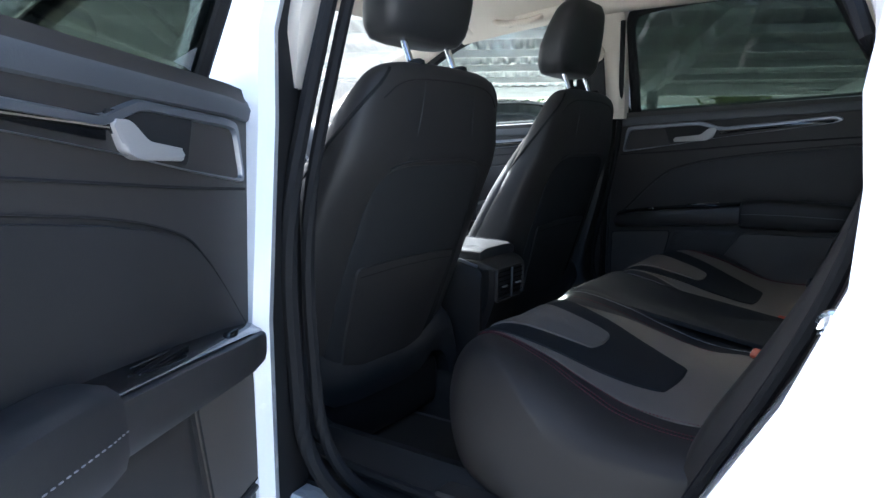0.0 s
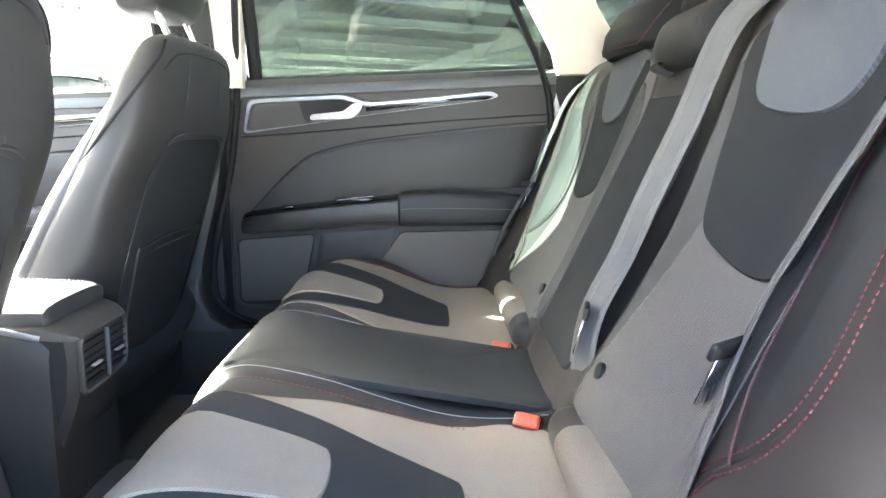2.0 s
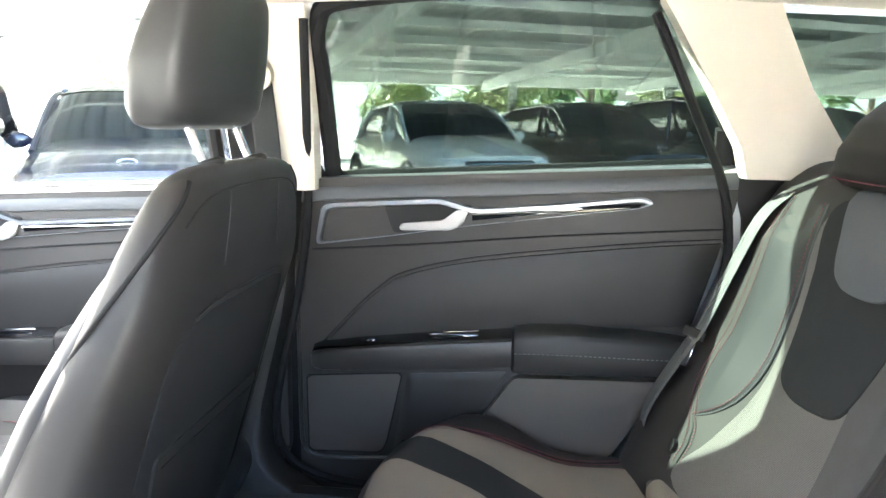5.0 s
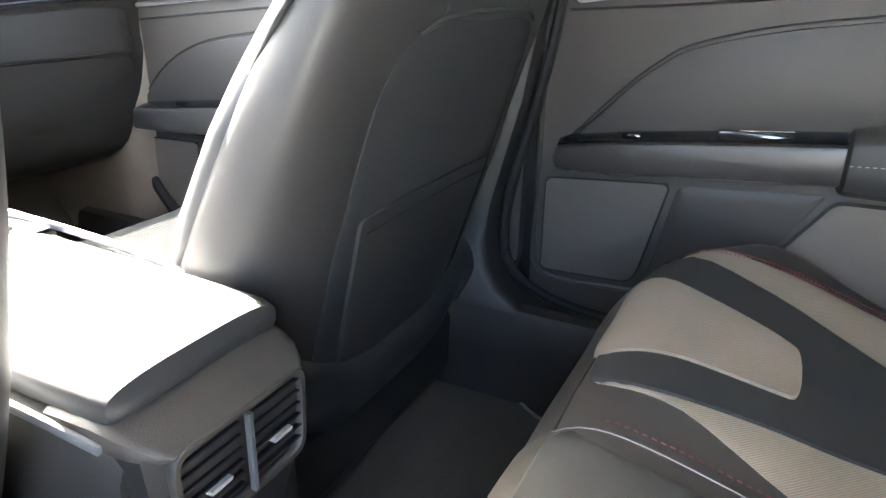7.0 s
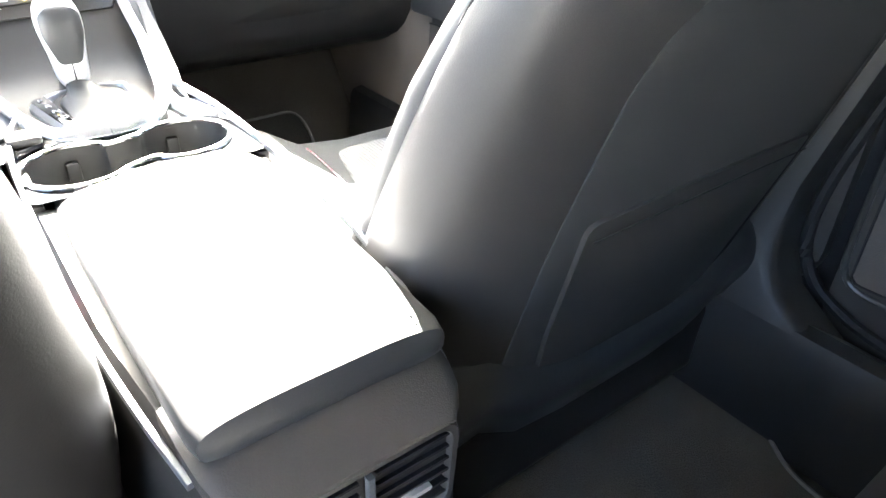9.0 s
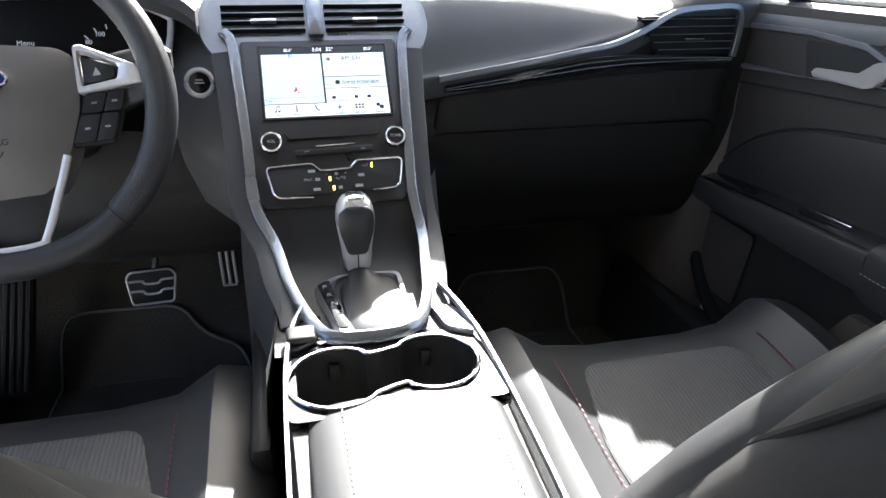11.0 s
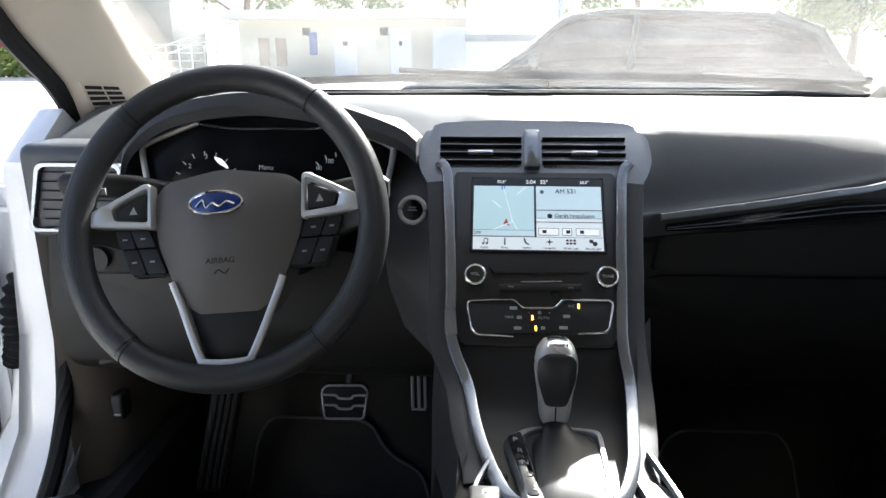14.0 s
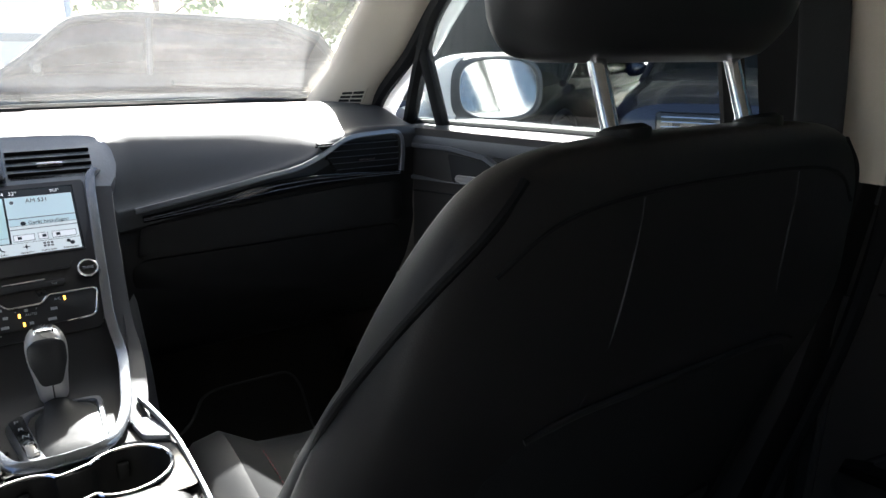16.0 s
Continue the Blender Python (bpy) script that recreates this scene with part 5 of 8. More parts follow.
secs = []
for x in STN:
    e = 1 - 0.10 * (abs(x) / 0.7) ** 3
    if x >= 0.14:
        tz = trim_z(x)
        pr = [(1.33 * e, 1.01), (1.18 * e, 1.026), (1.02, 1.030), (0.92, 1.022), (0.85, 1.006), (0.805, tz + 0.6 * (1.006 - tz)), (0.775, tz + 0.012), (0.764, tz), (0.770, tz - 0.03), (0.775, 0.85), (0.775, 0.80), (0.79, 0.70), (0.83, 0.61), (0.95, 0.57), (1.15, 0.57)]
    elif x > -0.14:
        pr = [(1.33, 1.01), (1.18, 1.026), (1.02, 1.030), (0.92, 1.026), (0.85, 1.020), (0.815, 1.012), (0.80, 1.0), (0.775, 0.96), (0.75, 0.92), (0.72, 0.87), (0.69, 0.83), (0.65, 0.76), (0.63, 0.66), (0.75, 0.57), (1.15, 0.57)]
    elif -0.5 < x < -0.2:
        pr = [(1.33 * e, 1.01), (1.18 * e, 1.026), (1.02, 1.030), (0.95, 1.010), (0.90, 0.985), (0.87, 0.97), (0.86, 0.95), (0.85, 0.92), (0.83, 0.88), (0.775, 0.835), (0.745, 0.79), (0.74, 0.72), (0.77, 0.645), (0.88, 0.60), (1.15, 0.60)]
    else:
        pr = [(1.33 * e, 1.01), (1.18 * e, 1.026), (1.02, 1.030), (0.92, 1.018), (0.86, 1.000), (0.82, 0.985), (0.795, 0.965), (0.775, 0.93), (0.765, 0.89), (0.755, 0.84), (0.745, 0.79), (0.74, 0.72), (0.77, 0.645), (0.88, 0.60), (1.15, 0.60)]
    secs.append([Vector((x, p.y, p.z)) for p in spline([(0, y, z) for y, z in pr], 56)])
CUT = round(len(secs[0]) * 0.58)
part("dash_pad", loft([r[:CUT] for r in secs], False, False), DASHMAT, dash, "grained grey-black dash skin", sharp=60)
part("dash_lower", loft([r[CUT - 1:] for r in secs], False, False), PLASTIC, dash, "black lower dashboard", sharp=60)
part("speaker_slot", rbox((-0.07, 1.12, 1.026), (0.05, 1.15, 1.034), 0.004), BLACK, dash)
part("slot_rim", sweep(spline([(-0.16, 1.13, 1.0325), (-0.08, 1.115, 1.034), (0.06, 1.115, 1.034), (0.14, 1.13, 1.0325)], 16), 0.0015, 6), BLACK, dash)
# passenger trim
pth = spline([(x, 0.757, trim_z(x)) for x in (0.165, 0.22, 0.30, 0.38, 0.44, 0.49, 0.54, 0.60, 0.645)] + [(0.658, 0.762, 0.955), (0.655, 0.762, 0.912)], 60)
part("silver_strip", sweep(pth, 0, 8, flat=(0.0095, 0.010), up=(0, -1, 0.3)), SILVER, dash, "satin silver trim strip")
GLS = [(0.175, 0.880, 0.872), (0.24, 0.890, 0.876), (0.32, 0.903, 0.884), (0.40, 0.916, 0.892), (0.47, 0.920, 0.898), (0.56, 0.917, 0.903), (0.65, 0.913, 0.905)]
part("gloss_strip", loft([[Vector((x, y, z)) for y, z in ((0.790, a), (0.757, a), (0.755, (a + b) / 2), (0.757, b), (0.790, b))] for x, a, b in GLS]), PIANO, dash, "gloss black strip")
for k in (0.28, 0.62):
    part("strip_line", sweep([(x, 0.7545, a + (b - a) * k) for x, a, b in GLS], 0.0008, 5), SILVER, dash)

VENT_BLACK = material("matt_vent_black", (0.008, 0.008, 0.009), 0.75, spec=0.12, bump=0.05)


def vent(name, to3, u0, u1, v0, v1, slats, parent, tab=True, slant=0.0, edge=True, tl=0.017):
    """An air vent: dark recess, slats and a chrome slider."""
    t = part(name, plate(rounded([(u0 + slant, v0), (u1, v0), (u1, v1), (u0 + slant * 0.2, v1)], 0.006), lambda u, v, d: to3(u, v, -d - 0.004), 0.02, 0), BLACK, parent, "slatted black air vent")
    for i in range(slats):
        v = v0 + (v1 - v0) * (i + 0.5) / slats
        part("slat", loft([[to3(u, v + dv, dd) for dv, dd in ((-0.002, -0.012), (0.0015, 0.002), (0.003, 0.0015), (0.0005, -0.012))] for u in (u0 + slant * (1 - (i + 0.5) / slats), (u0 + u1) / 2, u1)]), VENT_BLACK, t)
        if edge:
            part("slat_edge", sweep([to3(u0 + slant * (1 - (i + 0.5) / slats), v + 0.0025, 0.0022), to3(u1, v + 0.0025, 0.0022)], 0.0006, 5), SILVER, t)
    if tab:
        um, vm = (u0 + u1) / 2 + slant * 0.3, v0 + (v1 - v0) * 0.42
        part("slider", plate(rounded([(um - tl, vm - 0.0018), (um + tl, vm - 0.0018), (um + tl, vm + 0.0016), (um - tl, vm + 0.0016)], 0.0012), lambda u, v, d: to3(u, v, 0.006 - d), 0.006, 0.001), CHROME if edge else HANDLE, t, "chrome vent slider")
    return t


vent("side_vent", lambda u, v, d: Vector((u, 0.757 - d, v)), 0.475, 0.648, 0.918, 0.975, 5, dash, True, 0.045)
vent("side_vent", lambda u, v, d: Vector((u, 0.745 - d, v)), -0.690, -0.575, 0.872, 0.952, 6, dash, True, 0.0, False, 0.010)
fr = rounded([(-0.714, 0.862), (-0.566, 0.862), (-0.566, 0.962), (-0.690, 0.962)], 0.012)
fi = rounded([(-0.706, 0.869), (-0.574, 0.869), (-0.574, 0.954), (-0.682, 0.954)], 0.010)
part("vent_frame", frame_plate(fr, fi, lambda u, v, d: Vector((u, 0.742 + d, v)), 0.012, 0.004), STEELGREY, dash, "satin silver vent frame")
part("vent_pod", rbox((-0.722, 0.746, 0.85), (-0.56, 0.83, 0.985), 0.018, 4), DASHMAT, dash)
part("light_switch_panel", rbox((-0.665, 0.738, 0.80), (-0.565, 0.77, 0.853), 0.008, 3), PLASTIC, dash)
part("light_switch", sweep([(-0.615, 0.738, 0.827), (-0.615, 0.728, 0.827)], 0.017, 20), PLASTIC, dash)
for z in (0.815, 0.84):
    part("switch_key", rbox((-0.66, 0.734, z - 0.009), (-0.64, 0.742, z + 0.009), 0.002), PLASTIC, dash)
# glovebox lid and lower driver panel
part("glovebox_lid", patch(rounded([(0.15, 0.615), (0.66, 0.615), (0.66, 0.805), (0.15, 0.805)], 0.03), lambda u, v, d: Vector((u, float(np.interp(v, [0.57, 0.61, 0.70, 0.80, 0.85], [0.90, 0.83, 0.79, 0.775, 0.775])) - d, v)), 0.004, 7), PLASTIC, dash, "black glovebox lid")
part("knee_panel", patch(rounded([(-0.66, 0.615), (-0.13, 0.615), (-0.125, 0.80), (-0.25, 0.84), (-0.66, 0.85)], 0.03), lambda u, v, d: Vector((u, float(np.interp(v, [0.60, 0.645, 0.72, 0.79, 0.84], [0.87, 0.77, 0.74, 0.745, 0.755])) - d, v)), 0.006, 10), PLASTIC, dash, "black lower driver panel")
part("lower_passenger_panel", patch(rounded([(0.16, 0.81), (0.66, 0.81), (0.66, 0.892), (0.55, 0.892), (0.40, 0.882), (0.17, 0.862)], 0.01), lambda u, v, d: Vector((u, 0.772 - d, v)), 0.004, 10), PLASTIC, dash, "black padded lower panel")
part("column_cover", loft([oval((-0.367, y, z), (1, 0, 0), (0, 0.3, 1), a, b, 24, 3) for y, z, a, b in ((0.60, 0.905, 0.05, 0.045), (0.68, 0.88, 0.062, 0.055), (0.78, 0.86, 0.075, 0.065))]), PLASTIC, dash)
# instrument hood
hoodc = spline([(-0.558, 0, 0.955), (-0.546, 0, 0.990), (-0.519, 0, 1.017), (-0.478, 0, 1.038), (-0.417, 0, 1.050), (-0.366, 0, 1.053), (-0.30, 0, 1.046), (-0.243, 0, 1.032), (-0.200, 0, 1.017), (-0.176, 0, 1.006), (-0.160, 0, 0.992)], 44)
part("instrument_hood", loft([[Vector((p.x, y, p.z + dz)) for y, dz in ((0.721, -0.026), (0.716, -0.012), (0.722, 0.003), (0.76, 0.004), (0.86, -0.010 - 0.2 * max(0, p.z - 1.02)), (0.97, 1.005 - p.z), (0.97, 0.985 - p.z), (0.80, -0.03), (0.73, -0.016))] for p in hoodc]), FLANK, dash, "curved instrument hood")
DISPLAY = material("dark_display", (0.006, 0.006, 0.007), 0.3, bump=0.0, spec=0.12)
bez = rounded([(-0.535, 0.983), (-0.455, 1.018), (-0.36, 1.026), (-0.27, 1.017), (-0.188, 0.986), (-0.203, 0.920), (-0.22, 0.88), (-0.51, 0.88), (-0.527, 0.92)], 0.012, 5)
cl = part("instrument_panel", plate(bez, lambda u, v, d: Vector((u, 0.741 + 0.20 * (v - 0.95) + d, v)), 0.05, 0.004), DISPLAY, dash, "black instrument display behind glass")
for pts in ([(-0.515, 0.885), (-0.524, 0.920), (-0.533, 0.975), (-0.527, 0.987), (-0.50, 0.999), (-0.455, 1.016)], [(-0.270, 1.014), (-0.235, 1.003), (-0.199, 0.988), (-0.193, 0.978), (-0.203, 0.930), (-0.215, 0.890)]):
    part("cluster_edge", sweep(spline([(u, 0.733 + 0.20 * (v - 0.95), v) for u, v in pts], 24), 0.0042, 8), HANDLE, cl, "bright silver edging")
part("cluster_edge", sweep(spline([(-0.453, 0.744, 1.014), (-0.41, 0.744, 1.008), (-0.36, 0.744, 1.008), (-0.31, 0.744, 1.008), (-0.272, 0.744, 1.012)], 24), 0.0018, 6), CHROME, cl)
WHITE_LED = material("white_dial_light", (0.75, 0.78, 0.80), 0.6, bump=0, emit=0.25)
DIM_LED = material("dim_dial_light", (0.35, 0.37, 0.38), 0.6, bump=0, emit=0.06)
for cx, a0, a1 in ((-0.447, 200, 30), (-0.265, 210, 60)):
    for i in range(9):
        a = radians(a0 + (a1 - a0) * i / 8)
        c, s_ = math.cos(a), math.sin(a)
        part("dial_tick", sweep([(cx + 0.040 * c, 0.7385 + 0.20 * (0.932 + 0.040 * s_ - 0.95), 0.932 + 0.040 * s_), (cx + 0.046 * c, 0.7385 + 0.20 * (0.932 + 0.046 * s_ - 0.95), 0.932 + 0.046 * s_)], 0.0007, 4), DIM_LED, cl)
part("dial_glow", patch([(p.x, p.y) for p in spline([(-0.4365, 0.970, 0), (-0.4265, 0.967, 0), (-0.419, 0.959, 0), (-0.418, 0.955, 0), (-0.4255, 0.9585, 0), (-0.432, 0.963, 0)], 24, True)],
                        lambda u, v, d: Vector((u, 0.739 + 0.20 * (v - 0.95) - d, v)), 0.0008, 3, 0, 0.0), WHITE_LED, cl)
CLM = lambda u, v: Matrix.Translation((u, 0.737 + 0.20 * (v - 0.95), v)) @ Matrix.Rotation(radians(72), 4, "X")
for body_, u, v, sz in (("2", -0.470, 0.958, 0.009), ("3", -0.447, 0.971, 0.009), ("80", -0.293, 0.957, 0.008), ("100", -0.279, 0.966, 0.008), ("60", -0.300, 0.944, 0.008), ("Menu", -0.365, 0.957, 0.009)):
    text("dial_mark", body_, sz, CLM(u, v), DIM_LED, cl)
# start button
LABEL_DIM = material("dim_switch_print", (0.25, 0.25, 0.26), 0.6, bump=0)
st = part("start_button", sweep([(-0.165, 0.745, 0.899), (-0.165, 0.710, 0.908)], 0.0155, 28), PIANO, dash, "black start button with chrome ring")
ringp = [Vector((-0.165, 0.709, 0.908)) + Vector((0.0165 * math.cos(a), 0.0165 * math.sin(a) * 0.24, 0.0165 * math.sin(a) * 0.97)) for a in np.linspace(0, 6.283, 33)[:-1]]
part("button_ring", sweep(ringp, 0.0032, 8, True), HANDLE, st, "chrome ring")
for dz, w in ((0.004, 0.009), (0.0, 0.012), (-0.004, 0.008)):
    part("button_print", rbox((-0.165 - w / 2, 0.7083 + dz * -0.24, 0.908 + dz - 0.0009), (-0.165 + w / 2, 0.7090 + dz * -0.24, 0.908 + dz + 0.0009), 0), LABEL_DIM, st)
part("driver_side_panel", loft([[Vector((x, y, z)) for x, y in ((xa, ya), (xb, yb), (xb, yb + 0.05), (xa, ya + 0.05))] for z, xa, ya, xb, yb in ((0.99, -0.205, 0.79, -0.162, 0.785), (0.955, -0.205, 0.765, -0.159, 0.755), (0.93, -0.205, 0.745, -0.144, 0.735), (0.87, -0.21, 0.73, -0.132, 0.680), (0.80, -0.20, 0.72, -0.126, 0.628), (0.74, -0.18, 0.72, -0.120, 0.602))]), FLANK, dash)

# ---- centre stack ----
NRM = Vector((0, -0.782, 0.623))


def SP(u, z, d=0.0):
    return Vector((u, 0.616 + (z - 0.796) * 0.797, z)) - NRM * d


ANTHRACITE = material("anthracite_silver", (0.27, 0.285, 0.30), 0.38, 0.6, bump=0.05)
stack = thing("centre_stack", "centre stack with screen, vents and climate panel", "centre stack")
hour = [(-0.008 + sx * x, z) for sx, seq in ((-1, 1), (1, -1)) for x, z in ([(0.119, 0.776), (0.121, 0.80), (0.124, 0.874), (0.128, 0.915), (0.133, 0.932), (0.149, 0.953), (0.154, 0.968), (0.151, 0.992), (0.140, 1.006), (0.122, 1.012), (0.06, 1.015)][::seq])]
part("stack_surround", plate(rounded(hour, 0.006, 3), lambda u, v, d: SP(u, v, d - 0.002), 0.05, 0.005, 3), ANTHRACITE, stack, "anthracite silver surround")
bezel = rounded([(-0.112, 0.952), (0.096, 0.952), (0.088, 0.80), (0.083, 0.770), (-0.099, 0.770), (-0.104, 0.80)], 0.006)
part("bezel", plate(bezel, lambda u, v, d: SP(u, v, d - 0.005), 0.02, 0.003), material("black_satin_fascia", (0.014, 0.014, 0.015), 0.3, grain=500, bump=0.05), stack, "black fascia panel")
for u0, u1 in ((-0.132, -0.024), (0.003, 0.112)):
    vent("centre_vent", lambda u, v, d: SP(u, v, -d - 0.006), u0, u1, 0.957, 0.994, 4, stack)
part("vent_divider", plate(rounded([(-0.021, 0.955), (0.000, 0.955), (0.000, 1.0), (-0.021, 1.0)], 0.003), lambda u, v, d: SP(u, v, d - 0.012), 0.014, 0.003), STEELGREY, stack, "satin silver divider")
for s in (-1, 1):
    part("stack_trim", sweep(spline([SP(-0.008 + s * x, z, -0.007) for x, z in ((0.124, 0.962), (0.113, 0.948), (0.108, 0.90), (0.103, 0.83), (0.100, 0.775))] +
                                    [(0.004 + s * 0.092, 0.555, 0.742), (0.006 + s * 0.083, 0.50, 0.722), (0.008 + s * 0.072, 0.45, 0.712), (0.008 + s * 0.055, 0.405, 0.706), (0.008 + s * 0.035, 0.388, 0.704), (0.008 + s * 0.0, 0.384, 0.7035)], 70),
                             0, 8, flat=(0.0135, 0.007), up=(0, -0.8, 0.6)), STEELGREY, stack, "satin silver trim bar")
    part("stack_edge", sweep(spline([SP(-0.008 + s * (x + 0.016), z, -0.001) for x, z in ((0.113, 0.940), (0.108, 0.90), (0.103, 0.83), (0.100, 0.775))] +
                                    [(0.004 + s * 0.106, 0.557, 0.738), (0.006 + s * 0.098, 0.503, 0.716), (0.008 + s * 0.088, 0.46, 0.703), (0.008 + s * 0.084, 0.43, 0.697)], 50),
                             0, 8, flat=(0.024, 0.006), up=(0, -0.8, 0.6)), FLANK, stack, "anthracite outer edge")
SCREEN_M = {n: material("screen_" + n, c, 0.25, bump=0, vary=0.02, emit=e * 0.42) for n, c, e in
            (("dark", (0.02, 0.025, 0.03), 0.090), ("map", (0.56, 0.76, 0.80), 0.162), ("pane", (0.62, 0.78, 0.84), 0.171), ("bar", (0.80, 0.86, 0.88), 0.180), ("line", (0.12, 0.15, 0.17), 0.045),
             ("road", (0.85, 0.92, 0.93), 0.203), ("red", (0.45, 0.08, 0.08), 0.135), ("blue", (0.10, 0.25, 0.55), 0.180), ("text", (0.04, 0.05, 0.06), 0.009), ("white", (0.9, 0.92, 0.95), 0.225))}
scr = part("touch_screen", plate([(-0.088, 0.8635), (0.079, 0.8635), (0.079, 0.9435), (-0.088, 0.9435)], lambda u, v, d: SP(u, v, d - 0.0065), 0.002, 0), SCREEN_M["dark"], stack, "lit touch screen with map and radio panes")


def tile(u0, u1, v0, v1, key, lift, name="screen_tile"):
    return part(name, plate([(u0, v0), (u1, v0), (u1, v1), (u0, v1)], lambda u, v, d: SP(u, v, d - 0.0065 - lift), 0.0003, 0), SCREEN_M[key], scr)


tile(-0.0855, -0.0085, 0.879, 0.9345, "map", 0.0006)
tile(-0.0060, 0.0765, 0.8995, 0.9345, "pane", 0.0006)
tile(-0.0060, 0.0765, 0.879, 0.8990, "bar", 0.0006)
tile(-0.0855, 0.0765, 0.8650, 0.8785, "bar", 0.0006)
tile(-0.0855, -0.0085, 0.879, 0.8860, "line", 0.0008)
tile(-0.0855, -0.0085, 0.8795, 0.8855, "pane", 0.0010)
tile(-0.0060, 0.0765, 0.9075, 0.9083, "line", 0.0010)
tile(-0.0060, 0.0765, 0.8945, 0.8952, "line", 0.0010)
for u0, u1 in ((-0.0035, 0.022), (0.026, 0.038), (0.043, 0.073)):
    tile(u0, u1, 0.8805, 0.8885, "line", 0.0008)
    tile(u0 + 0.0006, u1 - 0.0006, 0.8811, 0.8879, "white", 0.0010)
    tile(u0 + 0.005, u0 + 0.010, 0.8828, 0.8862, "text", 0.0012)
for a, b in (((-0.048, 0.934), (-0.036, 0.895)), ((-0.036, 0.895), (-0.030, 0.886)), ((-0.036, 0.895), (-0.06, 0.886)), ((-0.03, 0.925), (-0.018, 0.934)), ((-0.062, 0.918), (-0.05, 0.910))):
    part("map_road", sweep([SP(*a, -0.0077), SP(*b, -0.0077)], 0.0007, 4), SCREEN_M["road"], scr)
part("map_arrow", plate([(-0.0485, 0.890), (-0.0440, 0.892), (-0.0395, 0.890), (-0.0440, 0.8985)], lambda u, v, d: SP(u, v, d - 0.0078), 0.0003, 0), SCREEN_M["red"], scr)
tile(-0.0500, -0.0455, 0.9305, 0.9345, "blue", 0.0012)
SPM = lambda u, z, l=0.0: Matrix.Translation(SP(u, z, -0.0079 - l)) @ Matrix.Rotation(radians(90 - 38.55), 4, "X")
for body_, u, v, sz, key in (("AM 531", 0.032, 0.9285, 0.0085, "text"), ("Gerät hinzufügen", 0.042, 0.9015, 0.0072, "text"), ("3:04", -0.0125, 0.9388, 0.0075, "white"), ("32°", 0.0045, 0.9388, 0.0075, "white"),
                             ("20,5°", -0.050, 0.9388, 0.0056, "white"), ("20,5°", 0.056, 0.9388, 0.0056, "white"), ("SW", -0.080, 0.8823, 0.0062, "text"), ("Audio", -0.071, 0.8668, 0.0036, "text"), ("Klima", -0.046, 0.8668, 0.0036, "text"),
                             ("Telefon", -0.0185, 0.8668, 0.0036, "text"), ("Navigation", 0.010, 0.8668, 0.0036, "text"), ("Mobile Apps", 0.036, 0.8668, 0.0036, "text"), ("Einstellungen", 0.0635, 0.8668, 0.0036, "text")):
    text("screen_text", body_, sz, SPM(u, v), SCREEN_M[key], scr)


def disc(u, v, r, key, lift=0.0012, n=20):
    return part("screen_icon", plate([(u + r * math.cos(a), v + r * 0.782 * math.sin(a)) for a in np.linspace(0, 6.283, n + 1)[:-1]], lambda p, q, d: SP(p, q, d - 0.0065 - lift), 0.0003, 0), SCREEN_M[key], scr)


disc(0.011, 0.9015, 0.0032, "text")
disc(0.0015, 0.928, 0.0026, "line")
for du, dv in ((0, 0), (0.0045, 0.0)):
    disc(-0.0725 + du, 0.8712, 0.0014, "text")
    part("screen_icon", sweep([SP(-0.0713 + du, 0.8712, -0.008), SP(-0.0713 + du, 0.8762, -0.008)], 0.0004, 4), SCREEN_M["text"], scr)
part("screen_icon", sweep([SP(-0.0713, 0.8762, -0.008), SP(-0.0668, 0.8762, -0.008)], 0.0006, 4), SCREEN_M["text"], scr)
part("screen_icon", sweep([SP(-0.0455, 0.870, -0.008), SP(-0.0455, 0.8768, -0.008)], 0.0009, 6), SCREEN_M["text"], scr)
part("screen_icon", sweep(spline([SP(-0.0215, 0.8765, -0.008), SP(-0.0195, 0.8722, -0.008), SP(-0.0155, 0.8705, -0.008)], 10), 0.0009, 6), SCREEN_M["text"], scr)
part("screen_icon", plate([(0.010 + r * math.cos(a), 0.8735 + 0.782 * r * math.sin(a)) for i, a in enumerate(np.linspace(0, 6.283, 9)[:-1]) for r in ((0.005, 0.0013)[i % 2],)], lambda p, q, d: SP(p, q, d - 0.0077), 0.0003, 0), SCREEN_M["text"], scr)
for i in range(3):
    for j in range(2):
        tile(0.0305 + 0.0045 * i, 0.0335 + 0.0045 * i, 0.8712 + 0.0032 * j, 0.8732 + 0.0032 * j, "text", 0.0012, "screen_icon")
disc(0.0615, 0.8748, 0.0026, "text")
disc(0.0660, 0.8722, 0.0030, "text")
part("screen_frame", sweep([SP(u, v, -0.0065) for u, v in ((-0.0885, 0.863), (0.0795, 0.863), (0.0795, 0.944), (-0.0885, 0.944))], 0.0012, 6, True), PIANO, stack)

LABEL = material("pale_switch_print", (0.30, 0.31, 0.32), 0.6, bump=0)
AMBER = material("amber_indicator", (1.0, 0.45, 0.05), 0.5, bump=0, emit=1.2)
for u, lab in ((-0.0815, "VOL"), (0.0775, "TUNE")):
    k = part("knob", sweep([SP(u, 0.836, 0), SP(u, 0.836, -0.018)], 0.0115, 28), PIANO, stack, "black rotary knob with chrome ring")
    e1, e2 = Vector((1, 0, 0)), Vector((0, 0.623, 0.782))
    part("knob_ring", sweep([SP(u, 0.836, -0.0165) + (e1 * math.cos(a) + e2 * math.sin(a)) * 0.0118 for a in np.linspace(0, 6.283, 29)[:-1]], 0.0019, 8, True), CHROME, k, "chrome ring")
    text("knob_print", lab, 0.0055, Matrix.Translation(SP(u, 0.836, -0.0185)) @ Matrix.Rotation(radians(51.5), 4, "X"), LABEL, k)
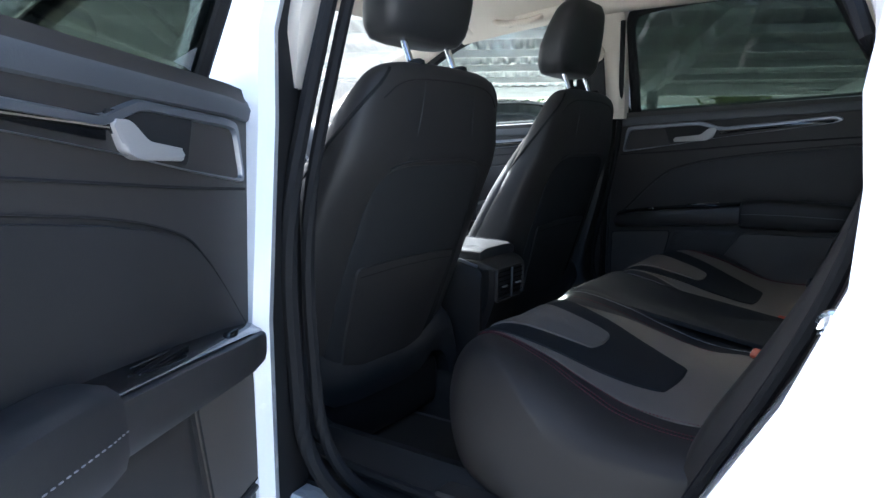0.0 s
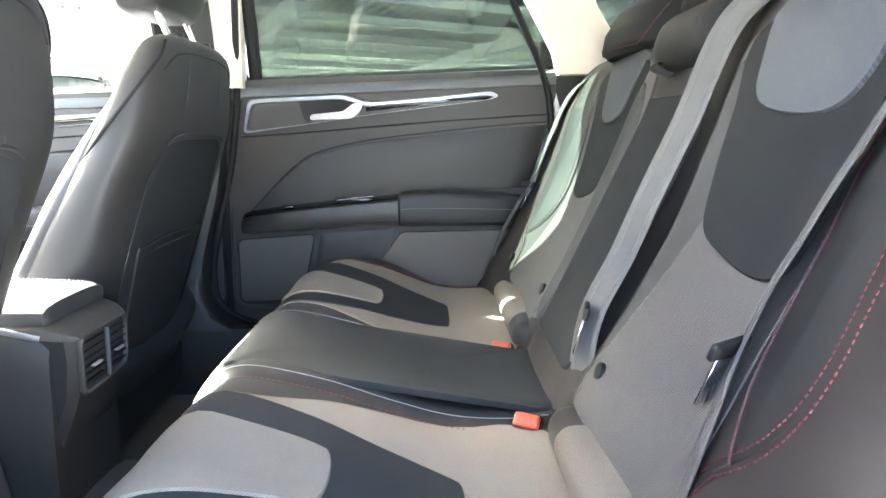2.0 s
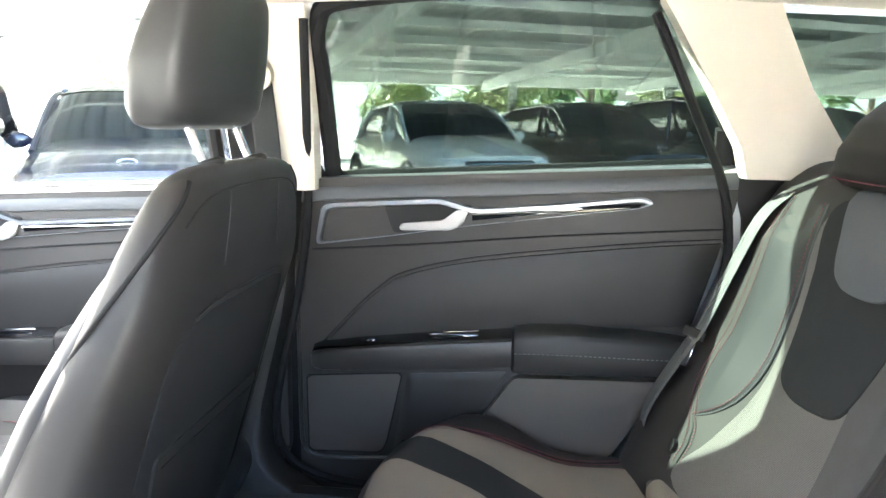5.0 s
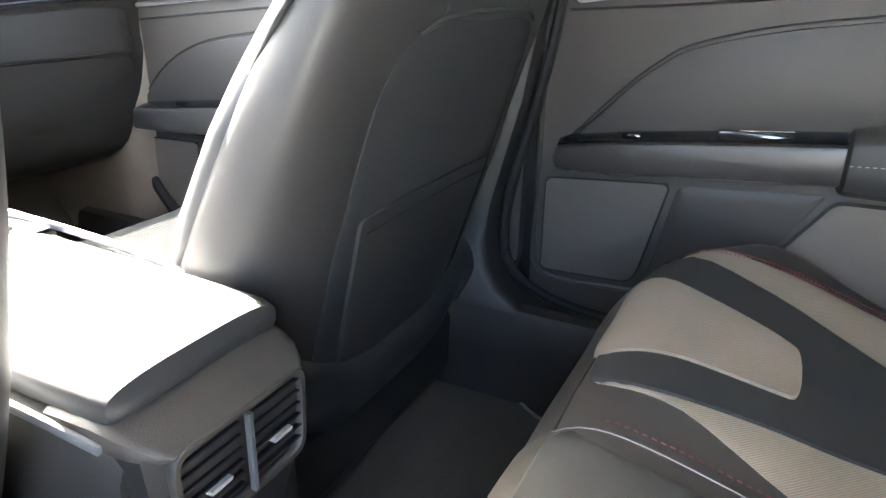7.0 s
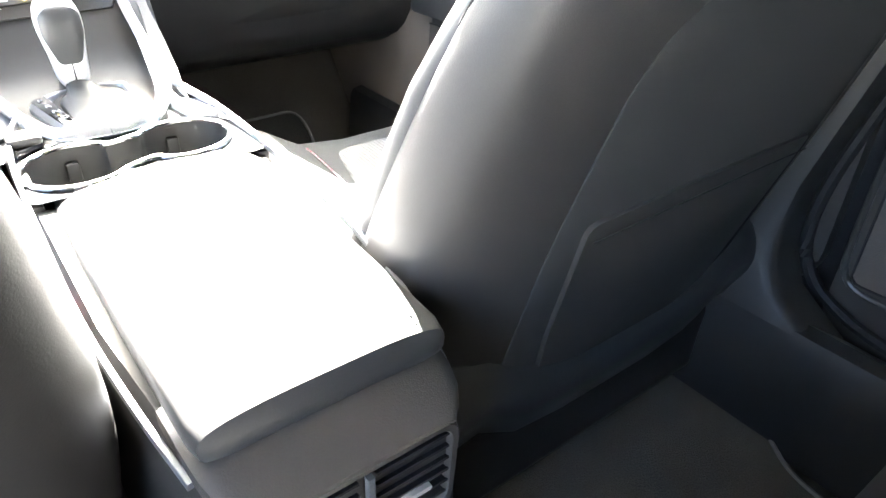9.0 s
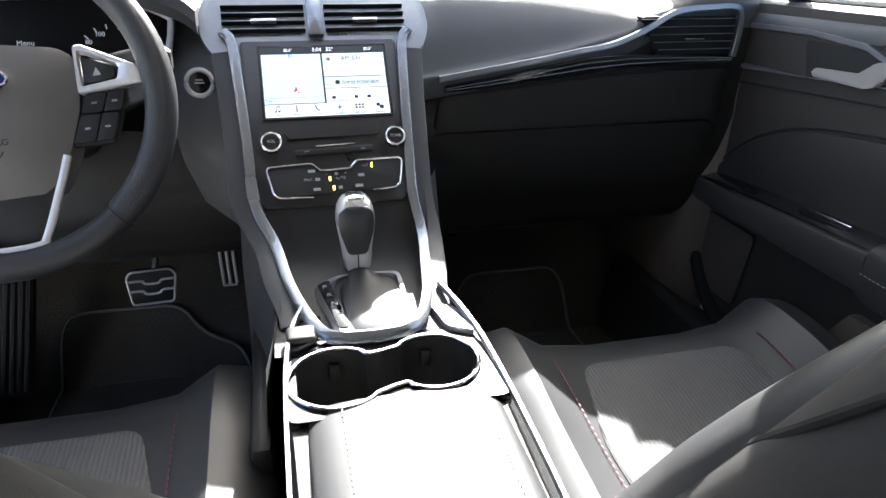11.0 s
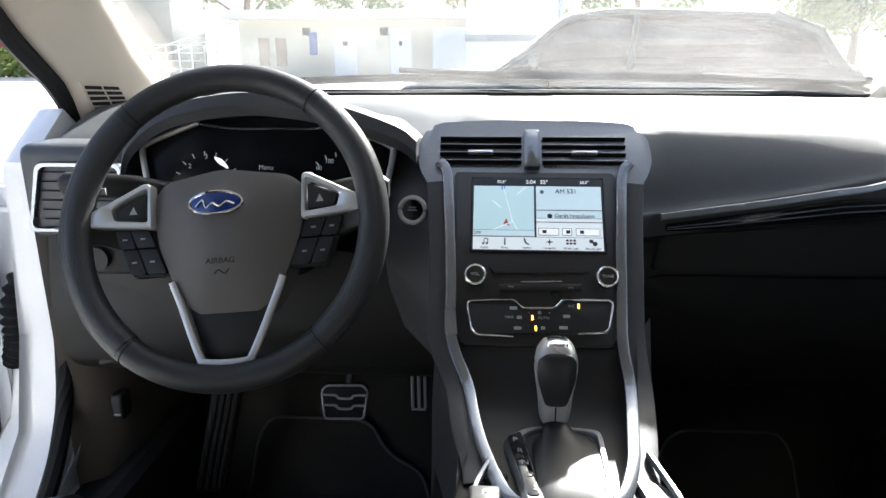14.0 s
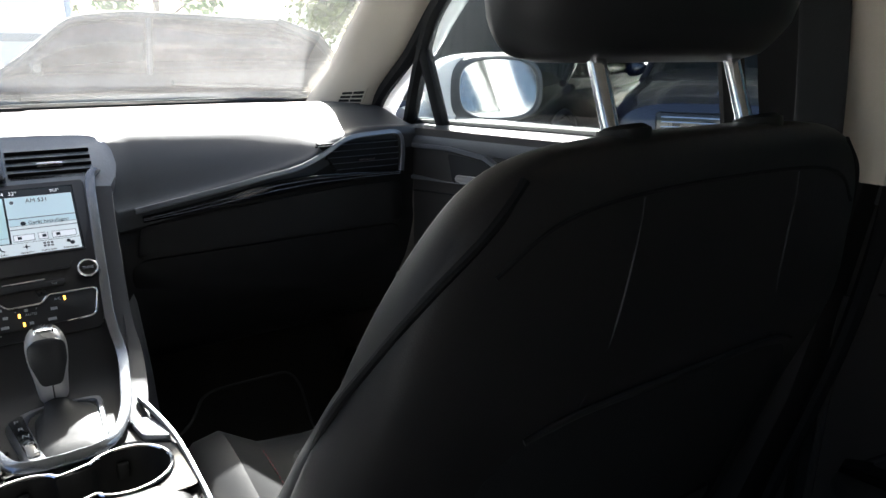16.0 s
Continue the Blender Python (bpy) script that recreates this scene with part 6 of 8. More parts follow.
part("disc_slot", plate(rounded([(-0.062, 0.8405), (0.058, 0.8425), (0.058, 0.8445), (-0.062, 0.8425)], 0.001), lambda u, v, d: SP(u, v, d - 0.0065), 0.002, 0), BLACK, stack)
part("slot_ledge", sweep([SP(-0.064, 0.8475, -0.007), SP(-0.058, 0.841, -0.008), (SP(0.055, 0.8425, -0.008)), SP(0.061, 0.849, -0.007)], 0.0012, 6), PLASTIC, stack)
part("media_keys", plate(rounded([(-0.052, 0.822), (0.047, 0.824), (0.047, 0.831), (-0.052, 0.829)], 0.002), lambda u, v, d: SP(u, v, d - 0.009), 0.006, 0.0015), PLASTIC, stack)
part("media_line", sweep([SP(-0.026, 0.8315, -0.0095), SP(0.024, 0.8325, -0.0095)], 0.0009, 6), CHROME, stack)
for u, lab in ((-0.038, "I<<"), (0.034, ">>I")):
    text("key_print", lab, 0.0045, Matrix.Translation(SP(u, 0.8262, -0.0093)) @ Matrix.Rotation(radians(51.5), 4, "X"), LABEL, stack)
clim = part("climate_panel", plate(rounded([(-0.090, 0.8105), (-0.032, 0.813), (-0.022, 0.805), (0.014, 0.806), (0.024, 0.814), (0.082, 0.815), (0.077, 0.784), (-0.083, 0.780)], 0.004), lambda u, v, d: SP(u, v, d - 0.008), 0.004, 0.001), PLASTIC, stack, "black climate control panel")
for pts in ([(-0.032, 0.7775), (-0.078, 0.7790), (-0.084, 0.783), (-0.0905, 0.808), (-0.088, 0.8115), (-0.034, 0.8135), (-0.0235, 0.8055), (0.0145, 0.8062), (0.0245, 0.8145), (0.080, 0.8150), (0.0835, 0.811), (0.0775, 0.787), (0.072, 0.7835), (0.038, 0.7815)],):
    part("climate_outline", sweep([SP(u, v, -0.0088) for u, v in rounded(pts, 0.003, 3)[3:-3]], 0.0016, 8), CHROME, clim, "bright silver outline")
for lab, u, v in (("AUTO", 0.001, 0.7965), ("MAX", -0.040, 0.7965), ("A/C", 0.034, 0.8085), ("–", -0.016, 0.8015), ("+", 0.008, 0.8015)):
    text("key_print", lab, 0.0048, Matrix.Translation(SP(u, v, -0.0086)) @ Matrix.Rotation(radians(51.5), 4, "X"), LABEL, clim)
for u, v in ((-0.0125, 0.7965), (-0.0085, 0.7865), (0.0425, 0.8085)):
    part("indicator_light", plate([(u - 0.0012, v - 0.0022), (u + 0.0012, v - 0.0022), (u + 0.0012, v + 0.0022), (u - 0.0012, v + 0.0022)], lambda p, q, d: SP(p, q, d - 0.0088), 0.0006, 0), AMBER, clim, "amber indicator light")
for u, v, w in ((-0.035, 0.8055, 0.009), (-0.028, 0.7965, 0.006), (-0.030, 0.7862, 0.009), (0.000, 0.7868, 0.005), (0.028, 0.7985, 0.008), (0.024, 0.7875, 0.010), (-0.004, 0.8015, 0.004)):
    part("key_symbol", plate([(u - w / 2, v - 0.0015), (u + w / 2, v - 0.0015), (u + w / 2, v + 0.0015), (u - w / 2, v + 0.0015)], lambda p, q, d: SP(p, q, d - 0.0086), 0.0003, 0), LABEL, clim)
# lower stack running into the console
lower = [[Vector((x, y, z)) for y, z in ((0.605, 0.785), (0.592, 0.768), (0.575, 0.742), (0.558, 0.720), (0.535, 0.705), (0.50, 0.697), (0.44, 0.695), (0.38, 0.694))] for x in np.linspace(-0.095, 0.105, 5)]
part("lower_fascia", loft(lower, False, False), PLASTIC, stack)
for s in (-1, 1):
    part("stack_flank", loft([[Vector((0.004 + s * a, y, z)) for a, y, z in ((xa, ya, za), (xb, yb, zb), (xb + 0.01, yb + 0.05, zb - 0.03))] for xa, ya, za, xb, yb, zb in
                              ((0.105, 0.60, 0.782, 0.125, 0.625, 0.80), (0.098, 0.545, 0.735, 0.130, 0.60, 0.70), (0.086, 0.485, 0.712, 0.128, 0.56, 0.62), (0.098, 0.42, 0.700, 0.125, 0.46, 0.55), (0.108, 0.36, 0.695, 0.122, 0.36, 0.50))], False, False), FLANK, stack)
    part("flank_wall", rbox((0.004 + s * 0.120 - 0.012, 0.33, 0.30), (0.004 + s * 0.120 + 0.012, 1.0, 0.62), 0.01), PLASTIC, stack)

# ---- centre console ----
con = thing("centre_console", "black centre console with padded armrest lid", "centre console")
CX = 0.019
part("console_body", loft([[Vector((CX + sx * w * k, y, z)) for sx, k, z in ((-1, 1.10, 0.30), (-1, 1.04, 0.50), (-1, 1.0, 0.60), (-1, 0.98, zt - 0.015), (-1, 0.90, zt), (1, 0.90, zt), (1, 0.98, zt - 0.015), (1, 1.0, 0.60), (1, 1.04, 0.50), (1, 1.10, 0.30))]
                           for y, w, zt in ((-0.047, 0.086, 0.640), (-0.022, 0.092, 0.660), (0.10, 0.108, 0.678), (0.27, 0.112, 0.690))]), PLASTIC, con)
part("lid", loft([oval((CX + 0.003, y, zc), (1, 0, 0), (0, 0, 1), w + 0.006, h, 36, 3.2) for y, zc, w, h in ((-0.046, 0.677, 0.070, 0.008), (-0.042, 0.678, 0.078, 0.017), (-0.028, 0.679, 0.081, 0.0205), (0.05, 0.680, 0.083, 0.022), (0.18, 0.681, 0.086, 0.022), (0.26, 0.682, 0.086, 0.021), (0.290, 0.681, 0.083, 0.018), (0.300, 0.680, 0.070, 0.007))]), LEATHER, con, "padded leather armrest lid")
for s in (-1, 1):
    part("lid_stitching", stitches([(CX + 0.008 + s * (0.062 + 0.003 * math.sin(y * 9)), y, float(np.interp(y, [-0.04, -0.028, 0.05, 0.3], [0.6915, 0.6965, 0.6992, 0.7005])) + 0.0015) for y in np.linspace(-0.036, 0.28, 30)], 0.004, 0.003, 0.0008), THREAD_GREY, con, "grey stitching")
part("rear_cap", loft([oval((CX, y, zc), (1, 0, 0), (0, 0, 1), w, h, 26, 4) for y, zc, w, h in ((0.015, 0.660, 0.089, 0.014), (-0.030, 0.660, 0.088, 0.015), (-0.050, 0.657, 0.086, 0.014), (-0.064, 0.654, 0.082, 0.011), (-0.076, 0.650, 0.074, 0.007), (-0.083, 0.648, 0.066, 0.002))]), PLASTIC_SOFT, con, "moulded rear end cap")
part("rear_face", loft([[Vector((CX + sx * w, y, z)) for sx, w, y in ((-1, w0, -0.02), (-1, w0, ye + 0.012), (-1, w0 - 0.012, ye), (1, w0 - 0.012, ye), (1, w0, ye + 0.012), (1, w0, -0.02))] for z, w0, ye in ((0.652, 0.080, -0.078), (0.62, 0.079, -0.080), (0.57, 0.077, -0.074), (0.53, 0.078, -0.060), (0.44, 0.088, -0.028), (0.30, 0.095, -0.028))]), PLASTIC, con)
RV = lambda u, v, d: Vector((u, -0.0815 - d + 0.06 * max(0, 0.60 - v), v))
vent("rear_vent", lambda u, v, d: RV(u, v, d), -0.043, 0.013, 0.576, 0.643, 6, con, True, 0.0, False, 0.011)
vent("rear_vent", lambda u, v, d: RV(u, v, d), 0.025, 0.080, 0.576, 0.643, 6, con, True, 0.0, False, 0.011)
part("vent_frame", frame_plate(rounded([(-0.050, 0.566), (0.085, 0.566), (0.089, 0.651), (-0.052, 0.651)], 0.016), rounded([(-0.044, 0.574), (0.078, 0.574), (0.081, 0.645), (-0.045, 0.645)], 0.012), lambda u, v, d: RV(u, v, -d), 0.004, 0.003), PLASTIC_SOFT, con)
part("vent_divider", sweep([RV(0.0190, 0.574, 0.004), RV(0.0190, 0.645, 0.004)], 0, 6, flat=(0.005, 0.006), up=(0, 1, 0)), DASHMAT, con)
# cup holders
c1, c2, r1, r2 = Vector((-0.036, 0.327)), Vector((0.062, 0.335)), 0.048, 0.046
CUP = [tuple(c1 + Vector((math.cos(a), math.sin(a))) * r1) for a in np.linspace(radians(42), radians(318), 30)] + [tuple(c2 + Vector((math.cos(a), math.sin(a))) * r2) for a in np.linspace(radians(-138), radians(138), 30)]
CUP = [tuple(p)[:2] for p in spline([(u, v, 0) for u, v in CUP], 120, True)]
bm = bmesh.new()
edges = []
for lp in (rounded([(CX - 0.104, 0.270), (CX + 0.104, 0.270), (CX + 0.102, 0.365), (CX + 0.060, 0.396), (CX - 0.060, 0.396), (CX - 0.102, 0.365)], 0.01), CUP):
    vs = [bm.verts.new((u, v, 0.697)) for u, v in lp]
    edges += [bm.edges.new((vs[k], vs[(k + 1) % len(vs)])) for k in range(len(vs))]
bmesh.ops.triangle_fill(bm, use_beauty=True, use_dissolve=False, edges=edges)
cup = part("cup_panel", bm, PIANO, con, "gloss black cup holder panel")
for s in (-1, 1):
    part("well_wall", rbox((CX + s * 0.100 - 0.006, 0.27, 0.50), (CX + s * 0.100 + 0.006, 0.42, 0.694), 0.003), PLASTIC, con)
cc = ((c1.x + c2.x) / 2, (c1.y + c2.y) / 2)
part("cup_well", loft([[Vector((cc[0] + (u - cc[0]) * k, cc[1] + (v - cc[1]) * k, z)) for u, v in CUP] for z, k in ((0.697, 1.0), (0.67, 0.98), (0.635, 0.94), (0.628, 0.88), (0.628, 0.02))], True, False), PLASTIC, cup, "deep black twin cup well")
part("cup_rim", sweep([(u, v, 0.6995) for u, v in CUP], 0.0025, 8, True), CHROME, cup, "chrome cup holder rim")
for c, r in ((c1, r1), (c2, r2)):
    part("cup_clip", rbox((c.x - 0.006, c.y + r * 0.80, 0.665), (c.x + 0.006, c.y + r * 0.96, 0.685), 0.002), PLASTIC, cup)
for s, y1 in ((-1, 0.45), (1, 0.47)):
    part("side_trim", sweep(spline([(CX + s * 0.080, y1, 0.712), (CX + s * 0.095, 0.41, 0.706), (CX + s * 0.104, 0.34, 0.700), (CX + s * 0.106, 0.20, 0.694), (CX + s * 0.105, 0.10, 0.684), (CX + s * 0.098, 0.02, 0.672), (CX + s * 0.088, -0.04, 0.655)], 50), 0, 8, flat=(0.0045, 0.008), up=(0, 0, 1)), SILVER, con, "chrome side strip")
    part("switch_field", plate(rounded([(CX + s * 0.062, 0.442), (CX + s * 0.090, 0.428), (CX + s * 0.098, 0.375), (CX + s * 0.070, 0.392)], 0.004), lambda u, v, d: Vector((u, v, 0.703 - d)), 0.008, 0.002), PIANO if s < 0 else SILVER, con)
part("parking_brake_switch", rbox((-0.082, 0.385, 0.702), (-0.052, 0.412, 0.711), 0.004, 3), PLASTIC, con)
text("switch_print", "P", 0.010, Matrix.Translation((-0.067, 0.399, 0.7115)), LABEL, con)

# ---- gear selector ----
gear = thing("gear_selector", "silver and black gear selector in a leather boot", "gear selector")
go = rounded([(-0.048, 0.505), (-0.020, 0.528), (0.012, 0.532), (0.062, 0.526), (0.058, 0.42), (0.050, 0.392), (-0.014, 0.390), (-0.030, 0.398)], 0.012)
gi = rounded([(-0.025, 0.505), (-0.014, 0.520), (0.012, 0.524), (0.054, 0.518), (0.051, 0.425), (0.044, 0.400), (-0.006, 0.398), (-0.010, 0.404)], 0.010)
part("gate_frame", frame_plate(go, gi, lambda u, v, d: Vector((u, v, 0.701 - d)), 0.008, 0.004), SILVER, gear, "satin silver gate frame")
part("gate_plate", plate(rounded([(-0.043, 0.503), (-0.028, 0.515), (-0.014, 0.405), (-0.026, 0.405)], 0.003), lambda u, v, d: Vector((u, v, 0.7065 - d)), 0.004, 0.001), PIANO, gear)
for i, ch in enumerate("PRNDS"):
    text("gate_letter", ch, 0.011, Matrix.Translation((-0.0345 + 0.0042 * i, 0.497 - 0.0205 * i, 0.7070)), LABEL, gear)
part("boot", loft([oval((x, y, z), (1, 0, 0), (0, 1, 0), a, b, 32, p) for x, y, z, a, b, p in ((0.019, 0.460, 0.698, 0.036, 0.062, 5), (0.019, 0.462, 0.7025, 0.034, 0.058, 4), (0.017, 0.478, 0.7045, 0.027, 0.044, 3), (0.013, 0.505, 0.7065, 0.018, 0.026, 2.4), (0.011, 0.528, 0.710, 0.013, 0.014, 2), (0.010, 0.535, 0.716, 0.012, 0.011, 2))]), LEATHER, gear, "creased leather boot")
for dx in (-0.018, -0.006, 0.008, 0.02):
    part("boot_crease", sweep(spline([(0.010 + dx * 0.4, 0.522, 0.7075), (0.013 + dx, 0.488, 0.7035), (0.016 + dx * 1.5, 0.438, 0.7005)], 14), lambda t: 0.0032 * (1 - 0.4 * t), 6), LEATHER, gear)
KN = [(0.707, 0.012, 0.010), (0.716, 0.0165, 0.013), (0.742, 0.0195, 0.015), (0.762, 0.0225, 0.019), (0.778, 0.0235, 0.021), (0.790, 0.0215, 0.020), (0.799, 0.0165, 0.015), (0.804, 0.010, 0.008)]
kp = spline([(z, a, b) for z, a, b in KN], 30)
part("knob", loft([oval((0.010, 0.536 + (p[0] - 0.72) * 0.10, p[0]), (1, 0, 0), (0, 1, 0), p[1], p[2], 28, 3.2) for p in kp]), BRIGHT, gear, "satin silver knob")
kface = lambda u, v, d: Vector((0.010 + u, 0.536 + (v - 0.72) * 0.10 - float(np.interp(v, [k[0] for k in KN], [k[2] for k in KN])) * (1 - abs(u / 0.03) ** 3.2) - d, v))
part("knob_face", patch(rounded([(-0.0115, 0.733), (0.0115, 0.733), (0.0212, 0.765), (0.0212, 0.786), (0.012, 0.795), (-0.012, 0.795), (-0.0212, 0.786), (-0.0212, 0.765)], 0.006), kface, 0.0015, 6, 0.001), LEATHER, gear, "black knob front")
part("knob_cap", patch(rounded([(-0.012, -0.012), (0.012, -0.012), (0.010, 0.008), (-0.010, 0.008)], 0.004), lambda u, v, d: Vector((0.010 + u, 0.543 + v, 0.8035 - 0.2 * v * v * 100 * 0.1 + d)), 0.001, 4, 0.001), CHROME, gear, "bright knob cap")
part("knob_seam", sweep([kface(0, 0.710, 0.002), kface(0, 0.733, 0.0015)], 0.0008, 5), BLACK, gear)

# ---- steering wheel ----
WM = Matrix(((1, 0, 0, -0.367), (0, 0.423, -0.906, 0.582), (0, 0.906, 0.423, 0.919), (0, 0, 0, 1))) @ Matrix.Rotation(radians(5), 4, "Z")
wheel = thing("steering_wheel", "black leather steering wheel with silver spokes", "steering wheel")
wheel.matrix_world = WM
R = 0.174
rim = part("rim", sweep([(R * math.cos(a), R * math.sin(a), 0) for a in np.linspace(0, 6.283, 97)[:-1]], 0.0160, 16, True), LEATHER, wheel, "black leather rim")
for a in (52, 128, 232, 308):
    c = Vector((R * math.cos(radians(a)), R * math.sin(radians(a)), 0))
    er, ez = c.normalized(), Vector((0, 0, 1))
    part("rim_joint", sweep([c + (er * math.cos(b) + ez * math.sin(b)) * 0.0161 for b in np.linspace(0, 6.283, 21)[:-1]], 0.0008, 5, True), BLACK, rim)
for s in (-1, 1):
    part("thumb_pad", sweep([((R - 0.002) * math.cos(a) * s, R * math.sin(a), 0.0) for a in np.linspace(radians(-50), radians(48), 30)], 0.0168, 14), PERF, rim, "perforated leather grip")
HUBMAT = material("charcoal_airbag_skin", (0.105, 0.099, 0.092), 0.5, spec=0.35, grain=900, bump=0.3)
hubf = lambda u, v, d: Vector((u, v + 0.002, 0.004 - 3.0 * u * u - 1.6 * (v - 0.0) ** 2 + d))
ho = rounded([(-0.092, 0.036), (-0.076, 0.054), (0.0, 0.062), (0.076, 0.054), (0.092, 0.036), (0.083, -0.02), (0.058, -0.082), (0.042, -0.102), (-0.042, -0.102), (-0.058, -0.082), (-0.083, -0.02)], 0.012, 5)
hub = part("airbag_cover", patch(ho, hubf, 0.0, 9, 0.006, 0.045), HUBMAT, wheel, "grained black airbag cover")
part("badge", patch([(-0.004 + 0.0305 * math.cos(a), 0.020 + 0.0130 * math.sin(a)) for a in np.linspace(0, 6.283, 33)[:-1]], hubf, 0.010, 4, 0.001, 0.0), material("blue_badge", (0.01, 0.03, 0.16), 0.2, bump=0, coat=0.6), hub, "blue oval badge with bright edge")
part("badge_edge", sweep([hubf(-0.004 + 0.0305 * math.cos(a), 0.020 + 0.0130 * math.sin(a), 0.0105) for a in np.linspace(0, 6.283, 41)[:-1]], 0.0016, 6, True), CHROME, hub)
part("badge_mark", sweep(spline([hubf(u, v, 0.0122) for u, v in ((-0.026, 0.016), (-0.018, 0.023), (-0.014, 0.014), (-0.006, 0.019), (0.002, 0.015), (0.010, 0.020), (0.019, 0.017))], 30), 0.0012, 6), CHROME, hub)
text("cover_print", "AIRBAG", 0.0095, Matrix.Translation((0.0, -0.044, 0.0100)) @ Matrix.Rotation(radians(-6), 4, "X"), BLACK, hub)
part("cover_emblem", sweep(spline([hubf(u, v, 0.0088) for u, v in ((-0.008, -0.060), (-0.003, -0.056), (0.004, -0.060), (0.009, -0.055))], 14), 0.0007, 5), BLACK, hub)
for s in (-1, 1):
    sp = part("spoke", loft([oval((s * x, y, z), (0, 1, 0), (0, 0, 1), a, b, 20, 3) for x, y, z, a, b in ((0.066, 0.008, -0.034, 0.046, 0.010), (0.11, 0.008, -0.032, 0.034, 0.011), (0.145, 0.008, -0.024, 0.022, 0.010), (0.166, 0.006, -0.006, 0.016, 0.008))]), PLASTIC, wheel, "black spoke with switches")
    so = rounded([(s * 0.089, 0.047), (s * 0.097, 0.048), (s * 0.140, 0.024), (s * 0.160, 0.014), (s * 0.158, -0.002), (s * 0.087, -0.006)], 0.004)
    si = rounded([(s * 0.093, 0.040), (s * 0.098, 0.039), (s * 0.128, 0.023), (s * 0.134, 0.018), (s * 0.130, 0.005), (s * 0.093, 0.002)], 0.003)
    part("spoke_trim", frame_plate(so, si, lambda u, v, d: Vector((u, v + 0.008, -0.010 + 0.14 * abs(u - s * 0.09) - d)), 0.014, 0.002), BRIGHT, sp, "satin silver spoke trim")
    part("rocker_switch", plate(rounded([(s * 0.095, 0.036), (s * 0.128, 0.019), (s * 0.127, 0.006), (s * 0.095, 0.005)], 0.003), lambda u, v, d: Vector((u, v + 0.008, -0.012 + 0.14 * abs(u - s * 0.09) - d)), 0.006, 0.0015), PLASTIC, sp)
    part("key_symbol", plate([(s * 0.105, 0.012), (s * 0.114, 0.012), (s * 0.1095, 0.021)], lambda u, v, d: Vector((u, v + 0.008, -0.0115 + 0.14 * abs(u - s * 0.09) - d)), 0.0004, 0), LABEL, sp)
    # switch field beside the airbag cover, four keys on a slanted plate
    kq = lambda a, b: (s * (0.094 + 0.040 * a - (0.022 - 0.004 * a) * b), 0.002 - 0.052 * b)
    kp3 = lambda h: (lambda u, v, d: Vector((u, v, h - d)))
    part("key_plate", plate(rounded([kq(-0.08, -0.05), kq(1.06, -0.05), kq(0.98, 1.06), kq(-0.08, 1.06)], 0.004), kp3(-0.020), 0.010, 0.002), PLASTIC, sp)
    for a0, a1, b0, b1 in ((0.0, 0.52, 0.0, 0.40), (0.56, 1.0, 0.0, 0.40), (0.0, 0.50, 0.45, 1.0), (0.54, 0.94, 0.45, 1.0)):
        part("switch_key", plate(rounded([kq(a0, b0), kq(a1, b0), kq(a1, b1), kq(a0, b1)], 0.002), kp3(-0.0135), 0.007, 0.0015), PLASTIC, sp)
        um, vm = kq((a0 + a1) / 2, (b0 + b1) / 2)
        part("key_symbol", rbox((um - 0.0028, vm - 0.0011, -0.0136), (um + 0.0028, vm + 0.0011, -0.0131), 0), LABEL, sp)
vt = [(-0.064, -0.062, -0.012), (-0.054, -0.088, -0.012), (-0.031, -0.146, -0.006), (-0.021, -0.155, -0.004), (0.021, -0.155, -0.004), (0.031, -0.146, -0.006), (0.054, -0.088, -0.012), (0.064, -0.062, -0.012)]
part("lower_spoke_trim", sweep(spline(vt, 50), 0, 8, flat=(0.0080, 0.007), up=(0, 0, 1)), BRIGHT, wheel, "satin silver lower spoke trim")
part("lower_spoke", plate(rounded([(-0.050, -0.080), (0.050, -0.080), (0.026, -0.155), (-0.026, -0.155)], 0.008), lambda u, v, d: Vector((u, v, -0.016 - d)), 0.010, 0.002), PLASTIC, wheel)
for s in (-1, 1):
    stalk = thing("column_stalk", "black column stalk behind the steering wheel", "column stalk", "column stalks")
    p0 = Vector((-0.367 + s * 0.06, 0.655, 0.935))
    pts = [p0, p0 + Vector((s * 0.07, -0.01, 0.012)), p0 + Vector((s * (0.125 if s < 0 else 0.09), -0.02, 0.016))]
    part("lever", loft([oval(p, (0, 1, 0), (0, 0, 1), a, b, 16, 3) for p, a, b in zip(pts, (0.010, 0.012, 0.010), (0.010, 0.014, 0.015))]), PLASTIC, stalk)
    part("lever_end", loft([oval(p0 + Vector((s * (x if s < 0 else x - 0.035), -0.02, 0.016)), (0, 1, 0), (0, 0, 1), r, r * 1.3, 16, 2.5) for x, r in ((0.125, 0.012), (0.15, 0.0125), (0.158, 0.008))]), PLASTIC, stalk)
    part("lever_print", rbox(tuple(p0 + Vector((s * 0.10 - 0.012, -0.048, 0.010))), tuple(p0 + Vector((s * 0.10 + 0.012, -0.046, 0.018))), 0), LABEL, stalk)

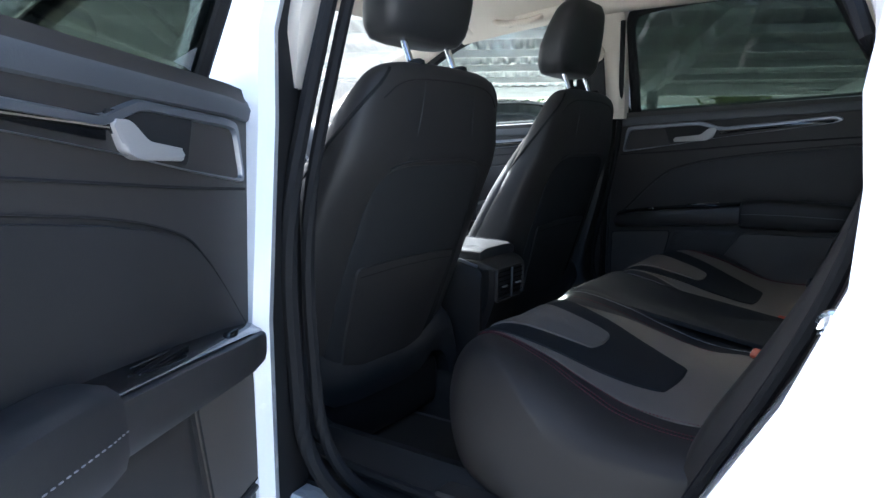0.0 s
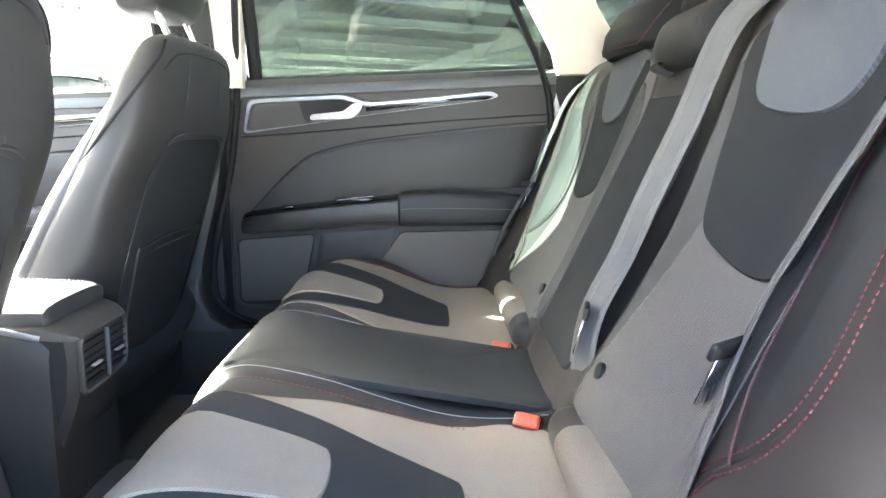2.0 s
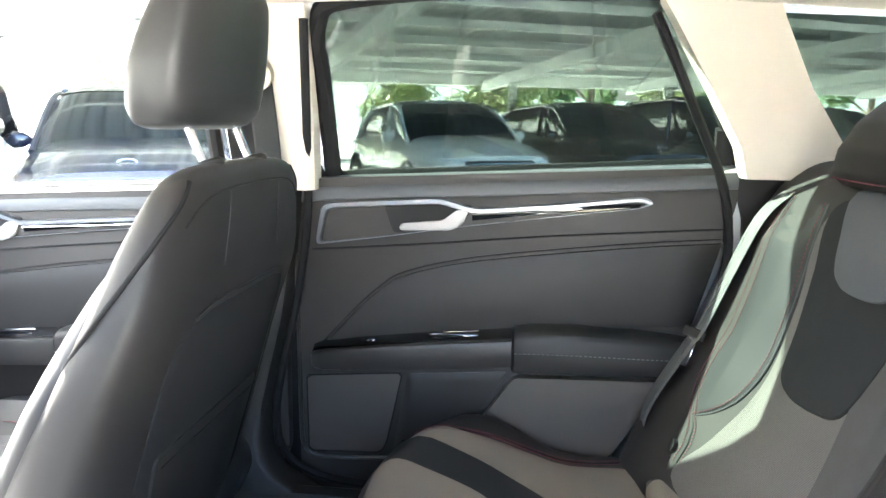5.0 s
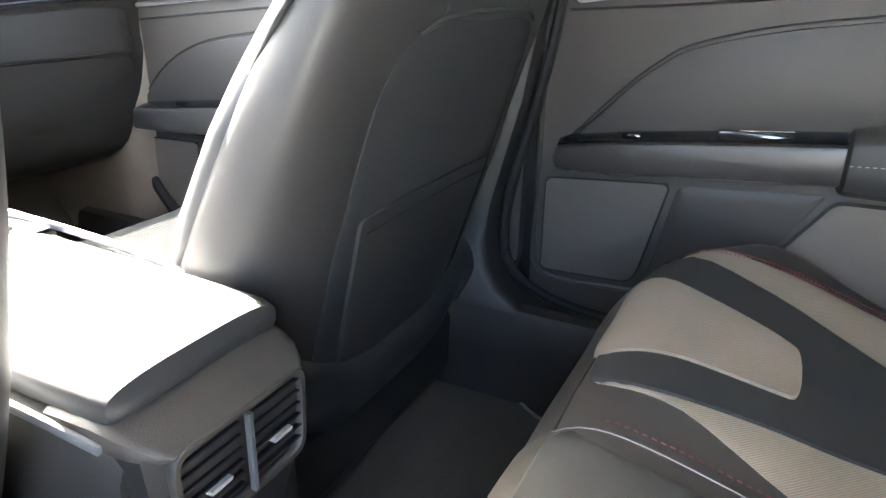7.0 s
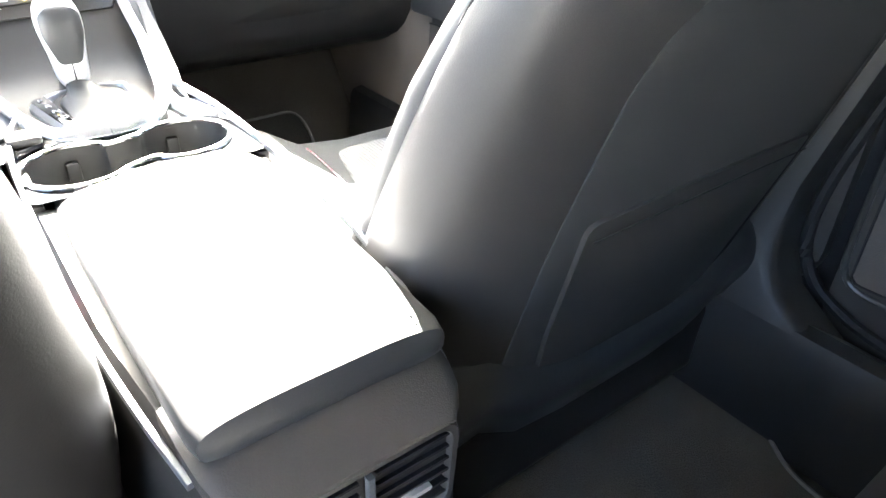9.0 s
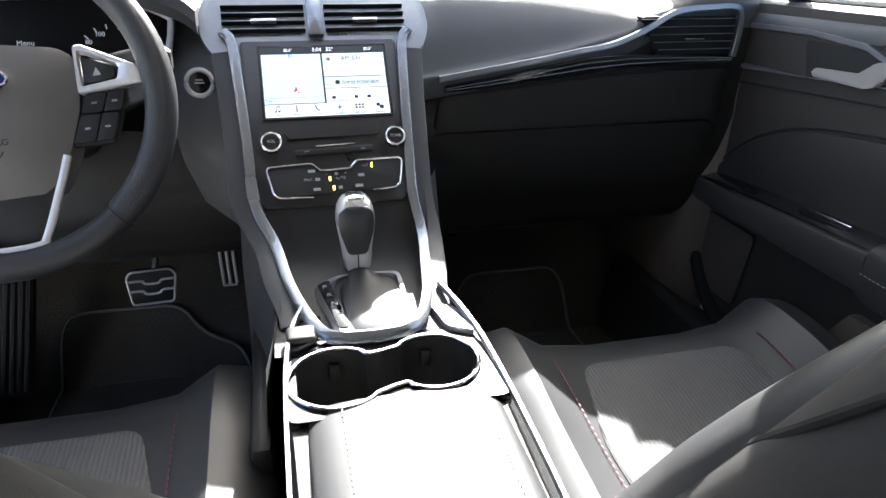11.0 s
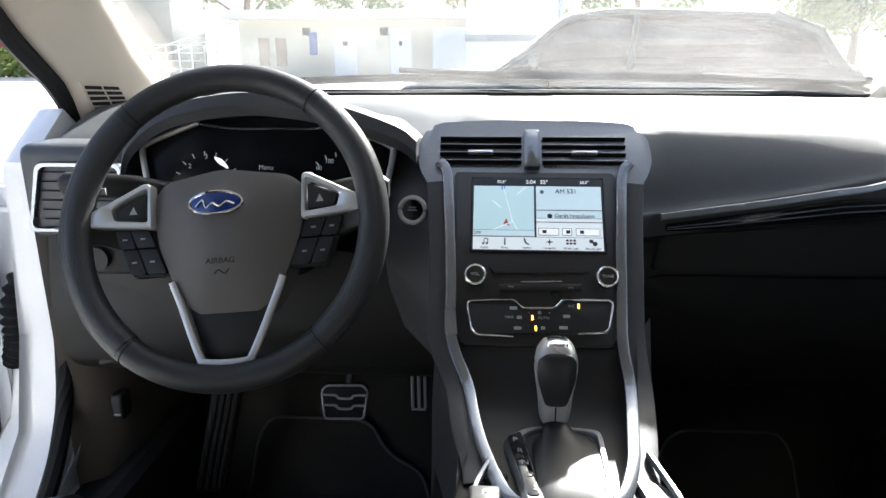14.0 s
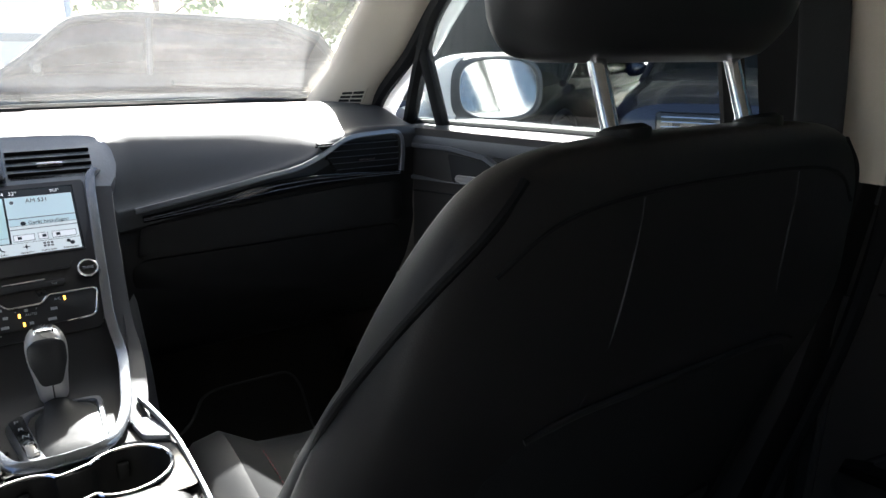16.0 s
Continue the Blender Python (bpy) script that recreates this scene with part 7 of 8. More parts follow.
# ---- pedals ----
pd = thing("brake_pedal", "steel-faced brake pedal with rubber bars", "pedal", "pedals")
PB = lambda u, v, d: Vector((u, 0.868 + 0.25 * (v - 0.537) - d, v))
part("pedal_pad", plate(rounded([(-0.342, 0.556), (-0.334, 0.565), (-0.272, 0.567), (-0.263, 0.558), (-0.270, 0.512), (-0.336, 0.510)], 0.006), lambda u, v, d: PB(u, v, 0.004 - d), 0.012, 0.002), RUBBER, pd)
part("pedal_edge", sweep([PB(u, v, 0.005) for u, v in rounded([(-0.342, 0.556), (-0.334, 0.565), (-0.272, 0.567), (-0.263, 0.558), (-0.270, 0.512), (-0.336, 0.510)], 0.006)], 0.002, 6, True), HANDLE, pd, "bright steel edge")
for v in (0.530, 0.547):
    part("steel_bar", sweep(spline([PB(u, v + dv, 0.006) for u, dv in ((-0.338, 0.003), (-0.318, 0.003), (-0.312, -0.002), (-0.292, -0.002), (-0.286, 0.003), (-0.267, 0.004))], 20), 0.0022, 6), HANDLE, pd)
part("pedal_arm", sweep(spline([(-0.30, 0.878, 0.55), (-0.285, 0.90, 0.62), (-0.24, 0.90, 0.66), (-0.24, 0.92, 0.75)], 16), 0.007, 8), PLASTIC, pd)
pg = thing("accelerator_pedal", "steel-faced accelerator pedal with rubber backing", "pedal", "pedals")
PG = lambda u, v, d: Vector((u, 0.90 + 0.35 * (v - 0.55) - d, v))
part("pedal_pad", plate(rounded([(-0.196, 0.582), (-0.165, 0.584), (-0.164, 0.514), (-0.192, 0.514)], 0.005), lambda u, v, d: PG(u, v, 0.004 - d), 0.012, 0.002), RUBBER, pg)
for u in (-0.191, -0.180, -0.169):
    part("steel_bar", sweep([PG(u - 0.001, 0.580, 0.006), PG(u + 0.002, 0.520, 0.006)], 0.0028, 6), HANDLE, pg)
part("steel_bar", sweep([PG(-0.191, 0.518, 0.006), PG(-0.167, 0.518, 0.006)], 0.002, 6), HANDLE, pg)
part("pedal_arm", sweep(spline([(-0.18, 0.91, 0.58), (-0.18, 0.95, 0.66), (-0.18, 1.0, 0.75)], 10), 0.007, 8), PLASTIC, pg)
fr = thing("foot_rest", "ribbed black foot rest beside the pedals", "foot rest")
FR = lambda u, v, d: Vector((u, 0.86 + 0.30 * (v - 0.47) - d, v))
part("foot_plate", plate(rounded([(-0.565, 0.374), (-0.515, 0.374), (-0.480, 0.60), (-0.528, 0.60)], 0.008), lambda u, v, d: FR(u, v, -d), 0.02, 0.003), RUBBER, fr)
for k in (0.15, 0.4, 0.65, 0.88):
    part("rib", sweep([FR(-0.563 + 0.048 * k, 0.382, 0.003), FR(-0.527 + 0.046 * k, 0.592, 0.003)], 0.004, 6), PLASTIC, fr)
bp = thing("bonnet_release", "small black bonnet release lever", "lever")
part("lever", rbox((-0.655, 0.77, 0.545), (-0.635, 0.80, 0.59), 0.006, 3), PLASTIC, bp)
part("lever_print", rbox((-0.65, 0.7685, 0.555), (-0.64, 0.770, 0.558), 0), LABEL, bp)

# pillar vent grilles
for s in (-1, 1):
    t = thing("pillar_grille", "beige slotted grille at the foot of the pillar", "grille", "pillar grilles")
    ks, fs = np.linspace(0.32, 1.02, 8), np.linspace(0.03, 0.29, 6)
    part("grille_frame", loft([[pillar_at(s, k, f * (1.15 - 0.25 * (k - 0.3)), 0.0025) for f in fs] + [pillar_at(s, k, f * (1.15 - 0.25 * (k - 0.3)), -0.006) for f in fs[::-1]] for k in ks]), BEIGE, t)
    for i in range(6):
        for j in (0, 1):
            k0 = 0.38 + 0.10 * i
            g = 1.12 - 0.25 * (k0 - 0.3)
            fa, fb = (0.045 + 0.118 * j) * g, (0.148 + 0.118 * j) * g
            part("slot", loft([[pillar_at(s, k, f, h) for k, f in ((k0, fa), (k0 + 0.065, fa), (k0 + 0.065, (fa + fb) / 2), (k0 + 0.065, fb), (k0, fb), (k0, (fa + fb) / 2))] for h in (0.001, 0.0034)]), BLACK, t)

# ---- exterior door mirror ----
dm = thing("door_mirror", "white door mirror outside the passenger window", "door mirror")
part("mirror_shell", loft([oval((0.955, y, 1.057), (1, 0, 0.02), (0, 0, 1), a, b, 32, 2.8) for y, a, b in ((0.875, 0.152, 0.074), (0.885, 0.158, 0.079), (0.92, 0.155, 0.078), (0.96, 0.135, 0.066), (0.985, 0.10, 0.045), (0.995, 0.05, 0.02))]), PAINT, dm, "white painted shell")
MU = Vector((1, -0.50, 0.02)).normalized()
gm = [Vector(p) for p in oval((0.940, 0.822, 1.058), MU, (0, 0.06, 1), 0.086, 0.062, 32, 3)]
part("mirror_bezel", loft([oval((0.945, 0.880, 1.057), MU, (0, 0.06, 1), 0.122, 0.077, 32, 2.8), oval((0.942, 0.850, 1.057), MU, (0, 0.06, 1), 0.116, 0.076, 32, 2.8), oval((0.940, 0.822, 1.058), MU, (0, 0.06, 1), 0.100, 0.070, 32, 3),
                           oval((0.940, 0.817, 1.058), MU, (0, 0.06, 1), 0.090, 0.065, 32, 3), gm], True, False), DASHMAT, dm, "dark grey bezel")
bm = bmesh.new()
bm.faces.new([bm.verts.new(p) for p in gm])
part("mirror_glass", bm, MIRROR, dm, "mirror glass")
part("mirror_foot", sweep([(0.74, 0.90, 1.0), (0.84, 0.92, 1.02)], 0.022, 10), PAINT, dm)

# ---- outside: parked cars ----
LAMP = material("clear_headlamp", (0.75, 0.78, 0.80), 0.12, 0.4, bump=0, coat=0.8)
TYRE = material("tyre_rubber", (0.02, 0.02, 0.021), 0.8, grain=120, bump=0.3)


def parked_car(color, label, m, name, height=1.46, length=4.4, van=False):
    paint = material("car_paint_" + name, color, 0.22, grain=300, bump=0, vary=0.03, coat=0.8)
    t = thing("parked_car", label, "car", "parked cars")
    h, L = height, length
    low = [(L / 2, 0.50, 0.55, 0.18), (L / 2 - 0.06, 0.52, 0.72, 0.27), (L / 2 - 0.25, 0.54, 0.82, 0.33), (L / 2 - 0.7, 0.57, 0.88, 0.38), (L / 2 - 1.15, 0.60, 0.90, 0.42), (0.2, 0.60, 0.905, 0.42), (-L / 2 + 0.9, 0.61, 0.90, 0.43),
           (-L / 2 + 0.3, 0.62, 0.86, 0.42), (-L / 2 + 0.05, 0.62, 0.76, 0.36), (-L / 2, 0.60, 0.6, 0.25)]
    part("body", loft([oval((x, 0, z), (0, 1, 0), (0, 0, 1), a, b, 28, 3.6) for x, z, a, b in low]), paint, t)
    zb = 0.93
    cab = [(L / 2 - 1.10, zb - 0.02, 0.83, 0.02), (L / 2 - 1.35, (zb + 1.12) / 2, 0.81, 0.12), (L / 2 - 1.75, (zb + h - 0.09) / 2, 0.75, (h - 0.09 - zb) / 2 + 0.04), (L / 2 - 2.1, (zb + h) / 2, 0.71, (h - zb) / 2 + 0.02), (0, (zb + h) / 2, 0.66, (h - zb) / 2 + 0.03),
           (-L / 2 + 1.0, (zb + h - 0.03) / 2, 0.65, (h - zb) / 2), (-L / 2 + 0.45, (zb + h - 0.15) / 2, 0.66, (h - zb) / 2 - 0.07), (-L / 2 + 0.2, zb, 0.70, 0.06)]
    part("greenhouse", loft([oval((x, 0, z), (0, 1, 0), (0, 0, 1), a, b, 28, 4) for x, z, a, b in cab]), CARGLASS, t, "dark glazed cabin")
    top = [(x, z + b, a * 0.93) for x, z, a, b in cab[2:7]]
    part("roof", loft([[Vector((x, y, zt + 0.014 - 0.05 * abs(y / w) ** 5)) for y in np.linspace(-w, w, 13)] for x, zt, w in [(top[0][0] - 0.10, top[0][1] + 0.012, top[0][2])] + top[1:]], False, False), paint, t, "painted roof panel")
    for s in (-1, 1):
        part("front_pillar", sweep(spline([(L / 2 - 1.08, s * 0.80, zb - 0.03), (L / 2 - 1.40, s * 0.765, zb + 0.19), (L / 2 - 1.78, s * 0.705, h - 0.10), (L / 2 - 2.15, s * 0.665, h - 0.035)], 14), 0.032, 8), paint, t)
        part("rear_pillar", sweep([(-L / 2 + 0.25, s * 0.70, zb - 0.02), (-L / 2 + 0.55, s * 0.655, h - 0.22), (-L / 2 + 1.0, s * 0.63, h - 0.06)], 0.06, 8), paint, t)
        part("centre_pillar", sweep([(-0.02, s * 0.765, zb - 0.02), (-0.08, s * 0.66, h - 0.05)], 0.035, 8), paint, t)
        part("roof_side", sweep(spline([(L / 2 - 2.1, s * 0.665, h - 0.045), (0, s * 0.640, h - 0.015), (-L / 2 + 1.0, s * 0.63, h - 0.06)], 10), 0.03, 8), paint, t)
    part("bonnet_badge", sweep([(L / 2 - 0.20 + 0.0, 0.07 * math.cos(a), 0.845 + 0.028 * math.sin(a)) for a in np.linspace(0, 6.283, 21)[:-1]], 0.006, 6, True), CHROME, t)
    for s in (-1, 1):
        lamp = part("headlamp", loft([oval((L / 2 - 0.14 - 0.11 * k, s * (0.56 + 0.08 * k), 0.68 + 0.02 * k), (0.25, -s * 0.9, 0), (0, 0, 1), 0.16 * (1 - 0.3 * k), 0.075 * (1 - 0.3 * k), 18, 2.4) for k in (0, 0.4, 0.8)]), LAMP, t, "clear headlamp")
        part("lens_ring", sweep([(L / 2 - 0.12, s * 0.56 + 0.05 * math.cos(a), 0.68 + 0.05 * math.sin(a)) for a in np.linspace(0, 6.283, 17)[:-1]], 0.008, 6, True), CHROME, lamp)
        part("wing_mirror", loft([oval((L / 2 - 1.45, s * y, 1.0), (1, 0, 0), (0, 0, 1), a, b, 14, 2.5) for y, a, b in ((0.86, 0.03, 0.03), (0.92, 0.06, 0.07), (1.0, 0.06, 0.075), (1.04, 0.03, 0.04))]), paint, t)
        for x in (L / 2 - 0.85, -L / 2 + 0.8):
            w = part("wheel", sweep([(x, s * 0.70, 0.315), (x, s * 0.90, 0.315)], 0.315, 32), TYRE, t, "black tyre")
            part("rim", sweep([(x, s * 0.86, 0.315), (x, s * 0.905, 0.315)], 0.21, 28), SILVER, w, "alloy rim")
            for a in np.linspace(0, 6.283, 6)[:-1]:
                part("spoke_gap", sweep([(x + 0.13 * math.cos(a), s * 0.90, 0.315 + 0.13 * math.sin(a)), (x + 0.13 * math.cos(a), s * 0.908, 0.315 + 0.13 * math.sin(a))], 0.045, 10), BLACK, w)
            part("arch", sweep([(x + 0.36 * math.cos(a), s * 0.895, 0.33 + 0.36 * math.sin(a)) for a in np.linspace(0.1, 3.04, 18)], 0.025, 6), BLACK, t)
    part("grille", rbox((L / 2 - 0.05, -0.45, 0.52), (L / 2 + 0.012, 0.45, 0.73), 0.03, 3), PIANO, t, "black grille")
    for z in (0.555, 0.59, 0.625, 0.66, 0.695):
        part("grille_bar", sweep([(L / 2 + 0.012, -0.40, z), (L / 2 + 0.016, 0.0, z), (L / 2 + 0.012, 0.40, z)], 0.0055, 6), CHROME, t)
    part("lower_grille", rbox((L / 2 - 0.05, -0.5, 0.30), (L / 2 + 0.015, 0.5, 0.42), 0.03, 3), PLASTIC, t)
    part("number_plate", rbox((L / 2 + 0.0, -0.26, 0.38), (L / 2 + 0.022, 0.26, 0.48), 0.006), material("plate_white_" + name, (0.75, 0.75, 0.72), 0.5, bump=0), t, "white plate with dark bars")
    part("plate_bars", rbox((L / 2 + 0.021, -0.20, 0.405), (L / 2 + 0.0235, 0.20, 0.455), 0), RUBBER, t)
    t.matrix_world = m
    return t


CARGLASS = material("dark_car_glass", (0.012, 0.015, 0.016), 0.06, bump=0, coat=0.5)
YAW = 28.0
ux = Vector((math.cos(radians(YAW)), math.sin(radians(YAW)), 0))
uy = Vector((-math.sin(radians(YAW)), math.cos(radians(YAW)), 0))
ROW = [(0, (0.80, 0.81, 0.80), "white", "pale grey-white hatchback parked under the carport"), (-1, (0.012, 0.012, 0.014), "black", "black hatchback parked under the carport"), (-2, (0.04, 0.043, 0.05), "slate", "slate grey estate car parked under the carport"),
       (-3, (0.25, 0.26, 0.27), "silver", "silver car parked under the carport")]
for k, col, nm, lab in ROW:
    p = Vector((7.5, -0.15, 0)) + uy * (2.45 * k) + ux * 2.2
    parked_car(col, lab, Matrix.Translation(p) @ Matrix.Rotation(radians(YAW + 180), 4, "Z"), nm, 1.46 if k != -2 else 1.6)
for col, nm, lab, f in (((0.010, 0.013, 0.030), "blue", "dark blue car parked nose out beside the passenger door", Vector((4.2, 2.5, 0))), ((0.012, 0.012, 0.013), "coal", "tall black car parked beside the dark blue car", Vector((2.6, 4.0, 0)))):
    parked_car(col, lab, Matrix.Translation(f + ux * 2.2) @ Matrix.Rotation(radians(YAW + 180), 4, "Z"), nm, 1.48 if nm == "blue" else 1.72)
parked_car((0.062, 0.063, 0.062), "dark grey estate car parked ahead of the bonnet", Matrix.Translation((1.40, 7.95, 0)) @ Matrix.Rotation(radians(178), 4, "Z"), "ahead", 1.52, 4.85)

# ---- carport ----
STEEL = material("white_painted_steel", (0.62, 0.64, 0.63), 0.5, grain=80, bump=0.05, vary=0.06)
SHEET = material("ribbed_roof_sheet", (0.34, 0.37, 0.36), 0.5, grain=60, bump=0.1, vary=0.08)
cp = thing("carport", "white steel carport with ribbed sheet roof", "carport")


def CPP(a, b, z=0.0):
    """Carport coordinates: a away from the car under ux, b along uy."""
    return Vector((7.2, -0.5, 0)) + ux * a + uy * b + Vector((0, 0, z))


def roof_z(a):
    return 3.22 - 0.072 * a


sheet = bmesh.new()
nb = 640
prev = None
for i in range(nb + 1):
    b = -26 + 40 * i / nb
    hz = (0.0, 0.04)[(i // 2) % 2]
    cur = [sheet.verts.new(CPP(a, b, roof_z(a) + 0.16 + hz)) for a in (-1.6, 11.5)]
    if prev:
        sheet.faces.new((prev[0], prev[1], cur[1], cur[0]))
    prev = cur
part("roof_sheet", sheet, SHEET, cp, "ribbed metal roof sheet", sharp=20)
for i in range(9):
    a = -1.5 + 1.6 * i
    part("purlin", loft([[CPP(a + da, b, roof_z(a) + dz) for da, dz in ((-0.05, 0.0), (0.05, 0.0), (0.05, 0.15), (-0.05, 0.15))] for b in (-26, 14)]), STEEL, cp)
for b in (-24.5, -19.5, -14.5, -9.5, -4.5, 0.5, 5.5, 10.5):
    part("rafter", loft([[CPP(a, b + db, roof_z(a) + dz) for db, dz in ((-0.08, -0.28), (0.08, -0.28), (0.08, 0.0), (-0.08, 0.0))] for a in (-1.6, 11.5)]), STEEL, cp)
    for a in (9.6,):
        part("post", rbox(tuple(CPP(a, b) - Vector((0.11, 0.11, 0))), tuple(CPP(a, b, roof_z(a) - 0.25) + Vector((0.11, 0.11, 0))), 0.01), STEEL, cp)
part("fascia", loft([[CPP(a, b, roof_z(a) + z) for a, z in ((11.4, -0.12), (11.55, -0.12), (11.55, 0.2), (11.4, 0.2))] for b in (-26, 14)]), STEEL, cp)
part("front_fascia", loft([[CPP(a, b, roof_z(a) + z) for a, z in ((-1.75, -0.02), (-1.6, -0.02), (-1.6, 0.24), (-1.75, 0.24))] for b in (-26, 14)]), STEEL, cp)

# ---- low building, fence ----
WALLM = material("cream_render", (0.62, 0.57, 0.46), 0.9, grain=40, bump=0.3, vary=0.08, stain=0.8)
ROOFM = material("pale_roof_edge", (0.60, 0.58, 0.55), 0.7, grain=30, bump=0.1)
DOORM = material("white_steel_door", (0.75, 0.77, 0.78), 0.45, bump=0.05)
bl = thing("low_building", "low cream building with flat roof and white doors", "building")
BY = 31.8
part("wall", rbox((-11.6, BY, 0), (0.8, BY + 8, 2.55), 0.03), WALLM, bl)
part("roof", rbox((-12.1, BY - 0.6, 2.55), (1.2, BY + 8.5, 2.95), 0.04), ROOFM, bl, "pale overhanging roof slab")
for x0, x1 in ((-7.15, -6.1), (-4.55, -3.6)):
    d = part("door", rbox((x0, BY - 0.05, 0.02), (x1, BY + 0.05, 2.15), 0.015), DOORM, bl, "white steel door")
    part("door_sign", rbox((x0 + 0.4, BY - 0.06, 1.4), (x1 - 0.4, BY - 0.045, 1.6), 0), RUBBER, d)
    part("door_frame", rbox((x0 - 0.08, BY - 0.03, 0), (x1 + 0.08, BY + 0.03, 2.25), 0.01), ROOFM, bl)
for x0 in (-10.7, -9.9):
    part("door", rbox((x0, BY - 0.04, 0.5), (x0 + 0.5, BY + 0.05, 1.75), 0.01), material("brown_panel", (0.28, 0.20, 0.12), 0.6), bl, "brown wooden panel")
part("sign_board", rbox((-8.3, BY - 0.06, 1.0), (-7.95, BY, 2.0), 0.01), material("blue_board", (0.03, 0.10, 0.32), 0.5), bl, "blue notice board")
part("meter_box", rbox((-5.75, BY - 0.15, 1.1), (-5.2, BY, 1.75), 0.02), STEEL, bl)
for x0 in (-5.0, -8.6):
    part("vent_window", rbox((x0, BY - 0.04, 1.85), (x0 + 0.35, BY + 0.02, 2.2), 0.01), RUBBER, bl)
part("garage_door", rbox((-2.6, BY - 0.05, 0), (-0.4, BY + 0.05, 2.2), 0.01), DOORM, bl)
cb = thing("site_cabin", "white site cabin with a grey band beyond the yard", "cabin")
part("cabin_wall", rbox((-1.05, 30.6, 0), (2.9, 33.2, 4.4), 0.05), DOORM, cb)
part("cabin_band", rbox((-1.09, 30.56, 1.55), (2.94, 30.62, 1.85), 0.01), material("grey_band_paint", (0.30, 0.32, 0.34), 0.6), cb, "grey painted band")
part("cabin_post", rbox((2.9, 30.5, 0), (3.1, 30.7, 4.5), 0.02), material("blue_grey_post", (0.22, 0.30, 0.42), 0.5), cb, "blue-grey corner post")
fe = thing("fence", "grey metal railing beside the low building", "fence")
for x in np.arange(-16.0, -11.8, 0.6):
    part("post", rbox((x - 0.025, 31.0, 0), (x + 0.025, 31.05, 1.5), 0), STEEL, fe)
for z in (0.4, 0.75, 1.1, 1.45):
    part("rail", rbox((-16.2, 31.0, z - 0.02), (-11.8, 31.04, z + 0.02), 0), STEEL, fe)
st_ = thing("stair_rail", "grey metal stair railing beside the low building", "railing")
for k in range(2):
    part("rail", sweep([(-16.0, 32.5, 0.9 + 0.4 * k), (-12.0, 32.5, 2.1 + 0.4 * k)], 0.03, 6), STEEL, st_)
tw = thing("dark_shed", "dark timber shed beyond the yard", "shed")
part("wall", rbox((-19.5, 33.0, 0), (-15.3, 37, 5.2), 0.05), material("dark_timber", (0.10, 0.11, 0.11), 0.8, grain=20, bump=0.4), tw)
part("roof", rbox((-19.8, 32.7, 5.2), (-15.0, 37.3, 5.4), 0.03), ROOFM, tw)

# ---- trees and hedge ----
LEAF = material("green_leaves", (0.085, 0.16, 0.035), 0.55, grain=30, bump=0.1, vary=0.35, stain=2.0)
LEAF2 = material("yellow_green_leaves", (0.15, 0.19, 0.04), 0.55, grain=30, bump=0.1, vary=0.35, stain=2.0)
BARK = material("grey_brown_bark", (0.13, 0.10, 0.075), 0.9, grain=30, bump=0.8, vary=0.3, dist=0.02)


def tree(seed, leaf, m, hgt, wide, label):
    rnd = random.Random(seed)
    t = thing("tree", label, "tree", "trees")
    part("trunk", sweep(spline([(0, 0, 0), (0.05, 0.02, hgt * 0.25), (-0.05, 0.05, hgt * 0.5), (0.02, 0, hgt * 0.85)], 16), lambda k: 0.17 * (1 - 0.8 * k), 10), BARK, t)
    blobs = []
    for i in range(9):
        a, zz = rnd.uniform(0, 6.28), rnd.uniform(0.35, 0.8) * hgt
        q = Vector((math.cos(a) * wide * rnd.uniform(0.3, 0.75), math.sin(a) * wide * rnd.uniform(0.3, 0.75), zz + 0.12 * hgt))
        part("limb", sweep(spline([(0, 0, zz * 0.75), q * 0.5 + Vector((0, 0, zz * 0.4)), q], 8), lambda k: 0.06 * (1 - 0.85 * k), 6), BARK, t)
        blobs.append((q, rnd.uniform(0.35, 0.6) * wide * 0.8))
    blobs.append((Vector((0, 0, hgt * 0.9)), wide * 0.5))
    vs, fs = [], []
    for q, r in blobs:
        for _ in range(520):
            d = Vector((rnd.gauss(0, 1), rnd.gauss(0, 1), rnd.gauss(0, 0.8))).normalized() * r * rnd.uniform(0.35, 1.0) ** 0.6
            c = q + d
            n_ = (d.normalized() + Vector((rnd.uniform(-1, 1), rnd.uniform(-1, 1), rnd.uniform(-0.3, 1)))).normalized()
            u = n_.orthogonal().normalized()
            w = n_.cross(u)
            s = rnd.uniform(0.06, 0.13)
            k = len(vs)
            vs += [c + u * s, c + w * s * 0.6, c - u * s, c - w * s * 0.6]
            fs.append((k, k + 1, k + 2, k + 3))
    me = bpy.data.meshes.new("crown")
    me.from_pydata([tuple(v) for v in vs], [], fs)
    me.materials.append(leaf)
    cr = new("crown", me)
    cr.parent = t
    tagged(cr, "uneven crown of small leaves")
    t.matrix_world = m
    return t


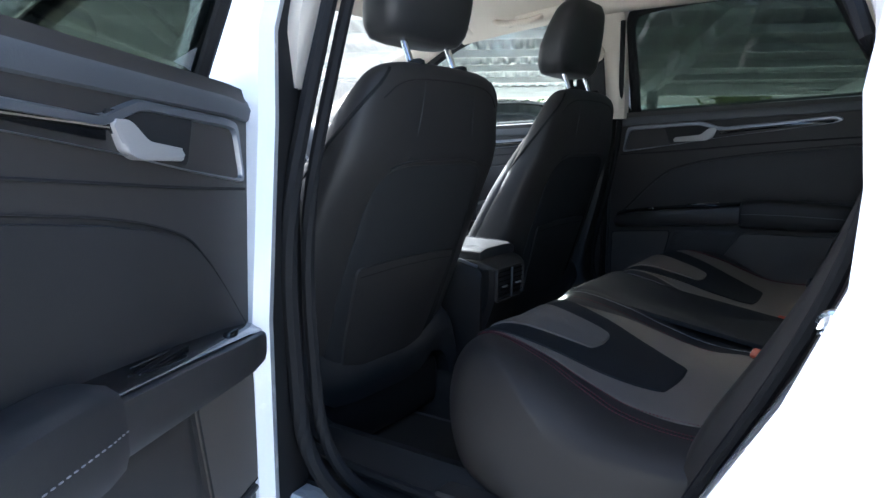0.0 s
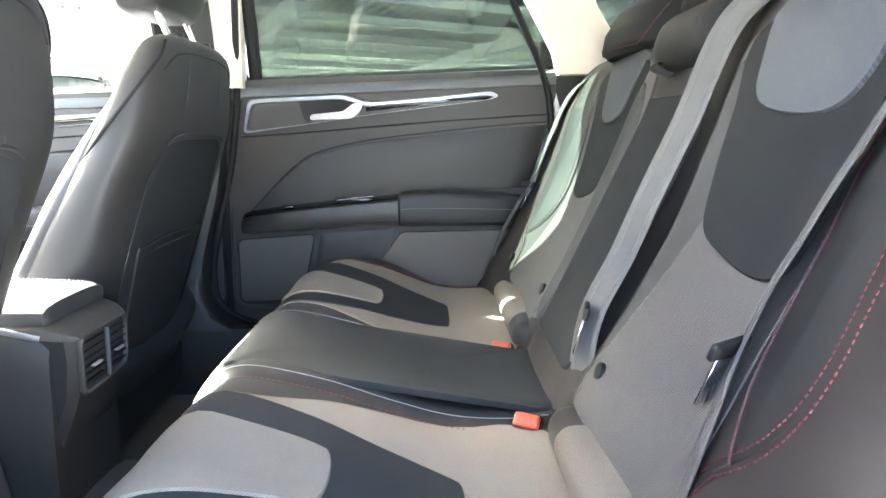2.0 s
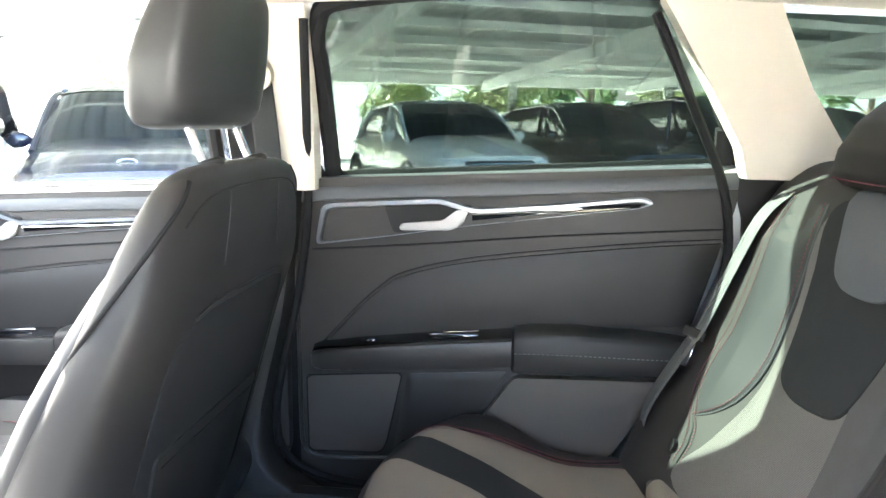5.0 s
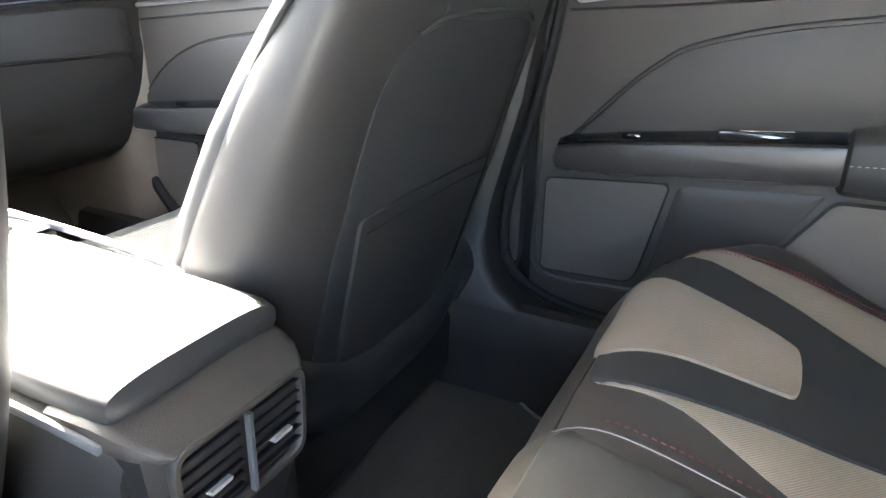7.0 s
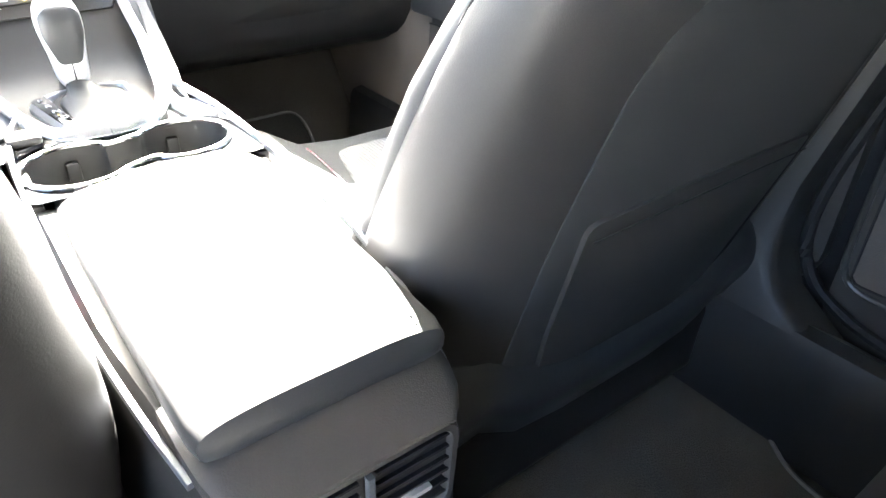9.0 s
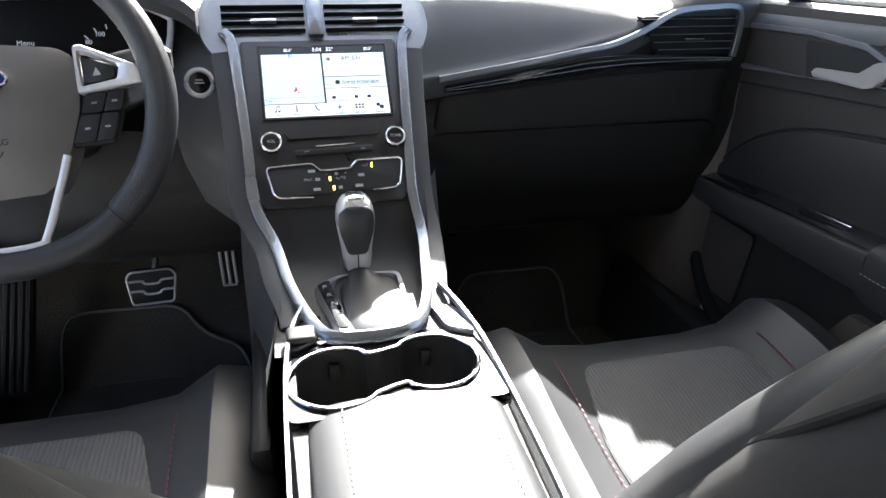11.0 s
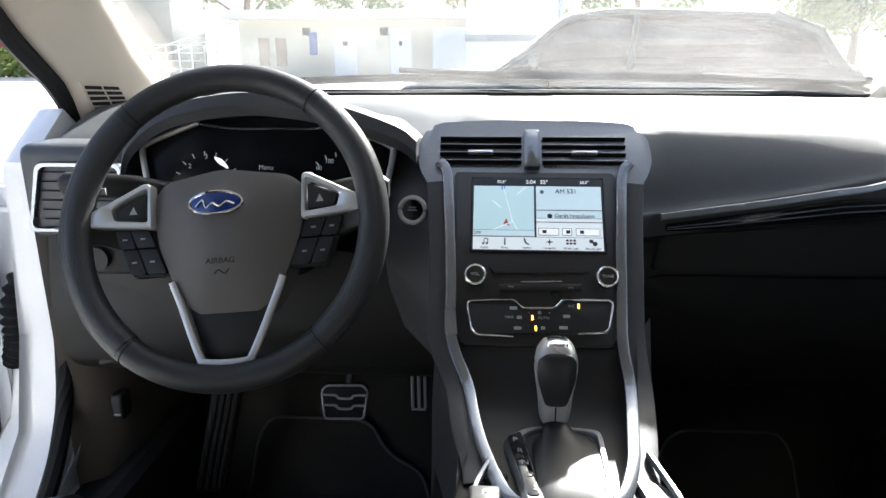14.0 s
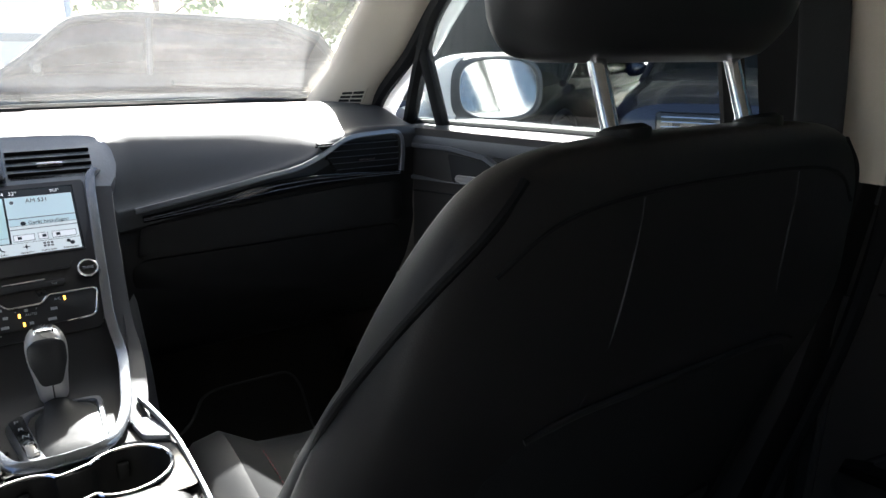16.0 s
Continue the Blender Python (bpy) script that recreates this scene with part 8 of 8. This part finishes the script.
base = tree(3, LEAF, Matrix.Translation((22.0, 9.0, 0)), 4.6, 2.2, "broad green tree behind the carport")
base2 = tree(5, LEAF2, Matrix.Translation((27.0, 5.5, 0)), 4.0, 2.4, "yellow-green tree behind the carport")
for i, (x, y, k, a, ob) in enumerate(((26.5, 1.2, 1.0, 40, base2), (30, -3.0, 1.1, 100, base), (31, -8.0, 1.15, 200, base2), (24, 13.5, 1.1, 150, base), (29, -14, 1.2, 10, base), (-24, 44, 2.2, 60, base), (-16, 46, 2.4, 190, base),
                                       (-8, 47, 2.2, 280, base), (0.5, 45, 2.0, 20, base2), (9, 44, 2.0, 120, base), (18, 36, 1.6, 250, base2), (-33, 40, 1.6, 90, base2), (14, 20, 1.2, 300, base))):
    c = copy_thing(ob, Matrix.Translation((x, y, 0)) @ Matrix.Rotation(radians(a), 4, "Z"))
    c.scale = (k, k, k)
hills = bmesh.new()
rows = []
for j in range(4):
    rows.append([hills.verts.new((math.cos(a) * (260 + 120 * j), math.sin(a) * (260 + 120 * j), (0, 14, 30, 42)[j] * (0.7 + 0.5 * noise.noise(Vector((math.cos(a) * 4, math.sin(a) * 4, j * 0.4)))))) for a in np.linspace(0, 6.283, 73)])
for r0, r1 in zip(rows, rows[1:]):
    for i in range(72):
        hills.faces.new((r0[i], r0[i + 1], r1[i + 1], r1[i]))
tagged(part("backdrop_hills", hills, material("hazy_wooded_hills", (0.16, 0.21, 0.20), 0.95, grain=0.5, bump=0.2, vary=0.25, stain=0.05)), "hazy wooded hills round the yard", "hills", kind="structure")
hd = bmesh.new()
rnd = random.Random(9)
for _ in range(5000):
    c = Vector((rnd.uniform(-40, -17), rnd.uniform(31.0, 32.6), rnd.uniform(0.02, 1.3)))
    u = Vector((rnd.uniform(-1, 1), rnd.uniform(-1, 1), rnd.uniform(-1, 1))).normalized() * 0.13
    w = u.orthogonal().normalized() * 0.09
    hd.faces.new([hd.verts.new(c + q) for q in (u, w, -u, -w)])
tagged(part("hedge", hd, LEAF2), "clipped green hedge along the yard", "hedge", kind="stuff")
rd = thing("red_container", "red steel container behind the hedge", "container")
part("side", rbox((-36, 34, 0), (-24, 36.4, 2.6), 0.03), material("faded_red_paint", (0.42, 0.07, 0.06), 0.6, grain=20, bump=0.2), rd)
for x in np.arange(-35.8, -24.2, 0.5):
    part("rib", rbox((x, 33.94, 0.1), (x + 0.22, 34.0, 2.5), 0.01), rd.children[0].data.materials[0], rd)
